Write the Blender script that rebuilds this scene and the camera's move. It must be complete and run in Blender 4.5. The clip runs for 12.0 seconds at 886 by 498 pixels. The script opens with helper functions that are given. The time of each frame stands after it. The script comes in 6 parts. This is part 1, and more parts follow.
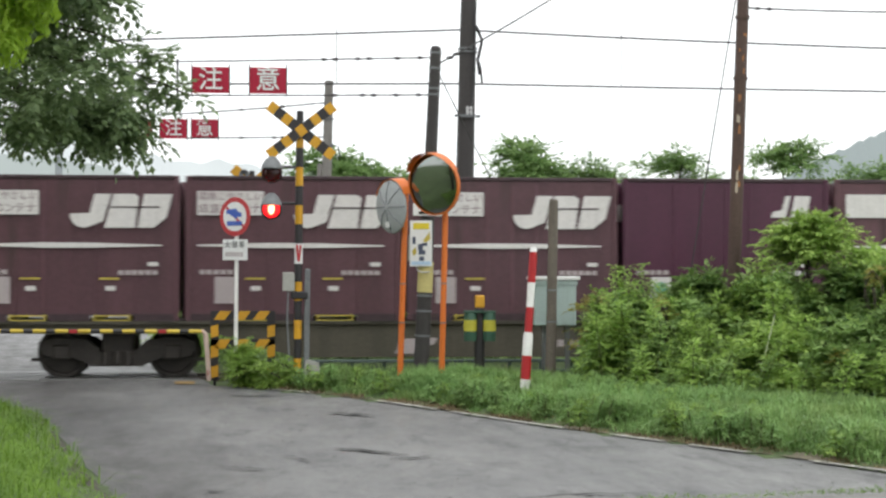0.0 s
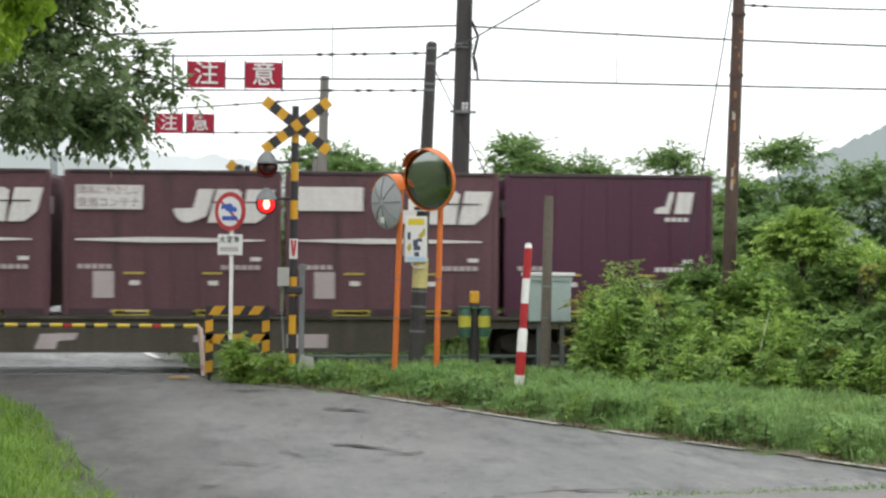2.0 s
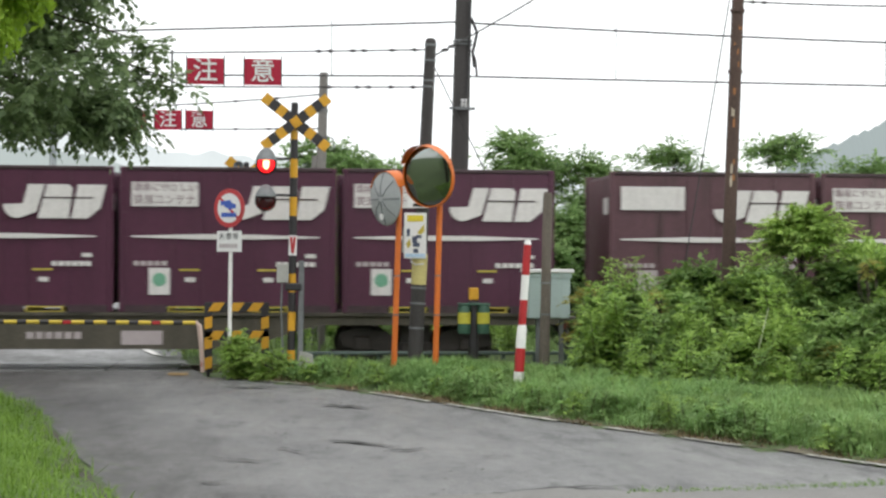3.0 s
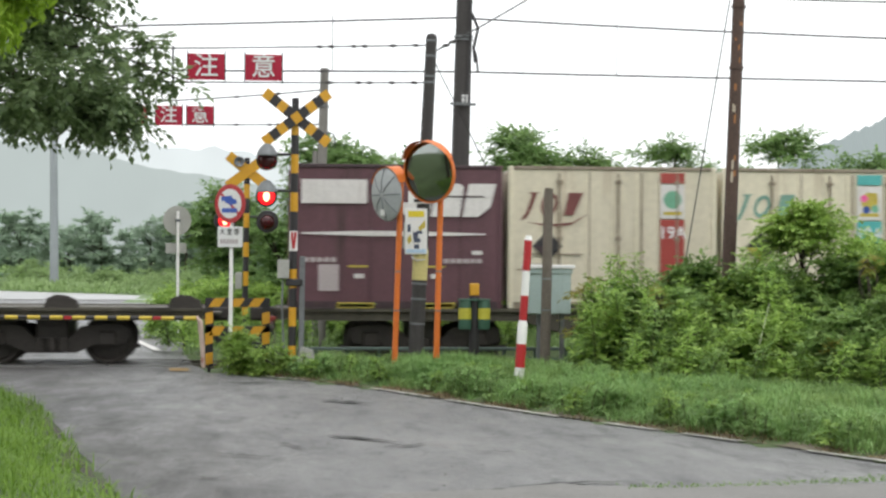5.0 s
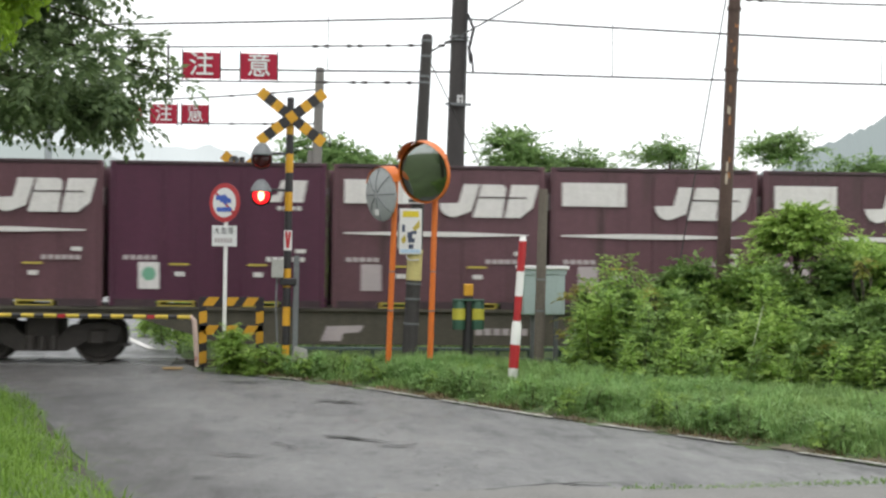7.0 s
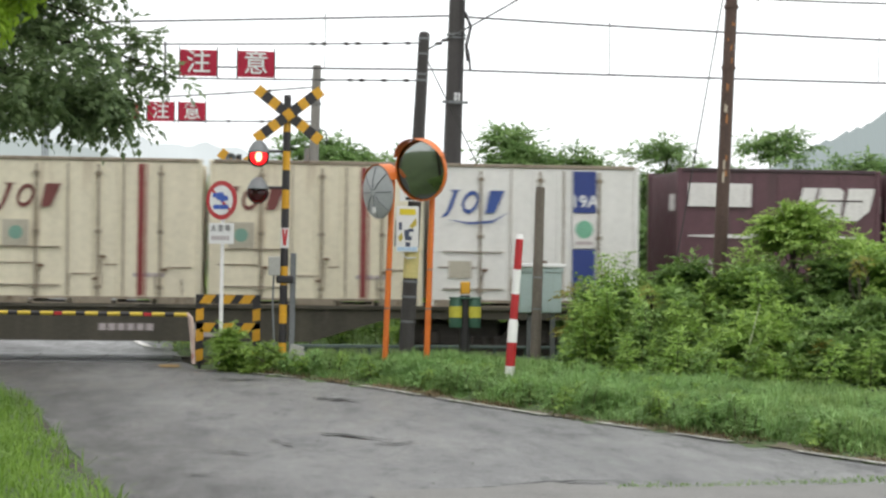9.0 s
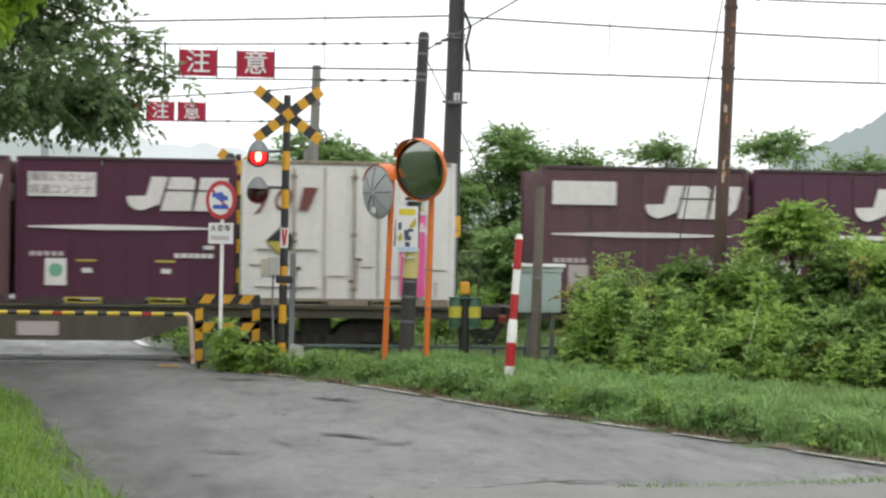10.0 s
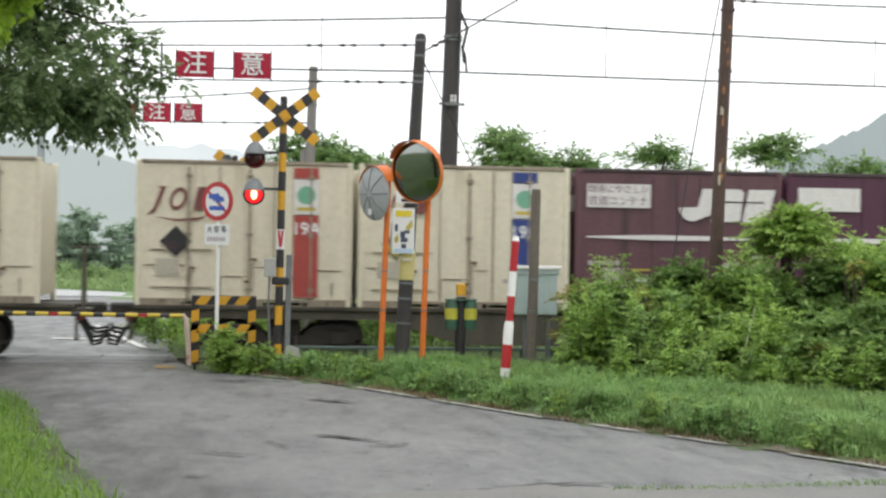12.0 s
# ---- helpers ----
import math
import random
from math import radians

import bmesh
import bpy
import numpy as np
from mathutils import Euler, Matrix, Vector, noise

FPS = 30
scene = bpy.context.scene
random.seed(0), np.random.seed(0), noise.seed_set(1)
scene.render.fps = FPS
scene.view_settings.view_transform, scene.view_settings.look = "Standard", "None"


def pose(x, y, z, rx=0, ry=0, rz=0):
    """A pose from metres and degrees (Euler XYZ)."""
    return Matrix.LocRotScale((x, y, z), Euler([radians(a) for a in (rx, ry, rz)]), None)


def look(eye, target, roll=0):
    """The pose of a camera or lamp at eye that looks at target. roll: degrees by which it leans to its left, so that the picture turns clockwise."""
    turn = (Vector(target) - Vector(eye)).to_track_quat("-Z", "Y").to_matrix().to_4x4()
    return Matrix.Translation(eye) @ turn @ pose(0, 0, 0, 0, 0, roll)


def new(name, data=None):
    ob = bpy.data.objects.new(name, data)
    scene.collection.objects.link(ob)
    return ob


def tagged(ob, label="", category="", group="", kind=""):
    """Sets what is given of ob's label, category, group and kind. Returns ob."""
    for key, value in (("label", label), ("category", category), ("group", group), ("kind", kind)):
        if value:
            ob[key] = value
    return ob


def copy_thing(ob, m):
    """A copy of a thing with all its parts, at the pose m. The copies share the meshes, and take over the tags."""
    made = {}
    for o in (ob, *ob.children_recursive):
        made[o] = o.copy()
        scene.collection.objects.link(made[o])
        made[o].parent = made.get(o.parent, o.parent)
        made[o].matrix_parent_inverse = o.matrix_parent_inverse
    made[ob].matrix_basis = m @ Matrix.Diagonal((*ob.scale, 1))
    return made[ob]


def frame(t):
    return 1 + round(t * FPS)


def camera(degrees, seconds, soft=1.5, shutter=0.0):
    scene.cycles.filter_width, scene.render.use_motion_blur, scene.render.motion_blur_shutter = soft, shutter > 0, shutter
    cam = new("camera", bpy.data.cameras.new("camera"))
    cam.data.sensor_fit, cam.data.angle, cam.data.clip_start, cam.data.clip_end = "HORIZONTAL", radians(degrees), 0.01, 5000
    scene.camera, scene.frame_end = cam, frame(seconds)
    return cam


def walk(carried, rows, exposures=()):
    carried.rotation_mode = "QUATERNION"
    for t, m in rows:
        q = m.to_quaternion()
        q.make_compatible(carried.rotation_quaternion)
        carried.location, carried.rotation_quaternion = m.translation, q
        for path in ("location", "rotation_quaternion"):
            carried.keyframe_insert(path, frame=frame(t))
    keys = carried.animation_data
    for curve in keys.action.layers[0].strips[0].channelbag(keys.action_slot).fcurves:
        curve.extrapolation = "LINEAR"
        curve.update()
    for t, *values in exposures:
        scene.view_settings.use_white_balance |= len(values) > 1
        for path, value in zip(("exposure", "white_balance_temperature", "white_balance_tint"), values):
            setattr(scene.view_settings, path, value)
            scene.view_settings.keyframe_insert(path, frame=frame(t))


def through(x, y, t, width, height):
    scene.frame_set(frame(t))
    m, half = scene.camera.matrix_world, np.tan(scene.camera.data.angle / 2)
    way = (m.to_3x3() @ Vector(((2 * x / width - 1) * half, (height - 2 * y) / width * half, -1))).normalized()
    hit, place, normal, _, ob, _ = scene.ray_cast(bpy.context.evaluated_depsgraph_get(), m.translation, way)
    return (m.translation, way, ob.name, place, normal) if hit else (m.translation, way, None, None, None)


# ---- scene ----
cam = camera(27.95, 12.0, soft=2.5, shutter=0.12)
EYE = (0.0, 0.0, 1.9)


def aim(yaw, up, lean):
    """The pose of the held camera: degrees turned right of the track's normal, tilted up, leant to its left."""
    a, b = radians(yaw), radians(up)
    way = Vector((math.sin(a) * math.cos(b), math.cos(a) * math.cos(b), math.sin(b)))
    return look(EYE, Vector(EYE) + way * 30, lean)


PATH = [
    (0, 5.418, 0.640, 0.072),
    (0.5, 5.451, 0.607, 0.125),
    (1, 5.495, 0.574, 0.198),
    (1.5, 5.542, 0.544, 0.247),
    (2, 5.579, 0.503, 0.315),
    (2.5, 5.604, 0.449, 0.308),
    (3, 5.606, 0.394, 0.298),
    (5, 5.581, 0.254, 0.328),
    (5.5, 5.613, 0.268, 0.396),
    (6, 5.650, 0.282, 0.473),
    (6.5, 5.706, 0.281, 0.533),
    (7, 5.763, 0.264, 0.653),
    (9, 5.866, 0.195, 0.730),
    (9.5, 5.874, 0.192, 0.765),
    (10, 5.879, 0.197, 0.765),
    (10.5, 5.900, 0.207, 0.780),
    (11, 5.932, 0.226, 0.843),
    (11.5, 5.968, 0.240, 0.934),
    (12, 5.998, 0.257, 0.904),
]
walk(cam, [(t, aim(a, b, c)) for t, a, b, c in PATH], exposures=[(0, 0.38), (12, 0.38)])

# ---- light ----
world = bpy.data.worlds.new("overcast_sky")
scene.world = world
world.use_nodes = True
wn, wl = world.node_tree.nodes, world.node_tree.links
sky = wn.new("ShaderNodeTexSky")
sky.sky_type, sky.sun_disc, sky.sun_elevation, sky.sun_rotation = "NISHITA", False, radians(50), radians(160)
sky.air_density, sky.dust_density = 1.0, 4.0
grey = wn.new("ShaderNodeHueSaturation")
grey.inputs["Saturation"].default_value = 0.12
wl.new(sky.outputs[0], grey.inputs["Color"])
veil = wn.new("ShaderNodeMix")
veil.data_type = "RGBA"
veil.inputs[0].default_value = 0.75
veil.inputs[7].default_value = (8.4, 8.6, 8.7, 1.0)
wl.new(grey.outputs[0], veil.inputs[6])
wl.new(veil.outputs[2], wn["Background"].inputs["Color"])
wn["Background"].inputs["Strength"].default_value = 0.15

sun_data = bpy.data.lights.new("veiled_sun", "SUN")
sun_data.energy, sun_data.angle, sun_data.color = 0.6, radians(40), (1.0, 0.97, 0.92)
sun = new("veiled_sun", sun_data)
sun.matrix_world = look((0, 0, 60), (8, 16, 60 - 54))

# ---- materials ----
def rgb(c):
    return (*c, 1.0)


def mat(name, colour, rough=0.6, metal=0.0, vary=0.25, big=1.5, fine=25.0, bump=0.0, streak=False, stain=None, stain_at=0.62, island=False, coat=0.0, random_part=0.0):
    """A painted or raw surface: the base colour, uneven at two scales, with stains of another colour."""
    m = bpy.data.materials.new(name)
    m.use_nodes = True
    n, l = m.node_tree.nodes, m.node_tree.links
    b = n["Principled BSDF"]
    b.inputs["Roughness"].default_value, b.inputs["Metallic"].default_value = rough, metal
    b.inputs["Coat Weight"].default_value = coat
    tc = n.new("ShaderNodeTexCoord")
    mp = n.new("ShaderNodeMapping")
    mp.inputs["Scale"].default_value = (1, 1, 0.12) if streak else (1, 1, 1)
    l.new(tc.outputs["Object"], mp.inputs[0])
    n1, n2 = n.new("ShaderNodeTexNoise"), n.new("ShaderNodeTexNoise")
    n1.inputs["Scale"].default_value, n1.inputs["Detail"].default_value = big * (4 if streak else 1), 5
    n2.inputs["Scale"].default_value, n2.inputs["Detail"].default_value = fine, 4
    l.new(mp.outputs[0], n1.inputs["Vector"])
    l.new(tc.outputs["Object"], n2.inputs["Vector"])
    add = n.new("ShaderNodeMath")
    add.operation = "ADD"
    l.new(n1.outputs["Fac"], add.inputs[0])
    l.new(n2.outputs["Fac"], add.inputs[1])
    last = add.outputs[0]
    if island or random_part:
        src = n.new("ShaderNodeNewGeometry").outputs["Random Per Island"] if island else n.new("ShaderNodeObjectInfo").outputs["Random"]
        mul = n.new("ShaderNodeMath")
        mul.operation = "MULTIPLY_ADD"
        mul.inputs[1].default_value, mul.inputs[2].default_value = (1.0 if island else random_part), -0.5 * (1.0 if island else random_part)
        l.new(src, mul.inputs[0])
        plus = n.new("ShaderNodeMath")
        plus.operation = "ADD"
        l.new(mul.outputs[0], plus.inputs[0])
        l.new(last, plus.inputs[1])
        last = plus.outputs[0]
    ramp = n.new("ShaderNodeMapRange")
    ramp.inputs["From Min"].default_value, ramp.inputs["From Max"].default_value = 0.55, 1.45
    l.new(last, ramp.inputs[0])
    mix = n.new("ShaderNodeMix")
    mix.data_type = "RGBA"
    mix.inputs[6].default_value = rgb([c * (1 - vary) for c in colour])
    mix.inputs[7].default_value = rgb([min(1, c * (1 + vary)) for c in colour])
    l.new(ramp.outputs[0], mix.inputs[0])
    out = mix.outputs[2]
    if stain:
        n3 = n.new("ShaderNodeTexNoise")
        n3.inputs["Scale"].default_value, n3.inputs["Detail"].default_value, n3.inputs["Roughness"].default_value = big * 2.3, 8, 0.65
        l.new(mp.outputs[0], n3.inputs["Vector"])
        r3 = n.new("ShaderNodeMapRange")
        r3.inputs["From Min"].default_value, r3.inputs["From Max"].default_value = stain_at, stain_at + 0.14
        l.new(n3.outputs["Fac"], r3.inputs[0])
        m3 = n.new("ShaderNodeMix")
        m3.data_type = "RGBA"
        m3.inputs[7].default_value = rgb(stain)
        l.new(r3.outputs[0], m3.inputs[0])
        l.new(out, m3.inputs[6])
        out = m3.outputs[2]
    l.new(out, b.inputs["Base Color"])
    if bump:
        bp = n.new("ShaderNodeBump")
        bp.inputs["Strength"].default_value, bp.inputs["Distance"].default_value = bump, 0.02
        l.new(n2.outputs["Fac"], bp.inputs["Height"])
        l.new(bp.outputs[0], b.inputs["Normal"])
    return m


def leaf_mat(name, dark, light, through=0.35, gloss=0.55):
    """Leaves: each of its own green, letting some light through."""
    m = bpy.data.materials.new(name)
    m.use_nodes = True
    n, l = m.node_tree.nodes, m.node_tree.links
    b = n["Principled BSDF"]
    b.inputs["Roughness"].default_value = gloss
    b.inputs["Specular IOR Level"].default_value = 0.34
    g = n.new("ShaderNodeNewGeometry")
    ns = n.new("ShaderNodeTexNoise")
    ns.inputs["Scale"].default_value = 0.9
    tc = n.new("ShaderNodeTexCoord")
    l.new(tc.outputs["Object"], ns.inputs["Vector"])
    av = n.new("ShaderNodeMath")
    av.operation = "MULTIPLY_ADD"
    av.inputs[1].default_value = 0.6
    l.new(g.outputs["Random Per Island"], av.inputs[0])
    sc = n.new("ShaderNodeMapRange")
    sc.inputs["From Min"].default_value, sc.inputs["From Max"].default_value = 0.3, 0.7
    sc.inputs["To Max"].default_value = 0.4
    l.new(ns.outputs["Fac"], sc.inputs[0])
    l.new(sc.outputs[0], av.inputs[2])
    mix = n.new("ShaderNodeMix")
    mix.data_type = "RGBA"
    mix.inputs[6].default_value, mix.inputs[7].default_value = rgb(dark), rgb(light)
    l.new(av.outputs[0], mix.inputs[0])
    l.new(mix.outputs[2], b.inputs["Base Color"])
    tr = n.new("ShaderNodeBsdfTranslucent")
    l.new(mix.outputs[2], tr.inputs["Color"])
    ms = n.new("ShaderNodeMixShader")
    ms.inputs[0].default_value = through
    l.new(b.outputs[0], ms.inputs[1])
    l.new(tr.outputs[0], ms.inputs[2])
    l.new(ms.outputs[0], n["Material Output"].inputs["Surface"])
    return m


def glow(name, colour, strength):
    m = bpy.data.materials.new(name)
    m.use_nodes = True
    b = m.node_tree.nodes["Principled BSDF"]
    b.inputs["Base Color"].default_value = rgb(colour)
    b.inputs["Emission Color"].default_value, b.inputs["Emission Strength"].default_value = rgb(colour), strength
    return m


def asphalt():
    """Patched, damp asphalt: mottled tone, tyre-polished streaks, uneven gloss, fine grit."""
    m = bpy.data.materials.new("worn_damp_asphalt")
    m.use_nodes = True
    n, l = m.node_tree.nodes, m.node_tree.links
    b = n["Principled BSDF"]
    tc = n.new("ShaderNodeTexCoord")

    def field(scale, detail, stretch=(1, 1, 1), rough=0.6):
        mp = n.new("ShaderNodeMapping")
        mp.inputs["Scale"].default_value = stretch
        l.new(tc.outputs["Object"], mp.inputs[0])
        t = n.new("ShaderNodeTexNoise")
        t.inputs["Scale"].default_value, t.inputs["Detail"].default_value, t.inputs["Roughness"].default_value = scale, detail, rough
        l.new(mp.outputs[0], t.inputs["Vector"])
        return t.outputs["Fac"]

    def span(v, a, b0, c, d):
        r = n.new("ShaderNodeMapRange")
        for k, q in zip(("From Min", "From Max", "To Min", "To Max"), (a, b0, c, d)):
            r.inputs[k].default_value = q
        l.new(v, r.inputs[0])
        return r.outputs[0]

    def blend(fac, a, c):
        x = n.new("ShaderNodeMix")
        x.data_type = "RGBA"
        l.new(fac, x.inputs[0])
        for k, v in ((6, a), (7, c)):
            if isinstance(v, tuple):
                x.inputs[k].default_value = rgb(v)
            else:
                l.new(v, x.inputs[k])
        return x.outputs[2]

    patches = field(0.55, 6, (1.0, 0.55, 1))
    streaks = field(1.6, 5, (0.6, 0.16, 1))
    grit = field(55, 3)
    worn = field(4.2, 9, (1, 0.6, 1), 0.72)
    seams = n.new("ShaderNodeTexVoronoi")
    seams.feature = "DISTANCE_TO_EDGE"
    seams.inputs["Scale"].default_value = 0.7
    warp = n.new("ShaderNodeMix")
    warp.data_type = "VECTOR"
    warp.inputs[0].default_value = 0.12
    l.new(tc.outputs["Object"], warp.inputs[4])
    wob = n.new("ShaderNodeTexNoise")
    wob.inputs["Scale"].default_value = 2.0
    l.new(tc.outputs["Object"], wob.inputs["Vector"])
    l.new(wob.outputs["Color"], warp.inputs[5])
    l.new(warp.outputs[1], seams.inputs["Vector"])
    col = blend(span(patches, 0.36, 0.66, 0, 1), (0.125, 0.125, 0.127), (0.20, 0.198, 0.195))
    col = blend(span(worn, 0.48, 0.68, 0, 0.7), col, (0.17, 0.17, 0.165))
    col = blend(span(worn, 0.44, 0.32, 0, 0.7), col, (0.058, 0.058, 0.06))
    col = blend(span(seams.outputs["Distance"], 0.012, 0.0, 0, 0.25), col, (0.03, 0.03, 0.03))
    rough_top = field(13, 7, (1, 0.55, 1), 0.75)
    scuff = field(2.3, 8, (0.9, 0.28, 1), 0.7)
    col = blend(span(rough_top, 0.50, 0.66, 0, 0.55), col, (0.075, 0.074, 0.072))
    col = blend(span(rough_top, 0.46, 0.34, 0, 0.45), col, (0.21, 0.208, 0.20))
    col = blend(span(scuff, 0.56, 0.66, 0, 0.75), col, (0.066, 0.066, 0.068))
    col = blend(span(scuff, 0.42, 0.33, 0, 0.55), col, (0.20, 0.198, 0.192))
    col = blend(span(streaks, 0.52, 0.72, 0, 0.65), col, (0.09, 0.09, 0.092))
    col = blend(span(grit, 0.55, 0.75, 0, 0.6), col, (0.25, 0.25, 0.245))
    # damp, muddy margin where the bank drains on to the lane
    slope = n.new("ShaderNodeVectorMath")
    slope.operation = "DOT_PRODUCT"
    slope.inputs[1].default_value = (1.0, 0.195, 0.0)
    l.new(tc.outputs["Object"], slope.inputs[0])
    edge = n.new("ShaderNodeMath")
    edge.operation = "MULTIPLY_ADD"
    edge.inputs[1].default_value = 1.6
    l.new(patches, edge.inputs[0])
    l.new(slope.outputs["Value"], edge.inputs[2])
    col = blend(span(edge.outputs[0], 4.2, 2.8, 0, 0.7), col, (0.042, 0.039, 0.036))
    l.new(col, b.inputs["Base Color"])
    l.new(span(scuff, 0.36, 0.64, 0.36, 0.66), b.inputs["Roughness"])
    bp = n.new("ShaderNodeBump")
    bp.inputs["Strength"].default_value, bp.inputs["Distance"].default_value = 0.6, 0.03
    l.new(grit, bp.inputs["Height"])
    l.new(bp.outputs[0], b.inputs["Normal"])
    return m


ASPHALT = asphalt()
CONCRETE = mat("weathered_concrete", (0.20, 0.19, 0.175), 0.85, vary=0.3, big=1.2, fine=40, bump=0.2, stain=(0.09, 0.085, 0.08))
NOTICE_INK = mat("faded_notice_ink", (0.06, 0.075, 0.12), 0.6)
# Haze over the far field pole is put into this pale blue-grey.
HAZY_POLE = mat("haze_tinted_pole_concrete", (0.27, 0.29, 0.31), 0.85, vary=0.15, big=1.2, fine=30)
DARK_CONCRETE = mat("dark_damp_concrete", (0.045, 0.041, 0.040), 0.8, vary=0.4, big=1.3, fine=40, bump=0.2, streak=True, stain=(0.085, 0.08, 0.075), stain_at=0.64)
EARTH = mat("earth_under_weeds", (0.075, 0.11, 0.04), 0.95, vary=0.5, big=0.5, fine=14, bump=0.5, stain=(0.10, 0.085, 0.055), stain_at=0.6)
FIELD = mat("meadow_green", (0.14, 0.21, 0.085), 0.95, vary=0.35, big=0.12, fine=3, bump=0.4)
BALLAST = mat("brown_ballast", (0.13, 0.11, 0.09), 0.9, vary=0.5, big=3, fine=22, bump=0.8)
RAIL = mat("worn_rail_steel", (0.20, 0.17, 0.15), 0.4, 0.7, vary=0.3)
PURPLE = mat("faded_maroon_paint", (0.096, 0.042, 0.052), 0.55, vary=0.25, big=0.8, fine=18, streak=True, stain=(0.062, 0.032, 0.034), stain_at=0.56, random_part=0.5)
MAROON = mat("fresh_maroon_paint", (0.066, 0.014, 0.036), 0.5, vary=0.18, big=0.8, fine=18, streak=True, stain=(0.10, 0.03, 0.05), stain_at=0.66, random_part=0.3)
MAROON_EDGE = mat("grimy_maroon_edge", (0.045, 0.025, 0.03), 0.6, vary=0.4, fine=12, stain=(0.07, 0.04, 0.025))
CREAM = mat("weathered_cream_paint", (0.62, 0.57, 0.44), 0.5, vary=0.14, big=0.8, fine=10, streak=True, stain=(0.36, 0.28, 0.19), stain_at=0.60, random_part=0.4)
WHITE_PAINT = mat("dulled_white_paint", (0.66, 0.65, 0.62), 0.5, vary=0.1, big=0.8, fine=10, streak=True, stain=(0.50, 0.46, 0.40), stain_at=0.66)
GUARD_GREY = mat("dull_guard_rail_grey", (0.075, 0.105, 0.095), 0.6, vary=0.3)
# Stains and rust, with the top edge's shadow painted in as darker cream.
CREAM_EDGE = mat("stained_cream_painted_shade", (0.24, 0.20, 0.15), 0.6, vary=0.4, fine=14, stain=(0.12, 0.08, 0.05), stain_at=0.55)
MARK_WHITE = mat("dirty_white_marking", (0.62, 0.60, 0.58), 0.6, vary=0.15, big=3, fine=20, streak=True, stain=(0.40, 0.34, 0.33), stain_at=0.62)
PANEL_INK = mat("faded_maroon_ink", (0.17, 0.09, 0.115), 0.7, vary=0.25, fine=30)
MARK_GREY = mat("greyed_marking", (0.40, 0.35, 0.35), 0.7, vary=0.2, fine=30)
MARK_GREEN = mat("green_marking", (0.15, 0.36, 0.24), 0.6, vary=0.2)
MARK_YELLOW = mat("yellow_marking", (0.45, 0.36, 0.06), 0.6, vary=0.25)
MARK_RED = mat("red_marking", (0.33, 0.05, 0.04), 0.5, vary=0.15, big=2)
RUSTY_IRON = mat("rusty_hinge_iron", (0.13, 0.075, 0.045), 0.8, vary=0.4, fine=30)
PAPER_GREY = mat("greyed_paper_label", (0.40, 0.37, 0.30), 0.8, vary=0.25, fine=25)
STRIPE_RED = mat("dull_red_stripe", (0.21, 0.035, 0.035), 0.5, vary=0.2, big=2)
MARK_BLUE = mat("blue_marking", (0.018, 0.038, 0.18), 0.5, vary=0.15, big=2)
MARK_TEAL = mat("teal_marking", (0.07, 0.36, 0.35), 0.5, vary=0.15, big=2)
MARK_PINK = mat("pink_marking", (0.70, 0.10, 0.30), 0.5, vary=0.12, big=2)
LOGO_RED = mat("dull_red_lettering", (0.15, 0.045, 0.04), 0.6, vary=0.2)
LOGO_BLUE = mat("dull_blue_lettering", (0.03, 0.07, 0.25), 0.6, vary=0.2)
LOGO_GREEN = mat("dull_green_lettering", (0.16, 0.30, 0.24), 0.6, vary=0.2)
UNDERFRAME = mat("sooty_grey_underframe", (0.066, 0.059, 0.042), 0.7, vary=0.4, big=1.2, fine=18, streak=True, stain=(0.10, 0.085, 0.07), stain_at=0.6, random_part=0.4)
BOGIE = mat("greasy_brown_black_iron", (0.036, 0.030, 0.026), 0.6, vary=0.5, fine=14, stain=(0.075, 0.06, 0.045))
HOSE = mat("black_rubber", (0.02, 0.02, 0.02), 0.6, vary=0.2)
YELLOW = mat("weathered_yellow_paint", (0.58, 0.30, 0.015), 0.45, vary=0.15, big=3, fine=30, stain=(0.42, 0.22, 0.03), stain_at=0.68)
ARM_YELLOW = mat("lemon_yellow_paint", (0.56, 0.41, 0.04), 0.45, vary=0.12, big=3, fine=30)
BLACK = mat("black_paint", (0.022, 0.020, 0.022), 0.5, vary=0.35, fine=30)
PALE_YELLOW = mat("faded_yellow_tape", (0.52, 0.45, 0.18), 0.6, vary=0.2)
ORANGE = mat("orange_mirror_post_paint", (0.60, 0.145, 0.018), 0.45, vary=0.15, big=2, fine=25, stain=(0.40, 0.10, 0.02), stain_at=0.66)
SIGN_RED = mat("sign_red", (0.42, 0.025, 0.03), 0.4, vary=0.12)
SIGN_WHITE = mat("sign_white", (0.70, 0.70, 0.69), 0.45, vary=0.08, stain=(0.5, 0.48, 0.45), stain_at=0.7)
SIGN_BLUE = mat("sign_blue", (0.035, 0.09, 0.40), 0.4, vary=0.12)
CLOTH_RED = mat("red_warning_cloth", (0.37, 0.008, 0.035), 0.75, vary=0.2, big=2, fine=40)
POST_RED = mat("glossy_red_post", (0.42, 0.02, 0.025), 0.35, vary=0.15, fine=12)
POST_WHITE = mat("glossy_white_post", (0.78, 0.77, 0.75), 0.4, vary=0.08, fine=12, stain=(0.5, 0.47, 0.42), stain_at=0.66)
STEEL = mat("galvanised_steel", (0.17, 0.18, 0.185), 0.6, 0.4, vary=0.3)
GREY_PAINT = mat("grey_green_cabinet_paint", (0.36, 0.45, 0.43), 0.5, vary=0.12, streak=True, stain=(0.24, 0.29, 0.27))
BOX_GREY = mat("beige_grey_box", (0.34, 0.34, 0.31), 0.6, vary=0.2)
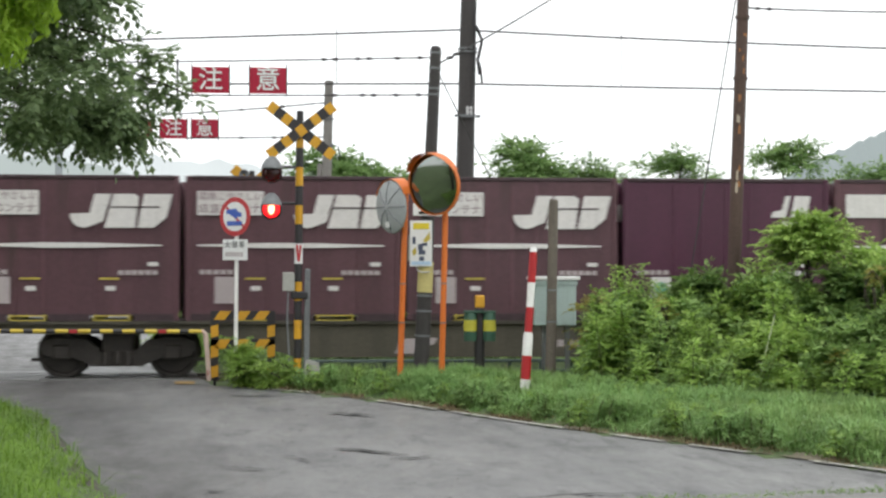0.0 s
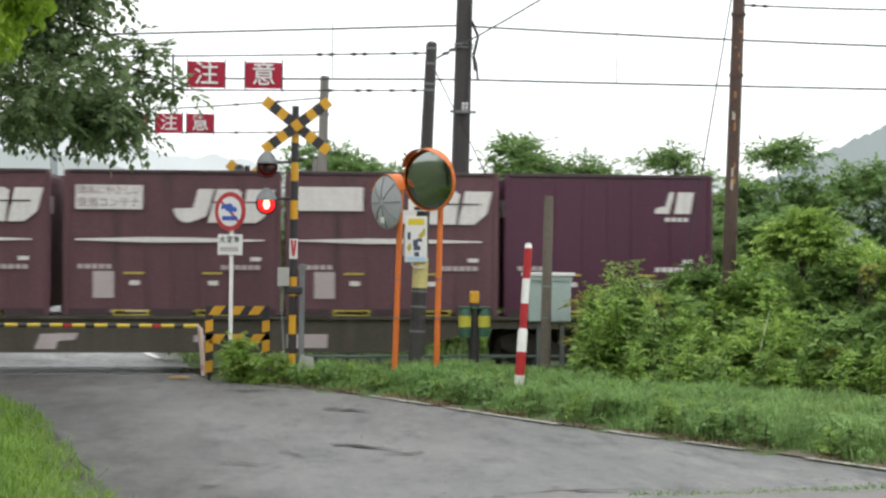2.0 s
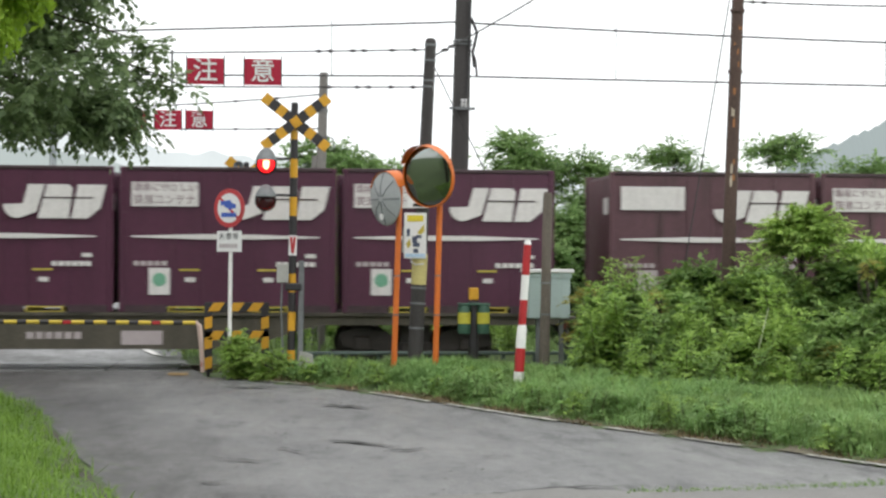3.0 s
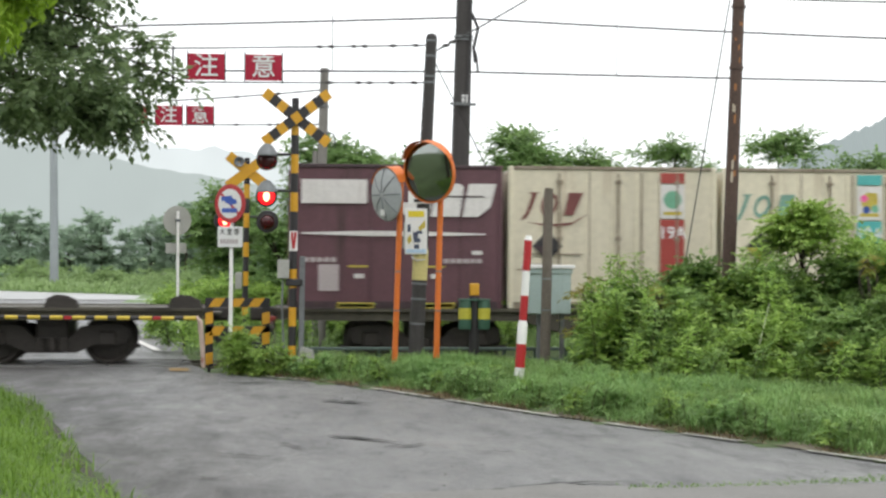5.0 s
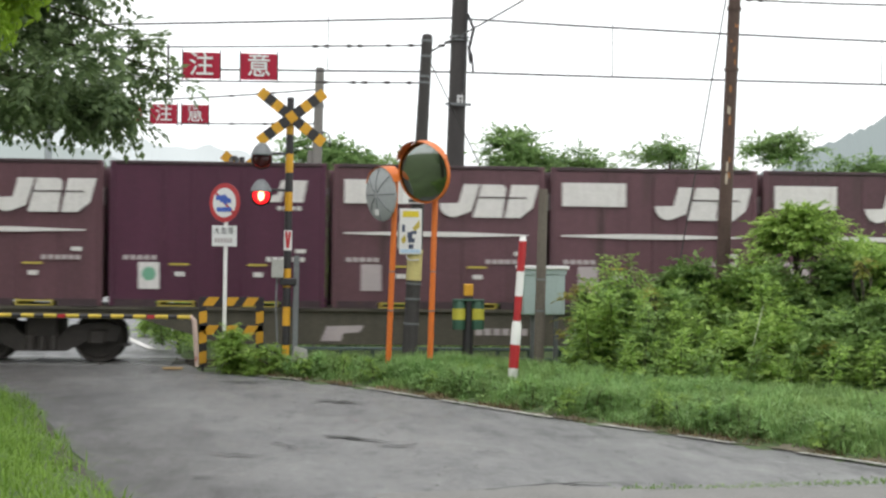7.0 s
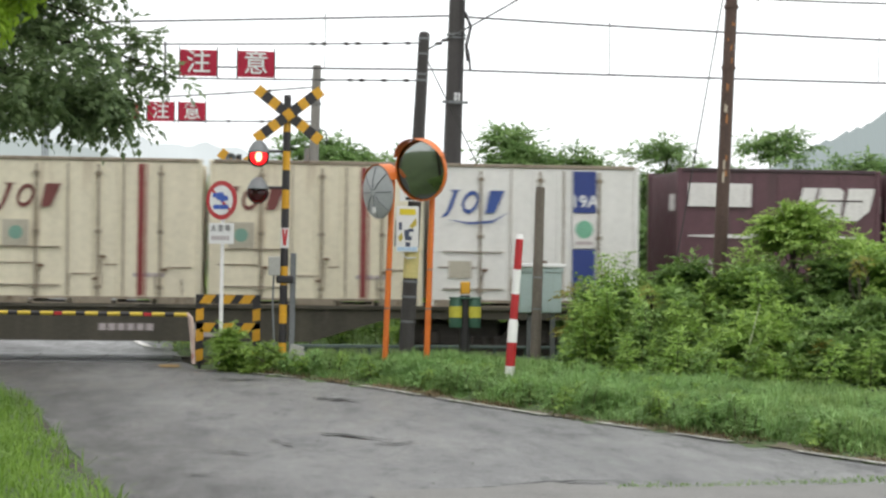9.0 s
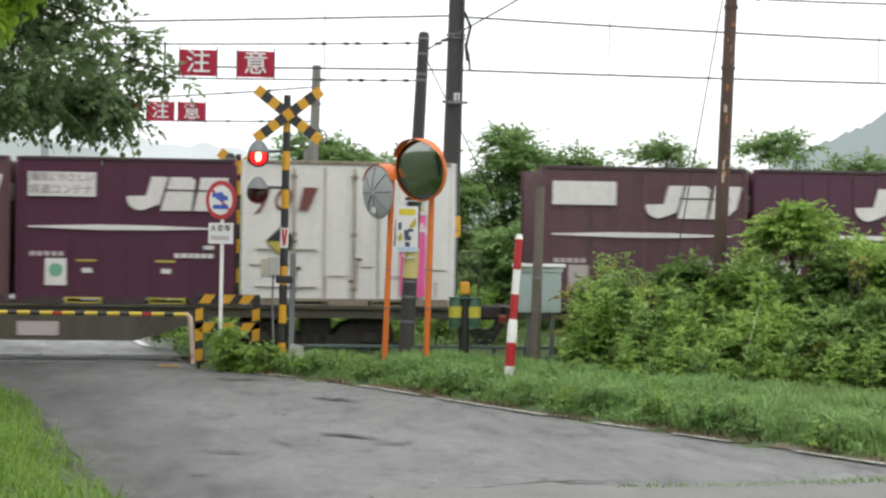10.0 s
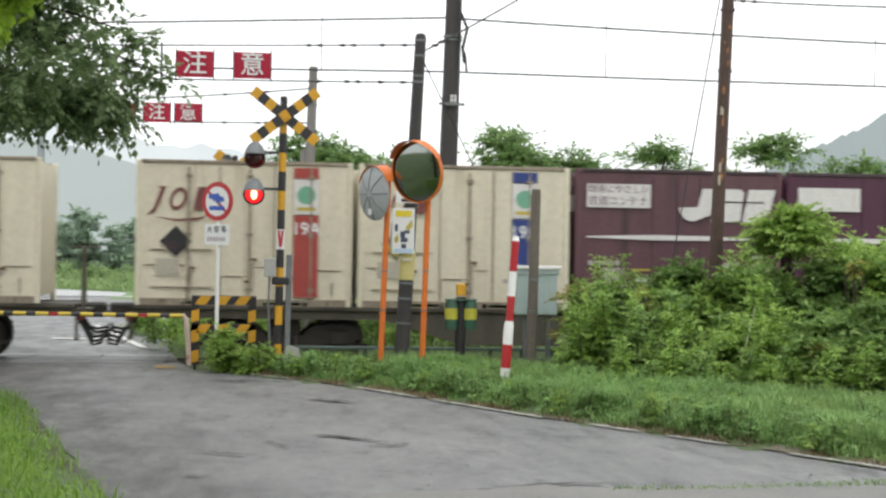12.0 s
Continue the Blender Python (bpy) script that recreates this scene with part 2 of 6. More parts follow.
WOOD = mat("silvered_wood", (0.135, 0.115, 0.095), 0.9, vary=0.35, big=2, fine=30, bump=0.4, streak=True)
RUST = mat("rusty_brown_pole", (0.075, 0.045, 0.035), 0.75, vary=0.4, big=1.4, fine=20, bump=0.3, streak=True, stain=(0.20, 0.085, 0.045), stain_at=0.62)
GREEN_PAINT = mat("dark_green_drum_paint", (0.035, 0.10, 0.065), 0.5, vary=0.2)
WIRE = mat("tarnished_wire", (0.035, 0.035, 0.035), 0.7, 0.0)
PORCELAIN = mat("grey_porcelain", (0.5, 0.5, 0.5), 0.3)
BARK = mat("dark_bark", (0.05, 0.04, 0.03), 0.9, vary=0.4, bump=0.5)
STALK = mat("green_brown_stalk", (0.10, 0.12, 0.05), 0.8, vary=0.3)
LAMP_ON = glow("lit_red_lens", (1.0, 0.012, 0.016), 1.5)
LAMP_CORE = glow("hot_lamp_core", (1.0, 0.42, 0.22), 4.0)
LAMP_OFF = mat("dark_red_lens", (0.055, 0.008, 0.010), 0.25, vary=0.1)
LEAF_TREE = leaf_mat("deep_green_leaves", (0.075, 0.125, 0.055), (0.27, 0.36, 0.165), 0.48, 0.42)
LEAF_NEAR = leaf_mat("yellow_green_leaves", (0.20, 0.34, 0.03), (0.36, 0.52, 0.06), 0.55)
LEAF_BUSH = leaf_mat("bright_shrub_leaves", (0.09, 0.19, 0.03), (0.44, 0.60, 0.15), 0.40)
LEAF_COOL = leaf_mat("cooler_shrub_leaves", (0.085, 0.18, 0.045), (0.38, 0.53, 0.17), 0.40)
LEAF_SHOOT = leaf_mat("light_green_shoot_leaves", (0.16, 0.29, 0.045), (0.52, 0.70, 0.20), 0.45)
LEAF_BACK = leaf_mat("mid_green_leaves", (0.075, 0.165, 0.048), (0.34, 0.48, 0.18), 0.48)
# Darker shrub green: the shade of the thicket's hollows is painted into it.
LEAF_INNER = leaf_mat("painted_shade_shrub_leaves", (0.06, 0.13, 0.03), (0.26, 0.38, 0.11), 0.38)
# Distance haze is painted into these leaves as a paler, greyer green.
LEAF_FAR = leaf_mat("haze_painted_far_leaves", (0.27, 0.36, 0.27), (0.38, 0.48, 0.355), 0.45, 0.9)
LEAF_DRY = leaf_mat("yellowed_leaves", (0.22, 0.22, 0.05), (0.42, 0.38, 0.09), 0.4)
GRASS = leaf_mat("verge_grass_blades", (0.085, 0.17, 0.045), (0.34, 0.48, 0.165), 0.42)
GRASS_BLUE = leaf_mat("blue_green_grass_blades", (0.13, 0.25, 0.075), (0.35, 0.53, 0.19), 0.4)
GRASS_BRIGHT = leaf_mat("bright_grass_blades", (0.10, 0.20, 0.028), (0.26, 0.41, 0.065), 0.4)
GRASS_FIELD = leaf_mat("meadow_blades", (0.17, 0.26, 0.09), (0.34, 0.46, 0.20), 0.38)
MIRROR = bpy.data.materials.new("convex_mirror_steel")
MIRROR.use_nodes = True
_b = MIRROR.node_tree.nodes["Principled BSDF"]
_b.inputs["Base Color"].default_value, _b.inputs["Metallic"].default_value, _b.inputs["Roughness"].default_value = (0.33, 0.35, 0.33, 1), 1.0, 0.06


# ---- shaping helpers ----
class Shape:
    """Collects vertices and faces of one mesh."""

    def __init__(self):
        self.v, self.f, self.m = [], [], Matrix.Identity(4)

    def add(self, verts, faces):
        k = len(self.v)
        self.v += [tuple(self.m @ Vector(p)) for p in verts]
        self.f += [tuple(i + k for i in f) for f in faces]
        return self

    def box(self, x0, x1, y0, y1, z0, z1, b=0.0):
        """A box; b cuts its edges."""
        if b <= 0:
            v = [(x, y, z) for x in (x0, x1) for y in (y0, y1) for z in (z0, z1)]
            return self.add(v, [(0, 1, 3, 2), (4, 6, 7, 5), (0, 4, 5, 1), (2, 3, 7, 6), (0, 2, 6, 4), (1, 5, 7, 3)])
        bm = bmesh.new()
        bmesh.ops.create_cube(bm, size=1)
        for q in bm.verts:
            q.co = ((x0 + x1) / 2 + q.co.x * (x1 - x0), (y0 + y1) / 2 + q.co.y * (y1 - y0), (z0 + z1) / 2 + q.co.z * (z1 - z0))
        bmesh.ops.bevel(bm, geom=bm.edges[:], offset=b, segments=1, affect="EDGES")
        self.add([q.co[:] for q in bm.verts], [[q.index for q in f.verts] for f in bm.faces])
        bm.free()
        return self

    def tube(self, pts, radii, n=12, caps=True):
        """A round bar along points, with a radius at each."""
        pts = [Vector(p) for p in pts]
        if not hasattr(radii, "__len__"):
            radii = [radii] * len(pts)
        verts, faces = [], []
        for i, p in enumerate(pts):
            way = (pts[min(i + 1, len(pts) - 1)] - pts[max(i - 1, 0)]).normalized()
            side = way.cross(Vector((0, 0, 1)) if abs(way.z) < 0.9 else Vector((0, 1, 0))).normalized()
            up = side.cross(way)
            for k in range(n):
                a = 2 * math.pi * k / n
                verts.append(p + (side * math.cos(a) + up * math.sin(a)) * radii[i])
        for i in range(len(pts) - 1):
            for k in range(n):
                a, c = i * n + k, i * n + (k + 1) % n
                faces.append((a, c, c + n, a + n))
        if caps:
            faces += [tuple(range(n))[::-1], tuple(range((len(pts) - 1) * n, len(pts) * n))]
        return self.add(verts, faces)

    def plate(self, poly, y0, y1):
        """A flat outline in x and z, given thickness along y."""
        n = len(poly)
        v = [(x, y0, z) for x, z in poly] + [(x, y1, z) for x, z in poly]
        f = [tuple(range(n)), tuple(range(n, 2 * n))[::-1]]
        f += [(i, i + n, (i + 1) % n + n, (i + 1) % n) for i in range(n)]
        return self.add(v, f)

    def lathe(self, prof, n=24, axis="z"):
        """A turned form: (radius, height) along z, or along -y (towards the viewer)."""
        verts, faces = [], []
        for r, h in prof:
            for k in range(n):
                a = 2 * math.pi * k / n
                verts.append((r * math.cos(a), r * math.sin(a), h) if axis == "z" else (r * math.cos(a), -h, r * math.sin(a)))
        for i in range(len(prof) - 1):
            for k in range(n):
                a, c = i * n + k, i * n + (k + 1) % n
                faces.append((a, c, c + n, a + n))
        return self.add(verts, faces)

    def mesh(self, name, material, smooth=False):
        me = bpy.data.meshes.new(name)
        me.from_pydata(self.v, [], self.f)
        bm = bmesh.new()
        bm.from_mesh(me)
        bmesh.ops.recalc_face_normals(bm, faces=bm.faces)
        bm.to_mesh(me)
        bm.free()
        me.materials.append(material)
        if smooth:
            me.shade_smooth()
            me.set_sharp_from_angle(angle=radians(40))
        return me


def circle(cx, cz, r, n=28, squash=1.0):
    return [(cx + r * squash * math.cos(2 * math.pi * k / n), cz + r * math.sin(2 * math.pi * k / n)) for k in range(n)]


def part(name, shape, material, parent, label="", smooth=False, at=None):
    """Links one mesh under a thing or a part."""
    ob = new(name, shape.mesh(name, material, smooth) if isinstance(shape, Shape) else shape)
    ob.parent = parent
    if at is not None:
        ob.matrix_basis = at
    return tagged(ob, label)


def thing(name, label, category, at=None, group="", kind=""):
    """An empty at a thing's base, to hold its parts."""
    ob = tagged(new(name), label, category, group, kind)
    if at is not None:
        ob.matrix_basis = at
    return ob


def solid(name, shape, material, label="", category="", group="", kind="", smooth=False, at=None):
    ob = tagged(new(name, shape.mesh(name, material, smooth)), label, category, group, kind)
    if at is not None:
        ob.matrix_basis = at
    return ob


def lettering(text, size, material, parent, at, depth=0.004, bold=0.0):
    """Raised letters, standing upright and facing -y, centred on their place."""
    cu = bpy.data.curves.new("lettering", "FONT")
    cu.body, cu.size, cu.align_x, cu.align_y, cu.extrude, cu.offset = text, size, "CENTER", "CENTER", depth, bold
    tmp = bpy.data.objects.new("lettering_curve", cu)
    scene.collection.objects.link(tmp)
    me = bpy.data.meshes.new_from_object(tmp.evaluated_get(bpy.context.evaluated_depsgraph_get()))
    bpy.data.objects.remove(tmp)
    me.materials.clear()
    me.materials.append(material)
    ob = new("lettering", me)
    ob.parent = parent
    ob.matrix_basis = at @ pose(0, 0, 0, 90)
    return ob


def leaves_mesh(name, centres, sizes, material, rng, droop=0.4, wide=0.55, upness=0.5):
    """Many folded leaves: at each centre a leaf of that length, two triangles either side of a midrib."""
    c = np.asarray(centres, dtype=np.float64)
    n = len(c)
    s = np.asarray(sizes, dtype=np.float64)[:, None]
    a = rng.uniform(0, 2 * np.pi, n)
    tilt = rng.normal(-droop, 0.45, n)
    d = np.stack([np.cos(a) * np.cos(tilt), np.sin(a) * np.cos(tilt), np.sin(tilt)], 1)
    up = rng.normal(0, 1, (n, 3)) * (1 - upness) + np.array([0, 0, 1.0]) * upness * 2
    side = np.cross(d, up)
    side /= np.linalg.norm(side, axis=1)[:, None] + 1e-9
    nrm = np.cross(side, d)
    v = np.empty((n, 4, 3))
    v[:, 0] = c - d * s * 0.5
    v[:, 1] = c + side * s * wide * 0.5 + nrm * s * 0.10
    v[:, 2] = c + d * s * 0.5 - nrm * s * 0.08
    v[:, 3] = c - side * s * wide * 0.5 + nrm * s * 0.10
    return raw_mesh(name, v.reshape(-1, 3), (np.arange(n)[:, None] * 4 + np.array([0, 1, 2, 0, 2, 3])).reshape(-1), 3, material)


def sprays_mesh(name, starts, ways, lengths, material, rng, leaflets=10, leaf=0.38, droop=0.55, wide=0.42):
    """Leafy twigs: along each twig pairs of leaflets, spreading sideways and hanging towards the tip."""
    st, wy, ln = np.asarray(starts, float), np.asarray(ways, float), np.asarray(lengths, float)
    n = len(st)
    wy = wy / (np.linalg.norm(wy, axis=1)[:, None] + 1e-9)
    side = np.cross(wy, np.array([0, 0, 1.0])) + rng.normal(0, 0.25, (n, 3))
    side /= np.linalg.norm(side, axis=1)[:, None] + 1e-9
    u = np.linspace(0.12, 1.0, leaflets)[None, :, None] + rng.normal(0, 0.03, (n, leaflets, 1))
    sgn = np.where(np.arange(leaflets) % 2 == 0, 1.0, -1.0)[None, :, None]
    ln3 = ln[:, None, None]
    base = st[:, None, :] + wy[:, None, :] * u * ln3
    base[:, :, 2] -= (droop * u[:, :, 0] ** 2 * ln[:, None]) * 0.6
    d = wy[:, None, :] * (0.35 + 0.6 * u) + side[:, None, :] * sgn * (1.1 - 0.6 * u) + rng.normal(0, 0.22, (n, leaflets, 3))
    d[:, :, 2] -= droop * (0.35 + 0.5 * u[:, :, 0])
    d /= np.linalg.norm(d, axis=2)[:, :, None] + 1e-9
    size = ln3 * leaf * rng.uniform(0.7, 1.2, (n, leaflets, 1)) * (1.1 - 0.35 * u)
    across = np.cross(d, np.array([0, 0, 1.0])[None, None, :] + rng.normal(0, 0.35, (n, leaflets, 3)))
    across /= np.linalg.norm(across, axis=2)[:, :, None] + 1e-9
    lift = np.cross(across, d)
    v = np.empty((n, leaflets, 4, 3))
    v[:, :, 0] = base
    v[:, :, 1] = base + d * size * 0.45 + across * size * wide * 0.5 + lift * size * 0.07
    v[:, :, 2] = base + d * size - lift * size * 0.06
    v[:, :, 3] = base + d * size * 0.45 - across * size * wide * 0.5 + lift * size * 0.07
    k = n * leaflets
    return raw_mesh(name, v.reshape(-1, 3), (np.arange(k)[:, None] * 4 + np.array([0, 1, 2, 0, 2, 3])).reshape(-1), 3, material)


def blades_mesh(name, base, heights, widths, material, rng, lean=0.35):
    """Grass: bent blades of two pieces each, standing on their bases."""
    base = np.asarray(base, dtype=np.float64)
    n = len(base)
    a = rng.uniform(0, 2 * np.pi, n)
    ln = np.abs(rng.normal(0, lean, n))
    h, w = np.asarray(heights)[:, None], np.asarray(widths)[:, None]
    out = np.stack([np.cos(a), np.sin(a), np.zeros(n)], 1)
    side = np.stack([-np.sin(a), np.cos(a), np.zeros(n)], 1)
    upv = np.array([0, 0, 1.0])
    mid = base + upv * h * 0.6 + out * h * ln[:, None] * 0.35
    tip = base + upv * h * (1 - 0.25 * ln[:, None]) + out * h * ln[:, None]
    v = np.empty((n, 5, 3))
    v[:, 0], v[:, 1] = base - side * w * 0.5, base + side * w * 0.5
    v[:, 2], v[:, 3], v[:, 4] = mid + side * w * 0.4, mid - side * w * 0.4, tip
    return raw_mesh(name, v.reshape(-1, 3), (np.arange(n)[:, None] * 5 + np.array([0, 1, 2, 0, 2, 3, 3, 2, 4])).reshape(-1), 3, material)


def raw_mesh(name, verts, corners, per, material):
    me = bpy.data.meshes.new(name)
    nf = len(corners) // per
    me.vertices.add(len(verts))
    me.vertices.foreach_set("co", np.ascontiguousarray(verts, dtype=np.float32).ravel())
    me.loops.add(len(corners))
    me.loops.foreach_set("vertex_index", np.ascontiguousarray(corners, dtype=np.int32))
    me.polygons.add(nf)
    me.polygons.foreach_set("loop_start", np.arange(nf, dtype=np.int32) * per)
    me.update(calc_edges=True)
    me.materials.append(material)
    return me


# ---- ground, road and track ----
RIGHT_EDGE = [(-40, 34.0), (8, 11.5), (14, 6.9), (16.4, 5.78), (18.8, 4.62), (21.1, 3.48), (23.0, 2.67), (25.3, 1.73), (27.4, 0.62), (28.9, -0.62), (29.8, -1.15), (31.4, -1.42), (35, -1.75), (50, -2.5), (74, -3.8), (84, -5.5), (96, -16.0)]
LEFT_EDGE = [(-40, 3.0), (8, 0.3), (14.9, -1.42), (19.4, -2.30), (23.5, -3.1), (26, -4.1), (29, -5.2), (35, -6.6), (44, -8.2), (60, -11.5), (76, -16.0), (84, -26.0), (96, -60.0)]


def along(table, y):
    return float(np.interp(y, [p[0] for p in table], [p[1] for p in table]))


def right_of_road(x, y):
    return x - along(RIGHT_EDGE, y)


def left_of_road(x, y):
    return along(LEFT_EDGE, y) - x


def ground_height(x, y):
    """The verge and the left bank stand a little over the road; the track bed lies under it."""
    r, q = right_of_road(x, y), left_of_road(x, y)
    z = -0.03
    ripple = 0.05 * noise.noise((x * 0.5, y * 0.5, 0))
    if 30.0 < y < 34.4:
        return -0.17 if r > 0.25 or q > 0.25 else -0.05
    if r > 0.05:
        k = min(1, (r - 0.05) / 0.8)
        z += k * k * (3 - 2 * k) * ((0.17 if y < 30 else 0.12) + ripple)
    elif q > -0.1:
        k = min(1, (q + 0.1) / 1.6)
        z += k * k * (3 - 2 * k) * ((0.42 if y < 30 else 0.12) + ripple)
    return z


def build_ground():
    xs = sorted(set([-3000, -1500, -700, -300, -150, -80, -50, -35, -25] + [round(-18 + 0.6 * i, 2) for i in range(64)] + [22, 26, 30, 36, 44, 60, 100, 200, 400, 800, 1600, 3000]))
    ys = sorted(set([-600, -200, -60, -20, 0, 6] + [round(9 + 0.5 * i, 2) for i in range(58)] + [39, 41, 44, 48, 53, 60, 70, 85, 110, 150, 220, 350, 600, 1000, 1800, 3200]))
    v = [(x, y, ground_height(x, y) if y < 100 else -0.05) for y in ys for x in xs]
    n = len(xs)
    f = [(j * n + i, j * n + i + 1, (j + 1) * n + i + 1, (j + 1) * n + i) for j in range(len(ys) - 1) for i in range(n - 1)]
    me = bpy.data.meshes.new("ground")
    me.from_pydata(v, [], f)
    me.materials.append(EARTH)
    me.materials.append(FIELD)
    for p in me.polygons:
        if p.center.y > 35:
            p.material_index = 1
    me.shade_smooth()
    tagged(new("ground", me), "green weedy ground reaching out to misty fields", "ground", kind="structure")


def build_road():
    ys = [-30, -10, 0, 5, 9] + [round(12 + 0.5 * i, 2) for i in range(56)] + [42, 45, 50, 56, 62, 70, 80, 95]
    v, f, n = [], [], 13
    for y in ys:
        a, b = along(LEFT_EDGE, y) + 0.12, along(RIGHT_EDGE, y) + 0.12
        for i in range(n):
            x = a + (b - a) * i / (n - 1)
            crumble = 0.10 * noise.noise((y * 2.1, i * 3.0, 4)) if i in (0, n - 1) else 0
            v.append((x + crumble, y, 0.012 * noise.noise((x * 0.6, y * 0.6, 2)) - 0.012))
    f = [(j * n + i, j * n + i + 1, (j + 1) * n + i + 1, (j + 1) * n + i) for j in range(len(ys) - 1) for i in range(n - 1)]
    me = bpy.data.meshes.new("road")
    me.from_pydata(v, [], f)
    me.materials.append(ASPHALT)
    me.shade_smooth()
    tagged(new("road", me), "worn damp grey asphalt lane running up to the crossing", "road", kind="structure")
    # Paler sheet over the far lane: the wet road's sky reflection, painted in.
    s = Shape()
    ys = [76, 78, 82, 86, 90, 95]
    v = []
    for y in ys:
        v += [(along(LEFT_EDGE, y), y, 0.02), (along(RIGHT_EDGE, y), y, 0.02)]
    s.add(v, [(2 * i, 2 * i + 1, 2 * i + 3, 2 * i + 2) for i in range(len(ys) - 1)])
    solid("far_road", s, mat("wet_road_painted_sheen", (0.28, 0.28, 0.28), 0.34, vary=0.2, big=0.3), "wet far stretch of the road, its sky sheen painted pale", "road", kind="structure")
    # worn white edge line, broken where grass creeps in
    s = Shape()
    y = 13.0
    while y < 28.4:
        step = 0.42
        if noise.noise((y * 1.3, 7, 1)) > -0.02:
            for a, b in ((y, y + step),):
                xa, xb = along(RIGHT_EDGE, a) - 0.12, along(RIGHT_EDGE, b) - 0.12
                s.add([(xa - 0.03, a, 0.012), (xa + 0.06, a, 0.012), (xb + 0.06, b, 0.012), (xb - 0.03, b, 0.012)], [(0, 1, 2, 3)])
        y += step
    solid("road_line", s, mat("worn_white_road_paint", (0.46, 0.45, 0.41), 0.75, vary=0.35, big=4, fine=30, stain=(0.17, 0.165, 0.155), stain_at=0.47), "worn white edge line painted on the lane", "road line", kind="structure")
    s = Shape()
    s.add([(-2.10, 35.8, 0.008), (-2.26, 35.8, 0.008), (-4.13, 46.5, 0.008), (-3.97, 46.5, 0.008)], [(0, 1, 2, 3)])
    s.add([(-2.95, 39.0, 0.008), (-2.86, 39.45, 0.008), (-4.35, 39.5, 0.008), (-4.35, 39.05, 0.008)], [(0, 1, 2, 3)])
    solid("road_line", s, MARK_WHITE, "white edge line on the lane beyond the track", "road line", kind="structure")
    s = Shape()
    s.add([(-1.62, 29.55, 0.008), (-1.30, 29.5, 0.008), (-1.32, 30.2, 0.008), (-1.66, 30.2, 0.008)], [(0, 1, 2, 3)])
    solid("road_marking", s, mat("worn_orange_road_paint", (0.30, 0.20, 0.08), 0.7, vary=0.3, stain=(0.2, 0.16, 0.1), stain_at=0.58), "worn orange-yellow paint patch beside the rails", "road marking", kind="structure")
    # gravelly soil along the bank, and the pale concrete apron nearest the viewer
    s = Shape()
    ys = [10 + 0.1 * i for i in range(168)]
    v = []
    for y in ys:
        x = along(LEFT_EDGE, y)
        v += [(x - 0.35, y, 0.012), (x + 0.06 + 0.08 * noise.noise((y * 0.9, 8, 3)) + 0.06 * noise.noise((y * 4.0, 5, 1)), y, 0.002)]
    s.add(v, [(2 * i, 2 * i + 1, 2 * i + 3, 2 * i + 2) for i in range(len(ys) - 1)])
    t = Shape()
    v = []
    ys = [14.5 + 0.1 * i for i in range(142)]
    for y in ys:
        for d in (-0.03 + 0.05 * noise.noise((y * 3.0, 2, 7)), 0.12, 0.30):
            x = along(RIGHT_EDGE, y) + d
            v.append((x, y, max(0.006, ground_height(x, y) + 0.02)))
    t.add(v, [(3 * i + a, 3 * i + a + 1, 3 * i + a + 4, 3 * i + a + 3) for i in range(len(ys) - 1) for a in (0, 1)])
    solid("soil_edge", t, mat("damp_dark_soil", (0.15, 0.13, 0.095), 0.95, vary=0.5, big=2.5, fine=30, bump=0.6), "damp dark soil between the lane and the verge", "soil", kind="structure")
    solid("soil_edge", s, mat("gravelly_brown_soil", (0.066, 0.058, 0.048), 0.95, vary=0.5, big=2.5, fine=35, bump=0.6), "gravelly brown soil along the lane's edge", "soil", kind="structure")
    s = Shape()
    outline = [(0.9, 14.15), (1.9, 14.38), (2.45, 14.72), (2.62, 14.52), (3.3, 14.36), (5.8, 14.62), (7.0, 9.0), (0.9, 9.0)]
    s.add([(x, y, 0.016) for x, y in outline], [tuple(range(len(outline)))])
    solid("concrete_apron", s, mat("pale_apron_concrete", (0.17, 0.165, 0.155), 0.7, vary=0.3, big=1.2, fine=40, bump=0.3, stain=(0.09, 0.088, 0.08), stain_at=0.6), "pale rough concrete apron meeting the asphalt", "apron", kind="structure")
    # cracks and patches
    dark = mat("dark_road_crack", (0.02, 0.02, 0.02), 0.8, vary=0.3)
    rng = random.Random(4)

    def crack(x, y, dx, dy, w, name="road_crack"):
        s = Shape()
        n = 9
        pts = []
        for i in range(n):
            k = i / (n - 1)
            pts.append((x + dx * k + rng.uniform(-0.03, 0.03), y + dy * k + rng.uniform(-0.10, 0.10), w * (math.sin(math.pi * k) + 0.15) * rng.uniform(0.5, 1.2)))
        v = [(a, b - c, 0.009) for a, b, c in pts] + [(a, b + c, 0.009) for a, b, c in pts]
        s.add(v, [(i, i + 1, n + i + 1, n + i) for i in range(n - 1)])
        solid(name, s, dark, "dark crack in the worn asphalt", "road crack", "cracks in the lane", kind="structure")

    crack(0.72, 23.5, 0.55, -0.5, 0.11)
    crack(0.62, 18.9, 0.75, -0.8, 0.10)
    crack(1.15, 17.7, 0.45, 0.25, 0.05)
    crack(-0.65, 26.7, 0.8, 0.1, 0.10)
    crack(0.1, 18.2, 0.3, -0.6, 0.05)
    crack(-0.5, 17.2, 0.5, -0.4, 0.04)
    for _ in range(9):
        y = rng.uniform(15, 27)
        x = rng.uniform(along(LEFT_EDGE, y) + 0.6, along(RIGHT_EDGE, y) - 0.6)
        crack(x, y, rng.uniform(0.15, 0.5), rng.uniform(-0.3, 0.3), rng.uniform(0.012, 0.035))
    g = Shape()
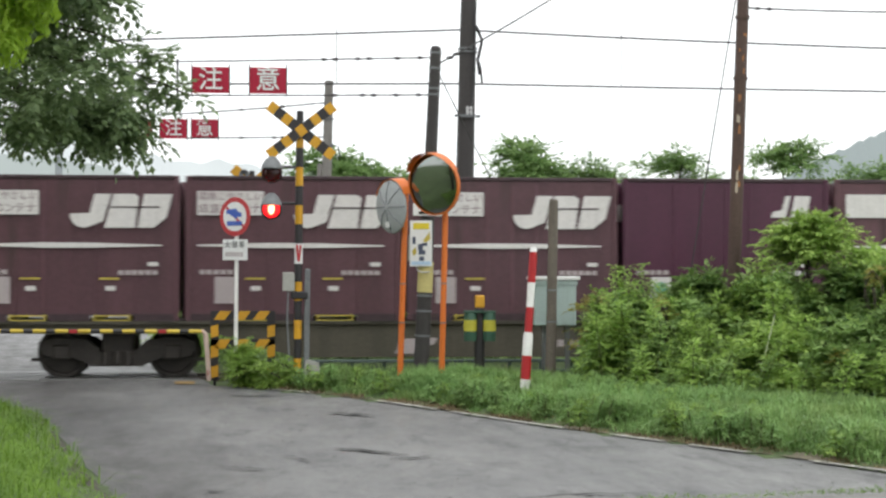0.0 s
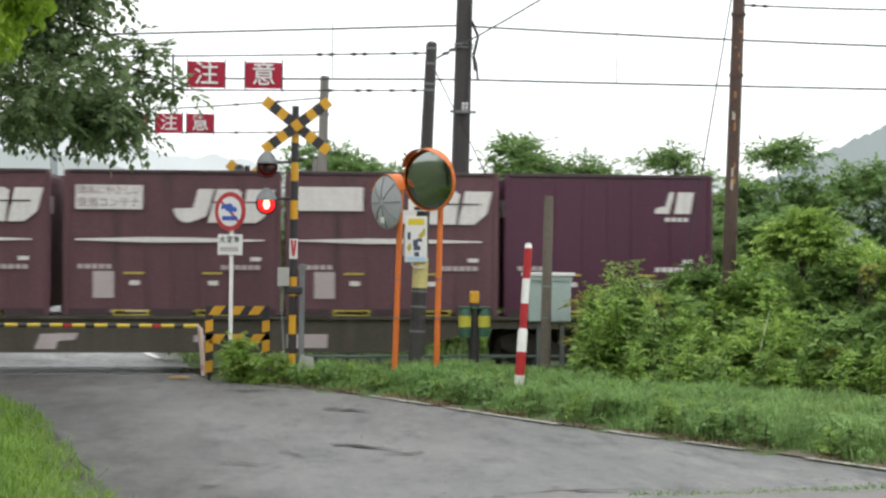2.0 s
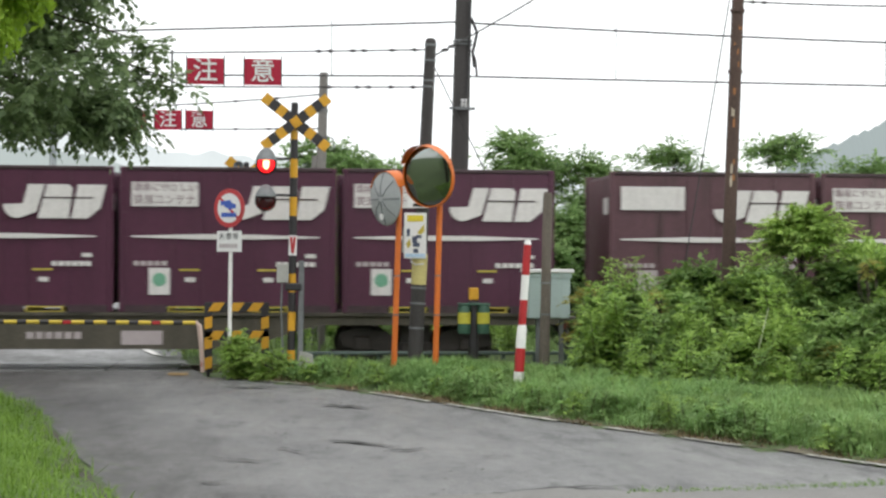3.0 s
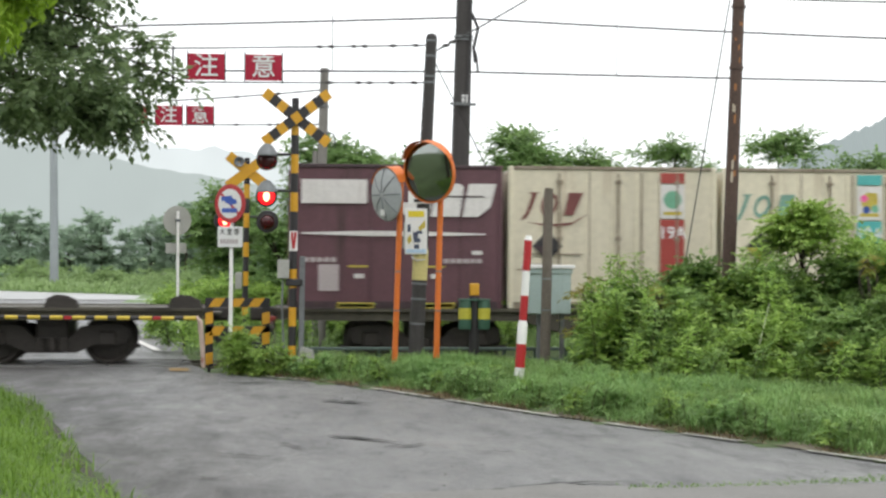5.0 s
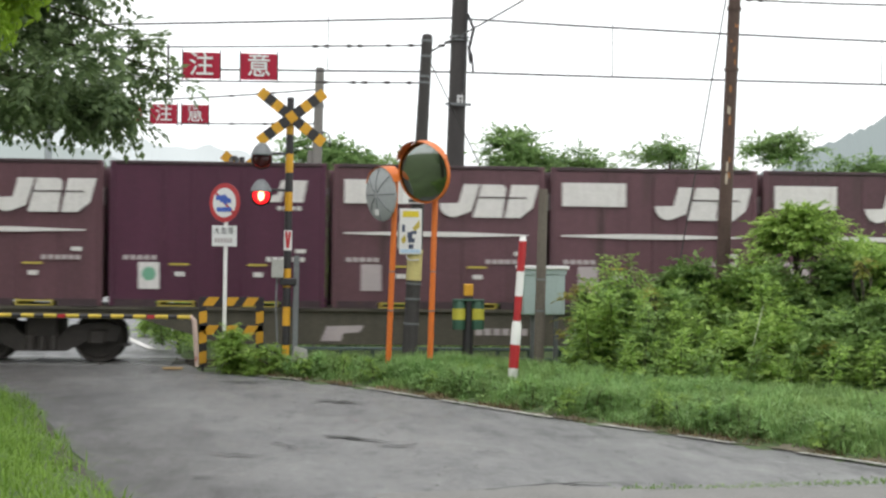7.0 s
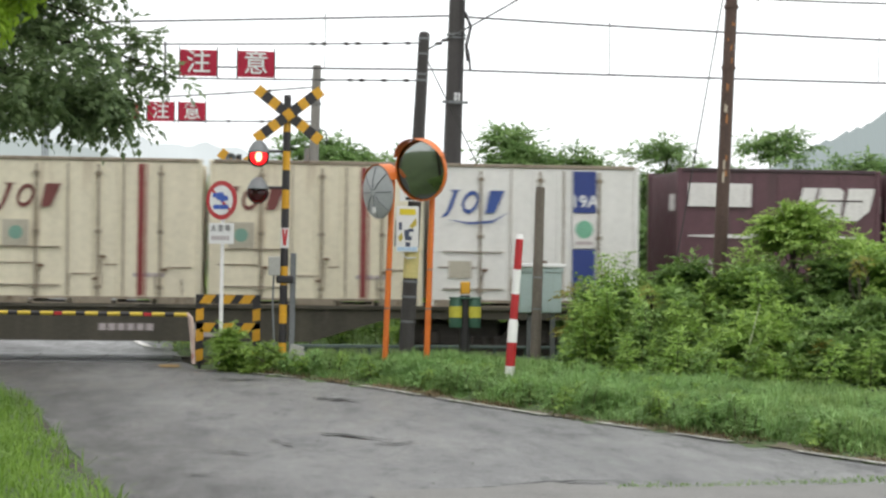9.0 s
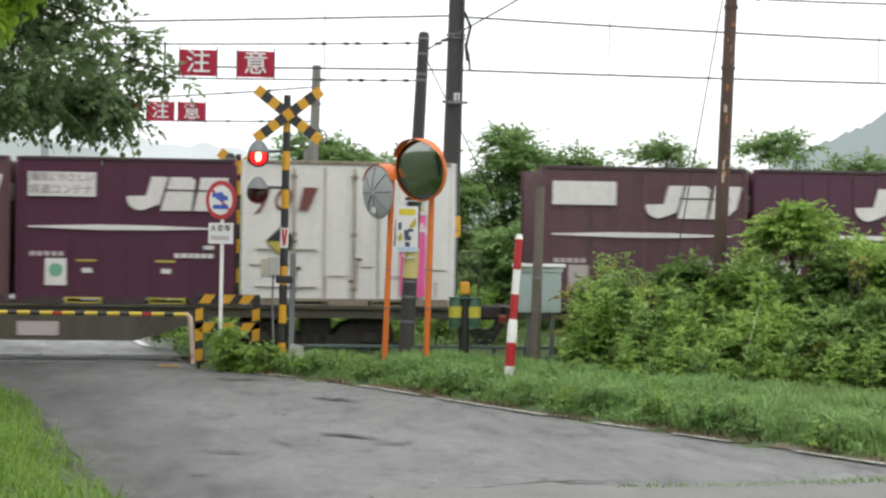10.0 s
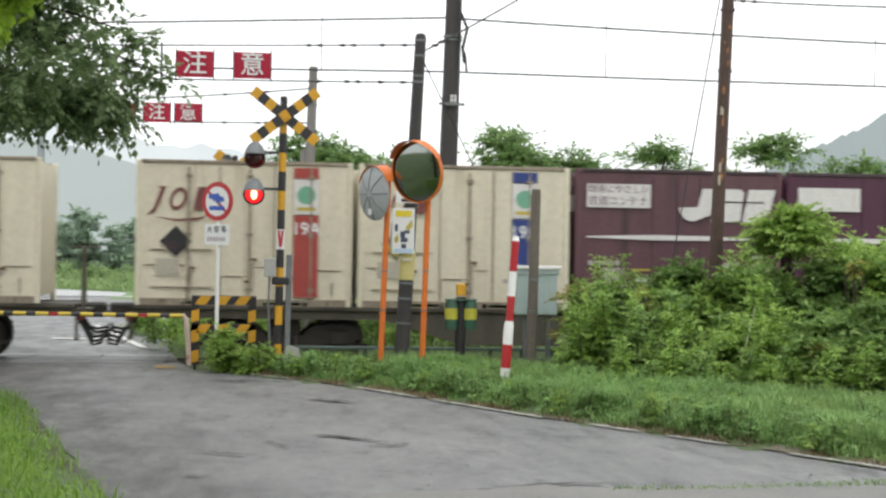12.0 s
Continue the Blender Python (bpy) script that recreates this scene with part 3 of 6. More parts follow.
    for _ in range(130):
        y = rng.uniform(13.5, 29)
        x = rng.uniform(along(LEFT_EDGE, y) + 0.1, along(RIGHT_EDGE, y) - 0.05)
        a, q = rng.uniform(0.006, 0.017), rng.uniform(0, 6.3)
        pts = [(x + a * math.cos(q + k * 1.57) * rng.uniform(0.6, 1.3), y + a * math.sin(q + k * 1.57), 0.006) for k in range(4)]
        g.add(pts + [(x, y, 0.008 + a * 0.5)], [(0, 1, 4), (1, 2, 4), (2, 3, 4), (3, 0, 4)])
    solid("road_grit", g, mat("dark_grit_and_leaf_litter", (0.05, 0.045, 0.035), 0.9, vary=0.6, island=True), "dark grit and leaf litter strewn on the lane", "grit", kind="stuff")
    crack(2.0, 14.55, 1.0, 0.35, 0.05)
    crack(1.5, 14.3, 0.6, 0.2, 0.04)


def build_track():
    s = Shape()
    for y in (31.57, 32.63):
        prof = [(-0.063, -0.15), (0.063, -0.15), (0.063, -0.135), (0.012, -0.11), (0.012, -0.04), (0.033, -0.03), (0.033, 0.0), (-0.033, 0.0), (-0.033, -0.03), (-0.012, -0.04), (-0.012, -0.11), (-0.063, -0.135)]
        n = len(prof)
        s.add([(x, y + a, b) for x in (-260, 260) for a, b in prof], [(i, (i + 1) % n, n + (i + 1) % n, n + i) for i in range(n)])
    solid("rails", s, RAIL, "pair of worn steel rails on a narrow-gauge track", "rails", kind="structure")
    s = Shape()
    v = [(x, y, z) for x in (-260, 260) for y, z in ((29.9, -0.2), (30.7, -0.155), (33.5, -0.155), (34.3, -0.2))]
    s.add(v, [(0, 1, 5, 4), (1, 2, 6, 5), (2, 3, 7, 6)])
    solid("track_bed", s, BALLAST, "brown stone ballast bed under the rails", "track bed", kind="structure")
    s = Shape()
    for i in range(-40, 60):
        x = i * 0.62
        if not -6.8 < x < -1.2:
            s.box(x - 0.1, x + 0.1, 31.1, 33.1, -0.165, -0.12)
    panel = mat("pale_crossing_concrete", (0.24, 0.235, 0.23), 0.5, vary=0.25, big=1.0, fine=30, bump=0.2, stain=(0.12, 0.115, 0.11))
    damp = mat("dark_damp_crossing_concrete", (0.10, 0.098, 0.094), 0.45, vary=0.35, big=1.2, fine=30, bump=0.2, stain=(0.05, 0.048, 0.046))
    for y0, y1 in ((30.85, 31.5), (31.67, 32.53), (32.70, 33.4)):
        for i in range(4):
            slab = Shape().box(-6.4 + i * 1.22, -5.2 + i * 1.22, y0, y1, -0.15, 0.006, 0.012)
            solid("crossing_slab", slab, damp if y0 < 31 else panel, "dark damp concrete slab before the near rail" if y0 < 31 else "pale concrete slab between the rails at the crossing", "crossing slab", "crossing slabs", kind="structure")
    solid("sleepers", s, WOOD, "dark timber sleepers set in the ballast", "sleepers", kind="stuff")


build_ground()
build_road()
build_track()


# ---- things at the crossing ----
def striped_pole(h, r, bands, parent, n=14, start=0.0):
    """Bands of yellow and black up a pole, each a ring of its own."""
    z = start
    i = 0
    while z < h - 0.01:
        step = min(bands[i % len(bands)], h - z)
        yellow = i % 2 == 0
        part("yellow_band" if yellow else "black_band", Shape().tube([(0, 0, z), (0, 0, z + step)], r, n, caps=(z + step > h - 0.02)), YELLOW if yellow else BLACK, parent, smooth=True)
        z += step
        i += 1


def striped_board(length, width, n, parent, at, name="crossbuck_board"):
    """One arm of the saltire: yellow and black fields across a board, facing -y."""
    board = part(name, Shape().box(-length / 2, length / 2, -0.012, 0.012, -width / 2, width / 2, 0.004), BLACK, parent, "yellow and black striped board", at=at)
    for i in range(n):
        if i % 2 == 0:
            a = -length / 2 + length * i / n
            part("yellow_stripe", Shape().box(a + 0.002, a + length / n, -0.017, -0.0125, -width / 2 + 0.002, width / 2 - 0.002), YELLOW, board)
    return board


def signal_head(parent, x, z, hooded, name="flashing_lamp"):
    """A hooded red lamp on a bracket. An added drum inside turns in place of switching: its bright half faces out when
    the lamp flashes.
    """
    head = part(name, Shape().lathe([(0.02, -0.16), (0.12, -0.14), (0.165, -0.05), (0.17, 0.03), (0.15, 0.05)], 24, "y"), BLACK, parent, "black lamp head under a grey hood", smooth=True, at=pose(x, -0.14, z))
    hood = Shape().lathe([(0.160, 0.055), (0.168, 0.07), (0.150, 0.125), (0.105, 0.20), (0.05, 0.25), (0.001, 0.262)], 22)
    hood.v = [(x, y - 0.055, z) for x, y, z in hood.v]
    if hooded:
        part("hood", hood, STEEL, head, "grey metal hood", smooth=True)
    else:
        part("target_disc", Shape().lathe([(0.15, 0.0), (0.23, 0.0), (0.235, -0.01), (0.15, -0.015)], 24, "y"), BLACK, head, "black round target disc")
    drum = part("lens_drum", Shape().lathe([(0.145, -0.035), (0.145, -0.03)], 24, "y"), BLACK, head, at=pose(0, -0.02, 0))
    return head, drum


def flash_front(drum, r=0.135):
    """The two faces of a drum: one lit, one dark."""
    lit = Shape().lathe([(r, 0.012), (r * 0.8, 0.05), (r * 0.4, 0.07), (0.001, 0.075)], 24, "y")
    lens = part("lit_lens", lit, LAMP_ON, drum, "glowing red lens", smooth=True)
    core = Shape().lathe([(0.062, 0.0), (0.045, 0.012), (0.001, 0.018)], 18, "y")
    core.v = [(x * 0.8, y - 0.072, z * 1.35) for x, y, z in core.v]
    part("lamp_core", core, LAMP_CORE, lens, "bright lamp core", smooth=True)
    dark = Shape().lathe([(r, -0.012), (r * 0.8, -0.05), (r * 0.4, -0.07), (0.001, -0.075)], 24, "y")
    part("dark_lens", dark, LAMP_OFF, drum, "unlit dark red lens", smooth=True)


DRUMS = []


def crossing_signal(x, y, z0, height, cross, heads, group, label, front=1):
    post = thing("crossing_signal", label, "railway signal", pose(x, y, z0, 0, 0.5, 0), group)
    part("base_plate", Shape().box(-0.14, 0.14, -0.14, 0.14, 0, 0.05, 0.01), CONCRETE, post)
    striped_pole(height - 0.35, 0.062, [0.30, 0.31], post, start=0.05)
    part("pole_top", Shape().tube([(0, 0, height - 0.35), (0, 0, height)], [0.06, 0.055], 14), BLACK, post, smooth=True)
    cz = height + cross[2]
    for turn in (38, -38):
        striped_board(cross[0], cross[1], 9 if front else 1, post, pose(0.02, -0.075 - (0.026 if turn < 0 else 0), cz, 0, turn, 0))
    part("cross_hub", Shape().plate(circle(0.02, cz, 0.05, 6), -0.13, -0.05), YELLOW, post)
    for hx, hz, phase in heads:
        part("bracket", Shape().tube([(0, 0, hz + 0.10), (hx, -0.0, hz + 0.10), (hx, -0.10, hz + 0.06)], 0.022, 8), BLACK, post)
        head, drum = signal_head(post, hx, hz, front)
        flash_front(drum)
        DRUMS.append((drum, phase))
    return post


near_signal = crossing_signal(0.37, 28.5, 0.12, 4.30, (1.30, 0.17, -0.32), [(-0.44, 3.30, 0), (-0.44, 2.72, 1)], "crossing signals", "yellow and black crossing signal post with saltire and red lamps")
far_signal = crossing_signal(-0.50, 37.5, 0.0, 3.95, (1.05, 0.21, -0.28), [(0.44, 2.62, 0), (-0.44, 2.62, 1)], "crossing signals", "crossing signal beyond the track with plain yellow saltire and red lamps", 0)


def signal_extras():
    """Relay box, label and conduit on the near post."""
    post = near_signal
    part("relay_box", Shape().box(-0.25, -0.06, -0.12, 0.06, 1.42, 1.72, 0.012), BOX_GREY, post, "beige-grey relay box")
    part("label_band", Shape().tube([(0, 0, 1.86), (0, 0, 2.18)], 0.066, 14), SIGN_WHITE, post, "white label with red marks")
    part("label_mark", Shape().plate([(-0.045, 2.16), (-0.012, 2.16), (0.0, 2.02), (0.012, 2.16), (0.045, 2.16), (0.045, 2.12), (0.02, 1.9), (-0.02, 1.9), (-0.045, 2.12)], -0.076, -0.066), SIGN_RED, post)
    part("conduit", Shape().box(0.10, 0.19, -0.03, 0.05, 0.1, 1.78, 0.01), STEEL, post, "galvanised channel post")
    part("clamp", Shape().box(-0.12, 0.15, -0.09, 0.08, 1.30, 1.42, 0.02), BLACK, post)
    part("foot_box", Shape().plate([(0.06, 0.0), (0.38, 0.0), (0.34, 0.28), (0.14, 0.34)], -0.10, 0.12), BOX_GREY, post, "grey foot housing")
    part("cable", Shape().tube([(-0.16, -0.04, 1.42), (-0.17, -0.05, 1.0), (-0.13, -0.05, 0.3)], 0.016, 6), STEEL, post)


signal_extras()
part("horn", Shape().lathe([(0.03, -0.10), (0.04, 0.0), (0.07, 0.06), (0.11, 0.10), (0.10, 0.105), (0.02, 0.05)], 16, "y"), STEEL, far_signal, "grey warning horn", smooth=True, at=pose(-0.16, -0.08, 3.86))
part("horn_bracket", Shape().tube([(0, 0, 3.86), (-0.16, -0.04, 3.86)], 0.02, 8), BLACK, far_signal)
part("relay_box", Shape().box(-0.22, -0.07, -0.08, 0.06, 1.2, 1.55, 0.012), BOX_GREY, far_signal, "grey relay box")


def gate():
    """The barrier: a striped arm across the lane and its striped guard frame."""
    g = thing("guard_frame", "yellow and black striped guard board beside the barrier", "guard board", pose(-1.03, 29.3, 0.09))
    w, h = 1.05, 0.95
    for name, x0, x1, z0, z1 in (("top_rail", 0, w, h + 0.02, h + 0.17), ("middle_rail", 0, w, 0.5, 0.66), ("side_rail", 0, 0.13, 0.0, h + 0.02), ("side_rail", w - 0.13, w, 0.0, h + 0.02)):
        rail = part(name, Shape().box(x0, x1, -0.02, 0.02, z0, z1, 0.004), BLACK, g)
        if x1 - x0 > 0.5:
            for k in range(3):
                a = x0 + 0.05 + k * 0.32
                b = min(a + 0.18, x1 - 0.10)
                part("yellow_stripe", Shape().plate([(a, z0 + 0.004), (b, z0 + 0.004), (min(b + 0.10, x1 - 0.003), z1 - 0.004), (a + 0.10, z1 - 0.004)], -0.027, -0.0205), YELLOW, rail)
        else:
            for k in range(3):
                a = 0.02 + k * 0.33
                part("yellow_stripe", Shape().plate([(x0 + 0.003, a), (x1 - 0.003, a + 0.03), (x1 - 0.003, a + 0.22), (x0 + 0.003, a + 0.19)], -0.027, -0.0205), YELLOW, rail)
    for x in (0.065, w - 0.065):
        part("foot", Shape().tube([(x, 0.04, -0.15), (x, 0.04, 0.9)], 0.025, 8), BLACK, g)
    arm = thing("barrier_arm", "lowered yellow and black barrier arm across the lane", "barrier", pose(-1.165, 29.1, 0.882, 0, 0.2, 0))
    x, k = 0.0, 0
    while x > -7.0:
        step = 0.205 if k % 2 == 0 else 0.15
        part("yellow_band" if k % 2 == 0 else "black_band", Shape().tube([(x, 0, 0), (x - step, 0, 0)], 0.034, 10, caps=True), ARM_YELLOW if k % 2 == 0 else BLACK, arm, smooth=True)
        x -= step
        k += 1
    for x in (-0.63, -2.05, -3.47):
        part("red_reflector", Shape().box(x - 0.06, x + 0.06, -0.042, -0.03, -0.028, 0.028), SIGN_RED, arm)
    part("arm_rest", Shape().tube([(0.0, 0, 0.03), (0.06, 0, -0.05), (0.10, 0.02, -0.45), (0.12, 0.03, -0.80)], [0.03, 0.045, 0.04, 0.035], 10), mat("chipped_pink_white_paint", (0.55, 0.42, 0.36), 0.6, vary=0.2, stain=(0.35, 0.12, 0.09), stain_at=0.55, big=3), arm, "chipped white and red end rest", smooth=True)
    part("far_stand", Shape().box(-7.4, -7.0, -0.2, 0.2, -0.93, 0.5, 0.03), YELLOW, arm, "yellow barrier machine")


gate()


def traffic_sign(name, x, y, z0, h, turn, label, back=False, group=""):
    """A round sign with a plate under it on a white post."""
    s = thing(name, label, "road sign", pose(x, y, z0, 0, 0.4, turn), group)
    part("post", Shape().tube([(0, 0, 0), (0, 0, h + 0.2)], 0.032, 12), POST_WHITE, s, "white post", smooth=True)
    disc = part("disc", Shape().plate(circle(0, h, 0.315), -0.05, -0.035), BOX_GREY if back else SIGN_RED, s)
    if not back:
        part("white_field", Shape().plate(circle(0, h, 0.238), -0.054, -0.0505), SIGN_WHITE, disc)
        part("red_bar", Shape().plate([(-0.195, h + 0.145), (-0.165, h + 0.175), (0.195, h - 0.145), (0.165, h - 0.175)], -0.057, -0.0545), SIGN_RED, disc)
        truck = [(-0.17, h + 0.11), (0.03, h + 0.13), (0.06, h + 0.085), (0.14, h + 0.06), (0.15, h + 0.0), (0.06, h - 0.01), (0.03, h - 0.045), (-0.02, h + 0.0), (-0.08, h + 0.01), (-0.10, h + 0.045), (-0.17, h + 0.04)]
        part("lorry_shape", Shape().plate(truck, -0.060, -0.0575), SIGN_BLUE, disc)
        part("vehicle_shape", Shape().plate([(-0.15, h - 0.075), (0.14, h - 0.075), (0.16, h - 0.10), (0.15, h - 0.145), (-0.15, h - 0.145), (-0.16, h - 0.10)], -0.060, -0.0575), SIGN_BLUE, disc)
    zp = h - 0.535
    plate = part("sub_plate", Shape().box(-0.25 if not back else -0.2, 0.26, -0.05, -0.035, zp - 0.17, zp + 0.165 if not back else zp + 0.05, 0.004), BOX_GREY if back else SIGN_WHITE, s)
    if not back:
        lettering("\u5927 \u578b \u7b49", 0.115, BLACK, plate, pose(0, -0.053, zp + 0.075), 0.002)
        for i in range(6):
            part("writing_bar", Shape().box(-0.19 + i * 0.063, -0.145 + i * 0.063, -0.053, -0.0505, zp - 0.11, zp - 0.04), MARK_GREY, plate)
    part("clamp", Shape().box(-0.05, 0.05, -0.036, 0.036, h - 0.03, h + 0.03, 0.005), STEEL, s)
    return s


traffic_sign("no_entry_sign", -0.616, 28.95, 0.10, 2.64, -38, "round red-rimmed sign with blue lorry shapes on a white post")
traffic_sign("road_sign", -1.93, 38.5, -0.03, 2.68, 200, "back of a grey round road sign on a white post", back=True)


def mirror(x, y, z0, base_dx, height, mx, mz, r, turn, label, seen_back, tilt=8):
    m = thing("traffic_mirror", label, "traffic mirror", pose(x, y, z0), "pair of convex mirrors")
    part("post", Shape().tube([(0, 0, 0), (base_dx, 0, height)], 0.045, 14), ORANGE, m, "orange painted post", smooth=True)
    at = pose(mx, -0.14 if not seen_back else -0.02, mz, 0, 0, turn) @ pose(0, 0, 0, tilt, 0, 0)
    k = 0.16 * r
    if seen_back:
        head = part("mirror_back", Shape().lathe([(0.001, 0.10), (r * 0.5, 0.09), (r, 0.02), (r * 1.02, 0.0), (r * 0.98, -0.01), (0.001, -0.02 - k)], 32, "y"), mat("grey_mirror_back", (0.34, 0.36, 0.36), 0.5, vary=0.15), m, "grey ribbed mirror back", smooth=True, at=at)
        for i in range(8):
            a = math.pi * 2 * i / 8
            part("rib", Shape().tube([(0.05 * math.cos(a), -0.103, 0.05 * math.sin(a)), (r * 0.5 * math.cos(a), -0.093, r * 0.5 * math.sin(a)), (r * 0.97 * math.cos(a), -0.03, r * 0.97 * math.sin(a))], 0.008, 5), STEEL, head)
        part("sticker", Shape().box(-0.06, 0.02, -0.10, -0.075, -r * 0.78, -r * 0.55), SIGN_WHITE, head)
    else:
        prof = [(r * math.sin(a) / math.sin(0.55), (math.cos(a) - math.cos(0.55)) * r * 0.55) for a in [0.55 * i / 10 for i in range(10, -1, -1)]]
        prof[-1] = (0.0005, prof[-1][1])
        head = part("mirror_glass", Shape().lathe(prof, 40, "y"), MIRROR, m, "convex mirror glass", smooth=True, at=at)
        part("rim", Shape().lathe([(r * 0.985, 0.03), (r * 1.03, 0.03), (r * 1.035, -0.03), (r * 0.9, -0.09), (0.001, -0.11)], 40, "y"), ORANGE, head, "orange rim", smooth=True)
    v, f, n = [], [], 18
    for d, rr in ((0.20, r * 1.08), (-0.03, r * 1.07)):
        for i in range(n + 1):
            a = math.radians(25) + math.radians(130) * i / n
            edge = 0.12 * (1 - math.sin(math.pi * i / n)) if d > 0 else 0
            sgn = -1 if not seen_back else 1
            v.append((rr * math.cos(a), sgn * (d - edge), rr * math.sin(a)))
    f = [(i, i + 1, n + 2 + i, n + 1 + i) for i in range(n)]
    part("hood", Shape().add(v, f), ORANGE, head, "orange hood", smooth=True)
    part("bracket", Shape().tube([(base_dx * 0.9, 0, mz), (mx, -0.06, mz)], 0.03, 8), STEEL, m)
    for z in (0.95, 1.55):
        part("band", Shape().tube([(base_dx * z / height, 0, z), (base_dx * z / height, 0, z + 0.02)], 0.05, 12), STEEL, m)
    return m


mirror(2.54, 27.0, 0.12, 0.06, 2.75, -0.13, 3.06, 0.455, -42, "orange convex traffic mirror facing the lane", False)
mirror(1.935, 27.42, 0.11, 0.09, 3.08, -0.13, 2.745, 0.405, -60, "second orange convex mirror turned away, showing its grey back", True, 4)


def poles():
    p = thing("utility_pole", "dark weathered concrete pole carrying the warning wires", "utility pole", pose(2.37, 28.8, 0.1, 0, 2.55, 0), "poles by the track")
    part("shaft", Shape().tube([(0, 0, 0), (0, 0, 5.38)], [0.125, 0.088], 18), DARK_CONCRETE, p, smooth=True)
    part("cap", Shape().lathe([(0.088, 5.38), (0.07, 5.42), (0.001, 5.44)], 18), DARK_CONCRETE, p, smooth=True)
    for z in (5.30, 5.05, 4.72, 4.62, 1.1, 0.7, 1.35):
        part("band", Shape().tube([(0, 0, z), (0, 0, z + 0.035)], 0.097 if z > 3 else 0.128, 18), STEEL, p, smooth=True)
    part("tape", Shape().tube([(0, 0, 1.42), (0, 0, 1.92)], 0.124, 18), PALE_YELLOW, p, "faded yellow band")
    part("meter_box", Shape().box(-0.30, -0.12, -0.12, 0.02, 1.92, 2.35, 0.01), BOX_GREY, p, "grey box")
    board = part("notice", Shape().box(-0.19, 0.17, -0.15, -0.13, 1.84, 2.58, 0.004), SIGN_WHITE, p, "white notice with yellow heading", at=pose(0, 0, 0, 0, -2.5, 0))
    part("heading", Shape().box(-0.14, 0.12, -0.154, -0.1505, 2.44, 2.54), mat("notice_yellow", (0.65, 0.52, 0.03), 0.5), board)
    for i, (a, b, c, d) in enumerate(((-0.15, -0.10, 2.2, 2.32), (-0.06, 0.02, 2.1, 2.2), (-0.05, 0.06, 2.03, 2.1), (-0.04, 0.04, 1.93, 2.0), (0.0, 0.09, 2.17, 2.22))):
        part("writing_bar", Shape().box(a, b, -0.154, -0.1505, c, d, 0), NOTICE_INK, board)
    part("drawing_patch", Shape().plate([(0.02, 2.26), (0.13, 2.40), (0.14, 2.28), (0.06, 2.22)], -0.154, -0.1505), MARK_YELLOW, board)
    part("drawing_patch", Shape().plate([(-0.16, 2.08), (-0.10, 2.16), (-0.08, 2.06), (-0.13, 2.0)], -0.154, -0.1505), MARK_YELLOW, board)
    part("drawing_patch", Shape().box(-0.17, 0.15, -0.154, -0.1505, 1.86, 1.92), mat("pale_blue_print", (0.4, 0.55, 0.7), 0.5), board)
    upper = part("notice", Shape().box(-0.14, 0.20, -0.15, -0.13, 2.66, 2.86, 0.004), SIGN_WHITE, p, "small white notice", at=pose(0, 0, 0, 0, -2.5, 0))
    part("writing_bar", Shape().box(-0.05, 0.14, -0.154, -0.1505, 2.68, 2.73), BLACK, upper)
    part("cable", Shape().tube([(-0.16, -0.12, 1.86), (-0.15, -0.13, 1.78), (-0.08, -0.14, 1.74), (0.06, -0.14, 1.76)], 0.012, 6), PORCELAIN, p)

    b = thing("utility_pole", "tall dark concrete line pole behind the track", "utility pole", pose(3.78, 36.0, -0.05, 0, 1.2, 0), "poles by the track")
    part("shaft", Shape().tube([(0, 0, 0), (0, 0, 9.5)], [0.205, 0.15], 20), DARK_CONCRETE, b, smooth=True)
    for z in (6.35, 6.42, 5.05, 2.85, 2.15, 3.25, 1.9):
        part("band", Shape().tube([(0, 0, z), (0, 0, z + 0.03)], 0.20, 20), STEEL, b, smooth=True)
    part("cross_bar", Shape().box(-0.26, 0.26, -0.26, -0.20, 5.02, 5.07), STEEL, b)
    for x in (-0.03, 0.04):
        part("insulator", Shape().lathe([(0.02, 5.07), (0.035, 5.12), (0.02, 5.16), (0.035, 5.2), (0.015, 5.24)], 10), PORCELAIN, b, at=pose(x + 0.03, -0.23, 0))
    part("bracket", Shape().tube([(0.15, -0.1, 6.9), (0.28, -0.1, 6.6), (0.20, -0.1, 6.2), (0.24, -0.1, 5.9)], 0.03, 8), BLACK, b)
    part("bracket", Shape().tube([(0.18, -0.1, 6.25), (0.26, -0.1, 6.05), (0.30, -0.1, 5.7)], 0.022, 8), BLACK, b)
    part("drop_cable", Shape().tube([(0.1, -0.2, 7.2), (0.12, -0.2, 6.2), (0.08, -0.22, 5.3)], 0.02, 6), BLACK, b)
    plate = part("number_plate", Shape().box(-0.14, 0.20, -0.235, -0.215, 2.32, 2.74, 0.005), mat("orange_yellow_plate", (0.66, 0.36, 0.02), 0.5), b, "orange-yellow plate with black marks")
    lettering("175", 0.17, BLACK, plate, pose(0.03, -0.238, 2.46), 0.002)
    for z0, z1, a, c in ((2.60, 2.68, -0.03, 0.06),):
        part("writing_bar", Shape().box(a, c, -0.24, -0.2355, z0, z1), BLACK, plate)
    part("strip_plate", Shape().box(-0.24, -0.13, -0.235, -0.215, 2.74, 3.42, 0.004), SIGN_WHITE, b, "white strip plate")
    part("strip_plate", Shape().box(-0.26, -0.16, -0.235, -0.215, 1.98, 2.52, 0.004), SIGN_WHITE, b, "white strip plate")

    k = thing("utility_pole", "grey concrete pole behind the track with a striped sleeve beside it", "utility pole", pose(0.99, 36.5, -0.05, 0, 1.2, 0), "poles by the track")
    part("shaft", Shape().tube([(0, 0, 0), (0, 0, 5.8)], [0.13, 0.085], 18), CONCRETE, k, smooth=True)
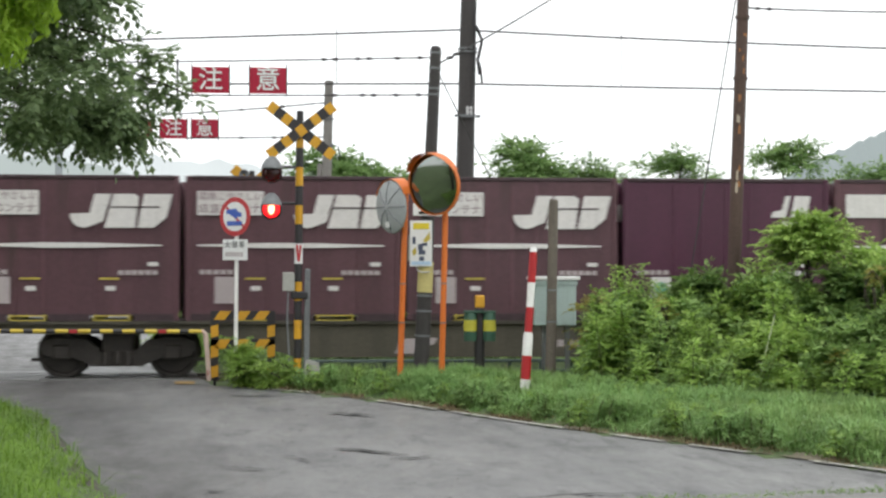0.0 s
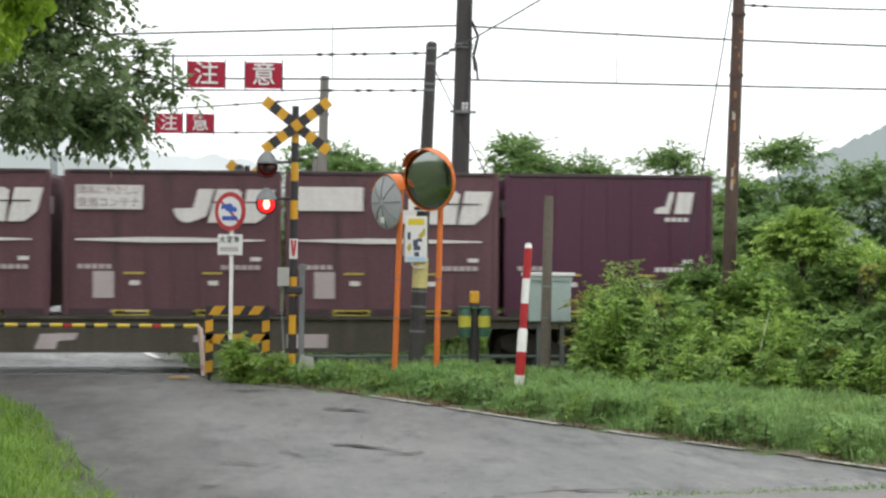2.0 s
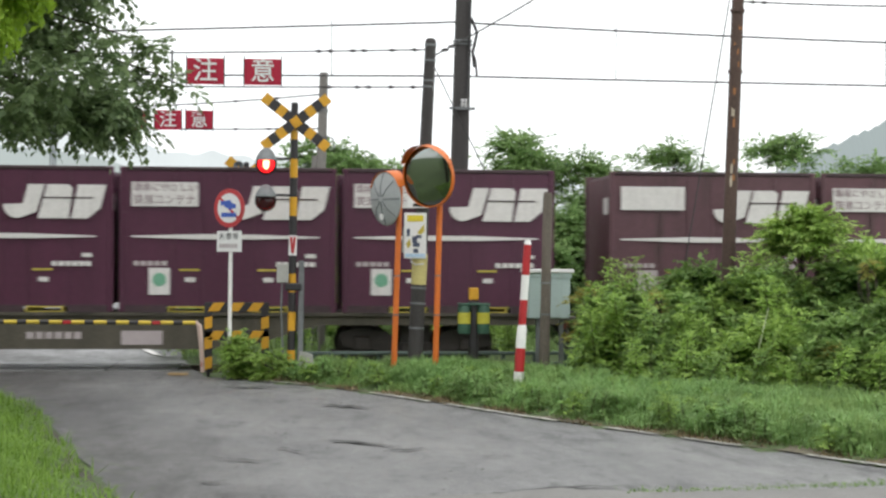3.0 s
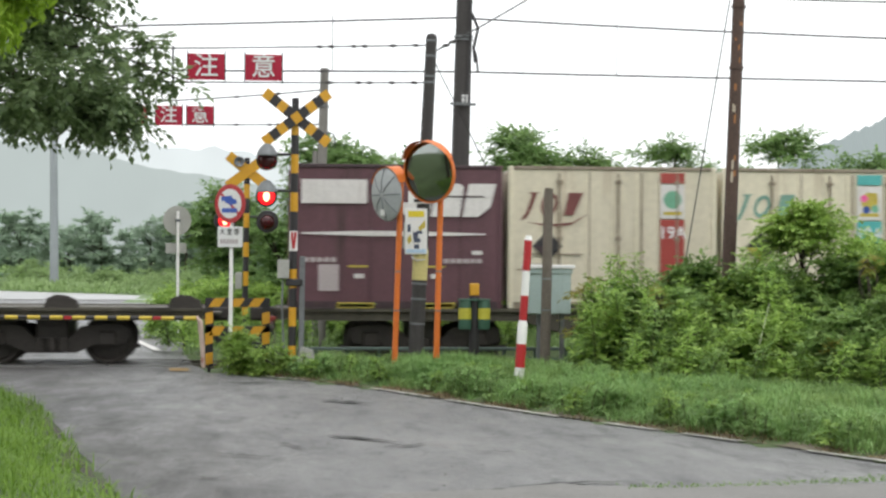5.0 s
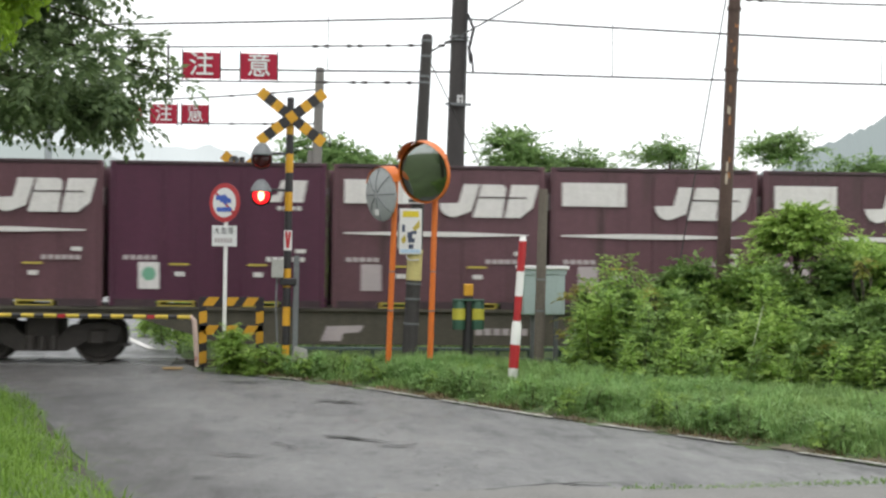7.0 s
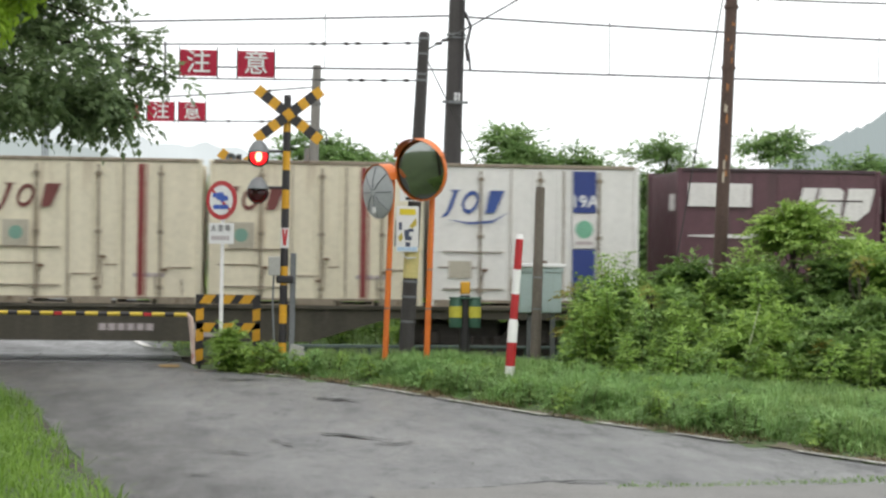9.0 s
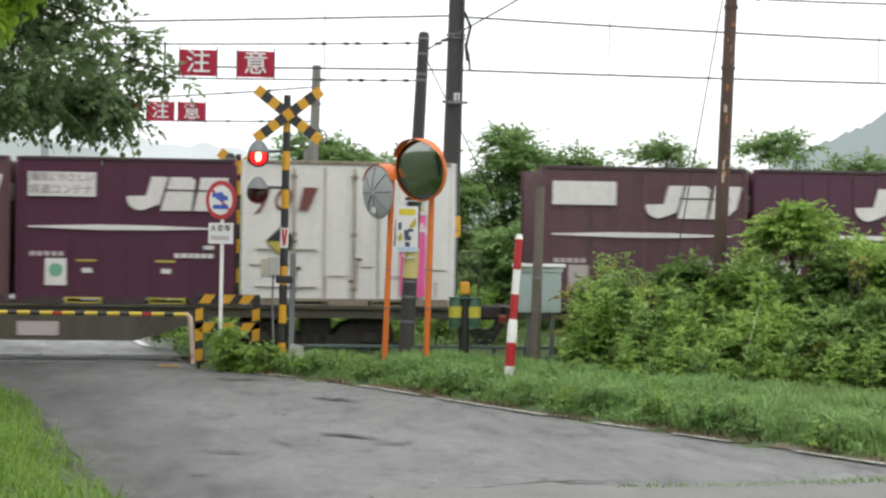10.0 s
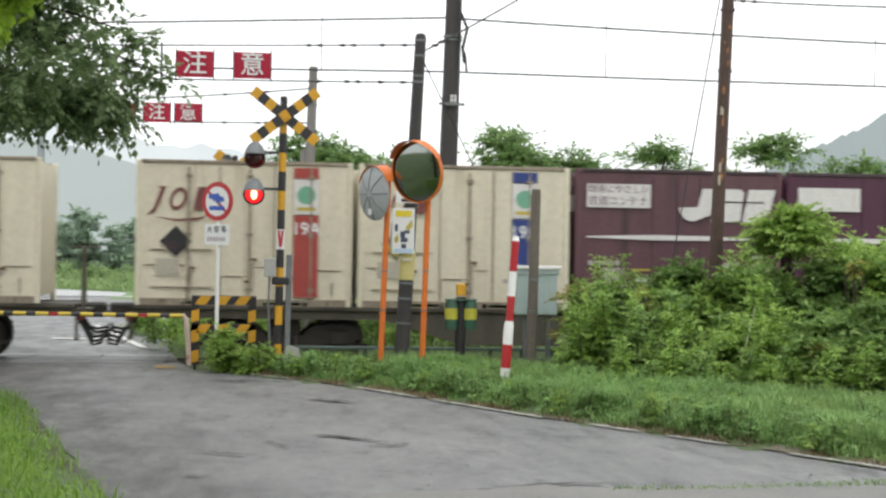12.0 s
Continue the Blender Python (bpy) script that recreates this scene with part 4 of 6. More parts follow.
    part("stay_post", Shape().tube([(-0.28, 0.05, 0), (-0.12, 0.05, 4.1)], 0.075, 12), CONCRETE, k, smooth=True)
    part("hook", Shape().tube([(0.08, -0.05, 4.5), (0.22, -0.05, 4.45), (0.26, -0.05, 4.25)], 0.015, 6), STEEL, k)
    for z in (4.45, 3.4, 5.0):
        part("band", Shape().tube([(0, 0, z), (0, 0, z + 0.03)], 0.115, 16), STEEL, k)
    g = thing("stay_guard", "pale yellow guy-wire sleeve with slanting dark stripes", "guy guard", pose(1.04, 35.2, -0.05, 0, 1.0, 0))
    part("sleeve", Shape().tube([(0, 0, 1.5), (0, 0, 3.05)], 0.115, 16), PALE_YELLOW, g, smooth=True)
    part("rod", Shape().tube([(0, 0, 0), (0, 0, 1.55)], 0.08, 10), CONCRETE, g)
    part("tag", Shape().box(-0.10, 0.10, -0.13, -0.117, 1.36, 1.56), SIGN_WHITE, g)
    for i in range(6):
        z = 1.62 + i * 0.24
        s = Shape()
        n = 8
        v = []
        for j in range(n + 1):
            a = math.pi + math.pi * j / n
            v += [(0.118 * math.cos(a), 0.118 * math.sin(a), z + 0.20 * (1 - j / n)), (0.118 * math.cos(a), 0.118 * math.sin(a), z + 0.20 * (1 - j / n) + 0.085)]
        s.add(v, [(2 * j, 2 * j + 2, 2 * j + 3, 2 * j + 1) for j in range(n)])
        part("slanting_stripe", s, mat("brown_black_stripe", (0.05, 0.045, 0.035), 0.6) if i == 0 else bpy.data.materials["brown_black_stripe"], g)

    r = thing("utility_pole", "rusty brown steel pole rising from the shrubs", "utility pole", pose(7.42, 28.5, 0.1, 0, 1.95, 0), "poles by the track")
    part("shaft", Shape().tube([(0, 0, 0), (0, 0, 7.0)], [0.115, 0.095], 18), RUST, r, smooth=True)
    for z in (2.35, 4.9, 5.9):
        part("band", Shape().tube([(0, 0, z), (0, 0, z + 0.05)], 0.118, 18), RUST, r, smooth=True)
    rng = random.Random(8)
    rustmat = mat("orange_rust_scab", (0.30, 0.13, 0.05), 0.85, vary=0.4, fine=30)
    pale = mat("pale_flaked_scar", (0.42, 0.36, 0.28), 0.8, vary=0.3)
    for z in (3.05, 3.15, 3.25, 3.4, 4.0, 4.2, 4.55, 5.0, 5.2, 5.35, 5.6):
        a0 = rng.uniform(-2.1, -1.1)
        hh, ww = rng.uniform(0.06, 0.16), rng.uniform(0.15, 0.35)
        v = []
        for j in range(4):
            a = a0 + ww * (j / 3 - 0.5) * 2
            rad = 0.1155 - 0.02 * z / 7 + 0.002
            v += [(rad * math.cos(a), rad * math.sin(a), z + rng.uniform(-0.02, 0.02)), (rad * math.cos(a), rad * math.sin(a), z + hh + rng.uniform(-0.03, 0.03))]
        part("rust_scab", Shape().add(v, [(2 * j, 2 * j + 2, 2 * j + 3, 2 * j + 1) for j in range(3)]), pale if z in (3.05, 3.25, 4.2) else rustmat, r)

    w = thing("wooden_post", "bare grey wooden post beside a cabinet", "post", pose(4.37, 28.0, 0.1, 0, 1.0, 0))
    part("shaft", Shape().tube([(0, 0, 0), (0, 0, 2.8), (0.005, 0, 2.9)], [0.085, 0.075, 0.068], 12), WOOD, w, smooth=True)
    for z in (0.95, 1.45):
        part("band", Shape().tube([(0, 0, z), (0, 0, z + 0.03)], 0.088, 12), STEEL, w)

    c = thing("relay_cabinet", "pale grey-green metal relay cabinet on legs", "cabinet", pose(4.22, 28.55, 0.1))
    part("body", Shape().box(-0.02, 0.66, 0, 0.5, 0.88, 1.62, 0.015), GREY_PAINT, c)
    part("lid", Shape().box(-0.08, 0.72, -0.05, 0.55, 1.62, 1.68, 0.01), SIGN_WHITE, c, "pale lid")
    part("lip", Shape().box(-0.04, 0.68, -0.02, 0.52, 1.54, 1.615, 0.005), GREY_PAINT, c)
    for x in (0.12, 0.5):
        part("leg", Shape().box(x, x + 0.07, 0.1, 0.17, -0.1, 0.88), STEEL, c)
    part("door_seam", Shape().box(0.30, 0.312, -0.004, 0.001, 0.93, 1.5), STEEL, c)

    d = thing("alarm_post", "dark post with green and yellow drums and an amber lamp", "alarm", pose(3.33, 28.8, 0.05))
    part("shaft", Shape().tube([(0, 0, 0), (0, 0, 1.20)], 0.085, 14), BLACK, d, smooth=True)
    for sx in (-0.155, 0.155):
        drum = part("drum", Shape().lathe([(0.001, 0.68), (0.10, 0.68), (0.105, 0.72), (0.105, 1.10), (0.09, 1.14), (0.001, 1.14)], 18), GREEN_PAINT, d, "dark green drum", smooth=True, at=pose(sx, -0.03, 0))
        part("yellow_band", Shape().tube([(0, 0, 0.84), (0, 0, 1.02)], 0.108, 18, caps=False), mat("drum_yellow", (0.50, 0.46, 0.05), 0.5), drum, smooth=True)
    part("cap_plate", Shape().box(-0.26, 0.26, -0.13, 0.1, 1.14, 1.17, 0.005), GREEN_PAINT, d)
    part("amber_lamp", Shape().box(-0.075, 0.075, -0.075, 0.075, 1.22, 1.42, 0.015), YELLOW, d, "amber-yellow lamp box")

    q = thing("snow_pole", "red and white banded roadside marker post, leaning slightly", "marker post", pose(3.60, 25.5, 0.05, 0, 3.6, 0))
    z, cols = 0.0, [(0.26, POST_WHITE), (0.34, POST_RED), (0.34, POST_WHITE), (0.36, POST_RED), (0.36, POST_WHITE), (0.44, POST_RED), (0.07, POST_WHITE)]
    for i, (h, m) in enumerate(cols):
        r = 0.072 if z < 0.90 else 0.057
        pts, rad = [(0, 0, z), (0, 0, z + h)], [r, r]
        if i == 2:
            pts, rad = [(0, 0, z), (0, 0, z + 0.28), (0, 0, z + h)], [0.072, 0.072, 0.057]
        if i == len(cols) - 1:
            rad = [0.057, 0.04]
        part("red_band" if m is POST_RED else "white_band", Shape().tube(pts, rad, 16), m, q, smooth=True)
        z += h

    f = thing("trackside_rail", "low grey-green steel guard rail along the track", "guard rail", pose(0, 29.75, 0))
    part("beam", Shape().box(0.6, 5.2, -0.03, 0.03, 0.33, 0.385, 0.01), GUARD_GREY, f)
    part("beam", Shape().box(0.6, 5.2, -0.02, 0.02, 0.16, 0.21, 0.006), GUARD_GREY, f)
    for i in range(9):
        part("stanchion", Shape().box(0.75 + i * 0.53, 0.81 + i * 0.53, 0.031, 0.08, -0.1, 0.38), GUARD_GREY, f)

    l = thing("street_lamp", "plain grey lamp pole standing in the far field", "lamp pole", pose(-11.8, 100, -0.05, 0, -0.6, 0))
    part("shaft", Shape().tube([(0, 0, 0), (0, 0, 9.0), (0, 0, 12.4)], [0.25, 0.20, 0.17], 14), HAZY_POLE, l, smooth=True)
    part("cap", Shape().lathe([(0.17, 12.4), (0.001, 12.5)], 14), HAZY_POLE, l)


poles()


# ---- wires and hung warning cloths ----
def wire(name, a, b, sag, r, label, group, n=14, beads=()):
    pts = []
    for i in range(n + 1):
        k = i / n
        p = Vector(a).lerp(Vector(b), k)
        p.z -= sag * 4 * k * (1 - k)
        pts.append(p)
    t = thing(name, label, "wire", None, group)
    part("cable", Shape().tube(pts, r, 6), WIRE, t)
    for k in beads:
        p = Vector(a).lerp(Vector(b), k)
        p.z -= sag * 4 * k * (1 - k)
        part("insulator", Shape().tube([p - Vector((0.06, 0, 0)), p, p + Vector((0.06, 0, 0))], [0.012, 0.03, 0.012], 8), DARK_CONCRETE, t)
    return t


wire("span_wire", (2.62, 28.8, 5.34), (-6.5, 28.8, 5.12), 0.02, 0.013, "thin steel span wire holding the red warning cloths", "span wires", beads=(0.03, 0.07, 0.12, 0.14, 0.18, 0.2))
wire("span_wire", (2.60, 28.8, 4.73), (-6.5, 28.8, 4.66), 0.02, 0.013, "thin steel span wire holding the red warning cloths", "span wires", beads=(0.03, 0.07, 0.11, 0.13, 0.18))
wire("span_wire", (1.02, 36.5, 5.30), (-7.5, 38.1, 5.02), 0.12, 0.015, "thin span wire beyond the track with warning cloths", "span wires", beads=(0.1, 0.2))
wire("span_wire", (1.02, 36.5, 4.60), (-7.5, 38.1, 4.72), 0.05, 0.015, "thin span wire beyond the track with warning cloths", "span wires", beads=(0.1, 0.12, 0.2))
wire("overhead_wire", (-30, 37, 5.75), (3.75, 36.1, 6.78), 0.1, 0.020, "overhead line wire behind the track", "overhead wires")
wire("overhead_wire", (3.75, 36.1, 6.78), (40, 37, 6.9), 0.35, 0.020, "overhead line wire behind the track", "overhead wires")
wire("overhead_wire", (-30, 37, 5.55), (3.75, 36.1, 5.68), 0.05, 0.020, "overhead contact wire behind the track", "overhead wires")
wire("overhead_wire", (3.75, 36.1, 5.68), (40, 37, 5.75), 0.08, 0.020, "overhead contact wire behind the track", "overhead wires")
wire("service_cable", (2.68, 28.8, 5.25), (8.5, 33.0, 9.3), 0.15, 0.014, "service cable slanting up from the concrete pole", "service cables", beads=(0.03, 0.05))
wire("service_cable", (7.62, 28.5, 6.18), (20.0, 27.0, 6.75), 0.30, 0.014, "black service cable looping from the rusty pole", "service cables", beads=(0.02, 0.035))
wire("guy_wire", (7.55, 28.55, 6.5), (6.55, 28.9, 0.05), 0.0, 0.010, "thin guy wire down into the shrubs", "guy wires")
wire("guy_wire", (2.62, 28.8, 5.15), (5.4, 34.2, 1.2), 0.0, 0.010, "thin guy wire slanting from the concrete pole", "guy wires")


for x in (1.26, 7.15, 12.95):
    wire("dropper_wire", (x, 36.2 + 0.02 * x, 6.86 - 0.024 * abs(x - 3.75)), (x, 36.2 + 0.02 * x, 5.66), 0.0, 0.008, "thin vertical dropper between the overhead wires", "dropper wires", 2)


def hung_cloth(x, y, z, w, h, text, size, group):
    c = thing("warning_cloth", "red cloth with a white character hung between wires", "warning sign", pose(x, y, z), group)
    nx, nz = 8, 4
    v = [(w * (i / nx - 0.5), 0.012 * math.sin(i * 1.3 + j), h * (j / nz - 0.5)) for j in range(nz + 1) for i in range(nx + 1)]
    v += [(a, b + 0.006, c2) for a, b, c2 in v]
    k = (nx + 1) * (nz + 1)
    f = [(j * (nx + 1) + i, j * (nx + 1) + i + 1, (j + 1) * (nx + 1) + i + 1, (j + 1) * (nx + 1) + i) for j in range(nz) for i in range(nx)]
    f += [tuple(q + k for q in g[::-1]) for g in f]
    part("cloth", Shape().add(v, f), CLOTH_RED, c, smooth=True)
    for sx in (-1, 1):
        part("side_rod", Shape().tube([(sx * w / 2, -0.01, -h * 0.62), (sx * w / 2, -0.01, h * 0.62)], 0.009, 6), BLACK, c)
    if text:
        lettering(text, size, SIGN_WHITE, c, pose(0, -0.022, -0.005), 0.003, 0.003)
    else:
        part("writing_bar", Shape().box(-0.14, 0.14, -0.024, -0.018, -0.13, 0.13), SIGN_WHITE, c)


for x, ch in ((-1.02, "\u6ce8"), (-0.105, "\u610f")):
    hung_cloth(x, 28.78, 4.93, 0.60, 0.42, ch, 0.40, "near warning cloths")
for x, ch in ((-2.07, "\u6ce8"), (-1.43, "\u610f")):
    hung_cloth(x, 37.0, 4.78, 0.56, 0.40, ch, 0.36, "far warning cloths")
rod = thing("hanging_rod", "dark rod hung between the span wires", "rod", pose(-1.55, 28.79, 0))
part("bar", Shape().tube([(0, 0, 4.66), (0, 0, 5.26)], 0.016, 8), BLACK, rod)
hung_cloth(-2.80, 37.2, 4.78, 0.56, 0.40, "", 0.36, "far warning cloths")


# ---- plants ----
rngp = np.random.default_rng(11)


def limb(shape, a, b, r0, r1, bend, rng):
    a, b = Vector(a), Vector(b)
    pts, n = [], 6
    off = Vector((rng.uniform(-bend, bend), rng.uniform(-bend, bend), rng.uniform(0, bend)))
    for i in range(n):
        k = i / (n - 1)
        pts.append(a.lerp(b, k) + off * math.sin(math.pi * k))
    shape.tube(pts, [r0 + (r1 - r0) * i / (n - 1) for i in range(n)], 8)
    return pts


def clump_leaves(centres, radii, count, rng, flat=0.75):
    """Leaf places: thicker near the shell of each clump."""
    centres, radii = np.asarray(centres, float), np.asarray(radii, float)
    w = radii ** 2
    pick = rng.choice(len(centres), count, p=w / w.sum())
    d = rng.normal(0, 1, (count, 3))
    d /= np.linalg.norm(d, axis=1)[:, None]
    r = rng.uniform(0.15, 1, count) ** 0.45
    d[:, 2] *= flat
    return centres[pick] + d * (r * radii[pick])[:, None]


def crown_sprays(lumps, count, rng, length, upness=0.2):
    """Twigs that start within uneven lumps and point outwards from them."""
    c = np.array([q[0] for q in lumps], float)
    r = np.array([q[1] for q in lumps], float)
    w = r ** 2
    pick = rng.choice(len(c), count, p=w / w.sum())
    d = rng.normal(0, 1, (count, 3))
    d /= np.linalg.norm(d, axis=1)[:, None]
    d[:, 2] *= 0.8
    start = c[pick] + d * (r[pick] * rng.uniform(0.2, 1.0, count) ** 0.6)[:, None]
    way = d + np.array([0, 0, upness]) + rng.normal(0, 0.35, (count, 3))
    return start, way, rng.uniform(0.6, 1.25, count) * length


def crown_tufts(lumps, tips, rng, length, per=7):
    """Shoots that end in spreading tufts of feathery leaves, thickest over the top of each lump."""
    c = np.array([q[0] for q in lumps], float)
    r = np.array([q[1] for q in lumps], float)
    w = r ** 2
    pick = rng.choice(len(c), tips, p=w / w.sum())
    d = rng.normal(0, 1, (tips, 3))
    d /= np.linalg.norm(d, axis=1)[:, None]
    d[:, 2] = np.abs(d[:, 2]) * 0.95 - 0.25
    depth = np.where(rng.uniform(0, 1, tips) < 0.72, rng.uniform(0.75, 1.05, tips), rng.uniform(0.1, 0.75, tips))
    tip = c[pick] + d * (r[pick] * depth)[:, None]
    size = rng.uniform(0.65, 1.2, tips)
    tip, d, size = np.repeat(tip, per, 0), np.repeat(d, per, 0), np.repeat(size, per)
    n = tips * per
    a, e = rng.uniform(0, 2 * np.pi, n), rng.normal(0.28, 0.30, n)
    way = np.stack([np.cos(a) * np.cos(e), np.sin(a) * np.cos(e), np.sin(e)], 1) + d * 0.45
    return tip + rng.normal(0, 0.03, (n, 3)), way, size * rng.uniform(0.75, 1.15, n) * length


def broad_tree(name, base, height, spread, lumps, twigs, length, material, label, seed, group="", category="tree", trunk=0.12, low=0.3, leaflets=10, leaf=0.38):
    """A branching tree or tall shrub: trunk, limbs out to lumps of foliage, and a ragged leafy crown."""
    rng = np.random.default_rng(seed)
    t = thing(name, label, category, pose(*base), group)
    top = Vector((rng.uniform(-0.1, 0.1) * spread, 0, height * 0.72))
    part("trunk", Shape().tube([(0, 0, -0.1), (0.03, 0, height * 0.3), tuple(top)], [trunk, trunk * 0.75, trunk * 0.3], 10), BARK, t, smooth=True)
    spots = []
    for i in range(lumps):
        k = rng.uniform(low, 0.97)
        a = rng.uniform(0, 2 * math.pi)
        rad = spread * math.sqrt(max(0.05, 1 - ((k - 0.42) / 0.62) ** 2)) * rng.uniform(0.2, 0.95)
        r = spread * rng.uniform(0.14, 0.36)
        c = (math.cos(a) * rad, math.sin(a) * rad * 0.7, max(r * 0.5, height * k - r * 0.7))
        spots.append((c, r))
        if i < 9:
            q = Shape()
            limb(q, (0, 0, height * min(0.6, k * 0.6)), c, trunk * 0.4, 0.012, 0.15, rng)
            part("limb", q, BARK, t, smooth=True)
    st, wy, ln = crown_tufts(spots, max(6, twigs // 6), rng, length)
    st[:, 2] = np.maximum(st[:, 2], 0.06)
    part("crown", sprays_mesh("crown", st, wy, ln, material, rng, leaflets, leaf, 0.42, 0.46), material, t)
    return t


def leafy_shoot(x, y, h, lean, material, label, seed, group, leaf=0.30):
    """One upright cane: leaves stand out all the way up it, long and drooping below, short at the tip."""
    rng = np.random.default_rng(seed)
    t = thing("weed", label, "weed", pose(x, y, 0.1), group)
    bend = [(lean[0] * k * k, lean[1] * k * k, h * k) for k in (0, 0.35, 0.7, 1.0)]
    part("stem", Shape().tube(bend, [0.014, 0.011, 0.008, 0.004], 6), STALK, t, smooth=True)
    nodes = int(7 + h * 7)
    st, wy, ln = [], [], []
    for i in range(nodes):
        k = 0.12 + 0.88 * (i / (nodes - 1)) ** 0.85
        p = (lean[0] * k * k, lean[1] * k * k, h * k)
        size = leaf * (1.15 - 0.55 * k)
        for j in range(4 if i == nodes - 1 else 3):
            a = i * 2.4 + j * 2.09 + rng.uniform(-0.4, 0.4)
            e = 0.15 + 0.55 * k + rng.normal(0, 0.15)
            st.append(p)
            wy.append((math.cos(a) * math.cos(e), math.sin(a) * math.cos(e), math.sin(e)))
            ln.append(size * rng.uniform(0.7, 1.2))
    part("leaves", sprays_mesh("leaves", st, wy, ln, material, rng, 7, 0.46, 0.5, 0.55), material, t)
    return t


def overhanging_tree():
    """The dark tree whose boughs reach in over the lane; its trunk stands outside to the left."""
    rng = np.random.default_rng(5)
    t = thing("roadside_tree", "dark leafy tree with drooping boughs over the lane", "tree", pose(-6.8, 22.0, 0.2))
    part("trunk", Shape().tube([(0, 0, -0.3), (0.1, 0, 1.8), (0.0, 0.1, 3.6), (0.2, 0.0, 7.0)], [0.30, 0.24, 0.19, 0.08], 14), BARK, t, smooth=True)
    reach = [(3.0, 4.2), (3.2, 5.0), (3.45, 5.2), (3.75, 5.6), (4.0, 5.45), (4.3, 5.05), (4.55, 4.8), (5.0, 4.85), (5.6, 4.8), (7.5, 3.8)]
    spots = []
    for i in range(150):
        z = rng.uniform(3.48, 7.2)
        far = float(np.interp(z, [p[0] for p in reach], [p[1] for p in reach]))
        x = far - 0.22 - abs(rng.normal(0, 1.3))
        if x < 0.3:
            continue
        near_edge = max(0.0, 1 - (far - x) / 1.1)
        c = (x, rng.normal(0, 1.0), z - 0.12 * (x - 4.2) * (x > 4.2))
        spots.append((c, rng.uniform(0.10, 0.27) * (1 - 0.35 * near_edge)))
        if i % 8 == 0:
            q = Shape()
            limb(q, (0.05, 0, rng.uniform(2.8, 5.5)), c, 0.06, 0.010, 0.25, rng)
            part("limb", q, BARK, t, smooth=True)
    for c in ((5.3, 0.0, 3.32), (5.0, 0.1, 3.36), (5.80, 0.1, 3.82), (4.6, -0.2, 3.42), (4.0, 0.2, 3.38), (5.4, -0.1, 4.3), (4.85, 0.0, 5.0)):
        q = Shape()
        limb(q, (3.6, 0, c[2] + 0.5), c, 0.022, 0.006, 0.12, rng)
        part("limb", q, BARK, t, smooth=True)
        for k in (0.5, 0.65, 0.8, 0.92, 1.0):
            spots.append(((3.6 + (c[0] - 3.6) * k, c[1] * k, c[2] + 0.5 * (1 - k)), 0.12))
    st, wy, ln = crown_sprays(spots, 4700, rng, 0.29, -0.1)
    part("crown", sprays_mesh("crown", st, wy, ln, LEAF_TREE, rng, 8, 0.42, 0.5, 0.66), LEAF_TREE, t)


def near_branch():
    """Lit young leaves close by at the upper left."""
    rng = np.random.default_rng(9)
    t = thing("roadside_tree", "bright yellow-green foliage of a tree close to the lane", "tree", pose(-4.4, 12.0, 0.3))
    s = Shape()
    s.tube([(0, 0, -0.4), (0.05, 0, 2.0), (0.15, 0, 4.5)], [0.16, 0.12, 0.06], 12)
    part("trunk", s, BARK, t, smooth=True)
    cs, rs = [], []
    for e in ((2.45, 0.0, 3.30), (2.67, 0.1, 3.36), (2.41, -0.1, 3.12), (2.57, 0.0, 3.18), (2.25, 0.0, 3.2), (2.69, 0.1, 3.5), (2.43, 0.1, 3.55), (2.76, 0.0, 3.42), (2.86, 0.0, 3.52), (2.80, 0.1, 3.30), (2.62, 0.0, 3.08)):
        q = Shape()
        limb(q, (0.1, 0, 3.0), e, 0.035, 0.006, 0.15, rng)
        part("limb", q, BARK, t, smooth=True)
        cs.append(e)
        rs.append(0.17)
    n = 2000
    part("crown", leaves_mesh("crown", clump_leaves(cs, rs, n, rng, 1.0), rng.uniform(0.06, 0.11, n), LEAF_NEAR, rng, droop=0.9, wide=0.4), LEAF_NEAR, t)


overhanging_tree()
near_branch()

# shrubs in front of the track, by the rusty pole
for i, (x, y, h, w, n, l) in enumerate((
        (5.42, 27.0, 1.6, 0.62, 3600, 0.10), (6.0, 26.6, 1.65, 0.75, 4400, 0.10), (6.6, 27.2, 2.05, 0.85, 5000, 0.11),
        (7.3, 26.8, 1.95, 0.85, 4800, 0.11), (8.0, 27.0, 1.85, 0.85, 4800, 0.11),
        (8.8, 26.6, 2.25, 0.9, 5200, 0.11), (9.6, 26.8, 2.35, 0.95, 5200, 0.12), (5.15, 26.0, 0.85, 0.6, 2400, 0.09),
        (6.0, 25.4, 1.05, 0.8, 3000, 0.09), (7.1, 24.8, 1.15, 0.9, 3400, 0.10), (8.2, 24.6, 1.25, 0.95, 3600, 0.10), (9.2, 24.6, 1.5, 1.0, 3800, 0.10), (10.4, 27.0, 2.3, 1.0, 4000, 0.12))):
    broad_tree("shrub", (x, y, 0.12), h * 0.82, w, 30, int(n / 3.2), l * 3.3, (LEAF_INNER if i < 3 else LEAF_BUSH, LEAF_COOL, LEAF_INNER)[i % 3], "green roadside shrub with dense broad leaves", 100 + i, "roadside shrubs", "shrub", 0.03, 0.12, 9, 0.40)
broad_tree("shrub", (-0.48, 28.72, 0.0), 0.72, 0.36, 16, 420, 0.22, LEAF_BUSH, "small green weed bush at the guard board", 140, "", "shrub", 0.015, 0.1)
broad_tree("shrub", (0.05, 28.35, 0.0), 0.42, 0.36, 12, 260, 0.2, LEAF_BUSH, "low green weed clump by the signal post", 141, "", "shrub", 0.012, 0.1)
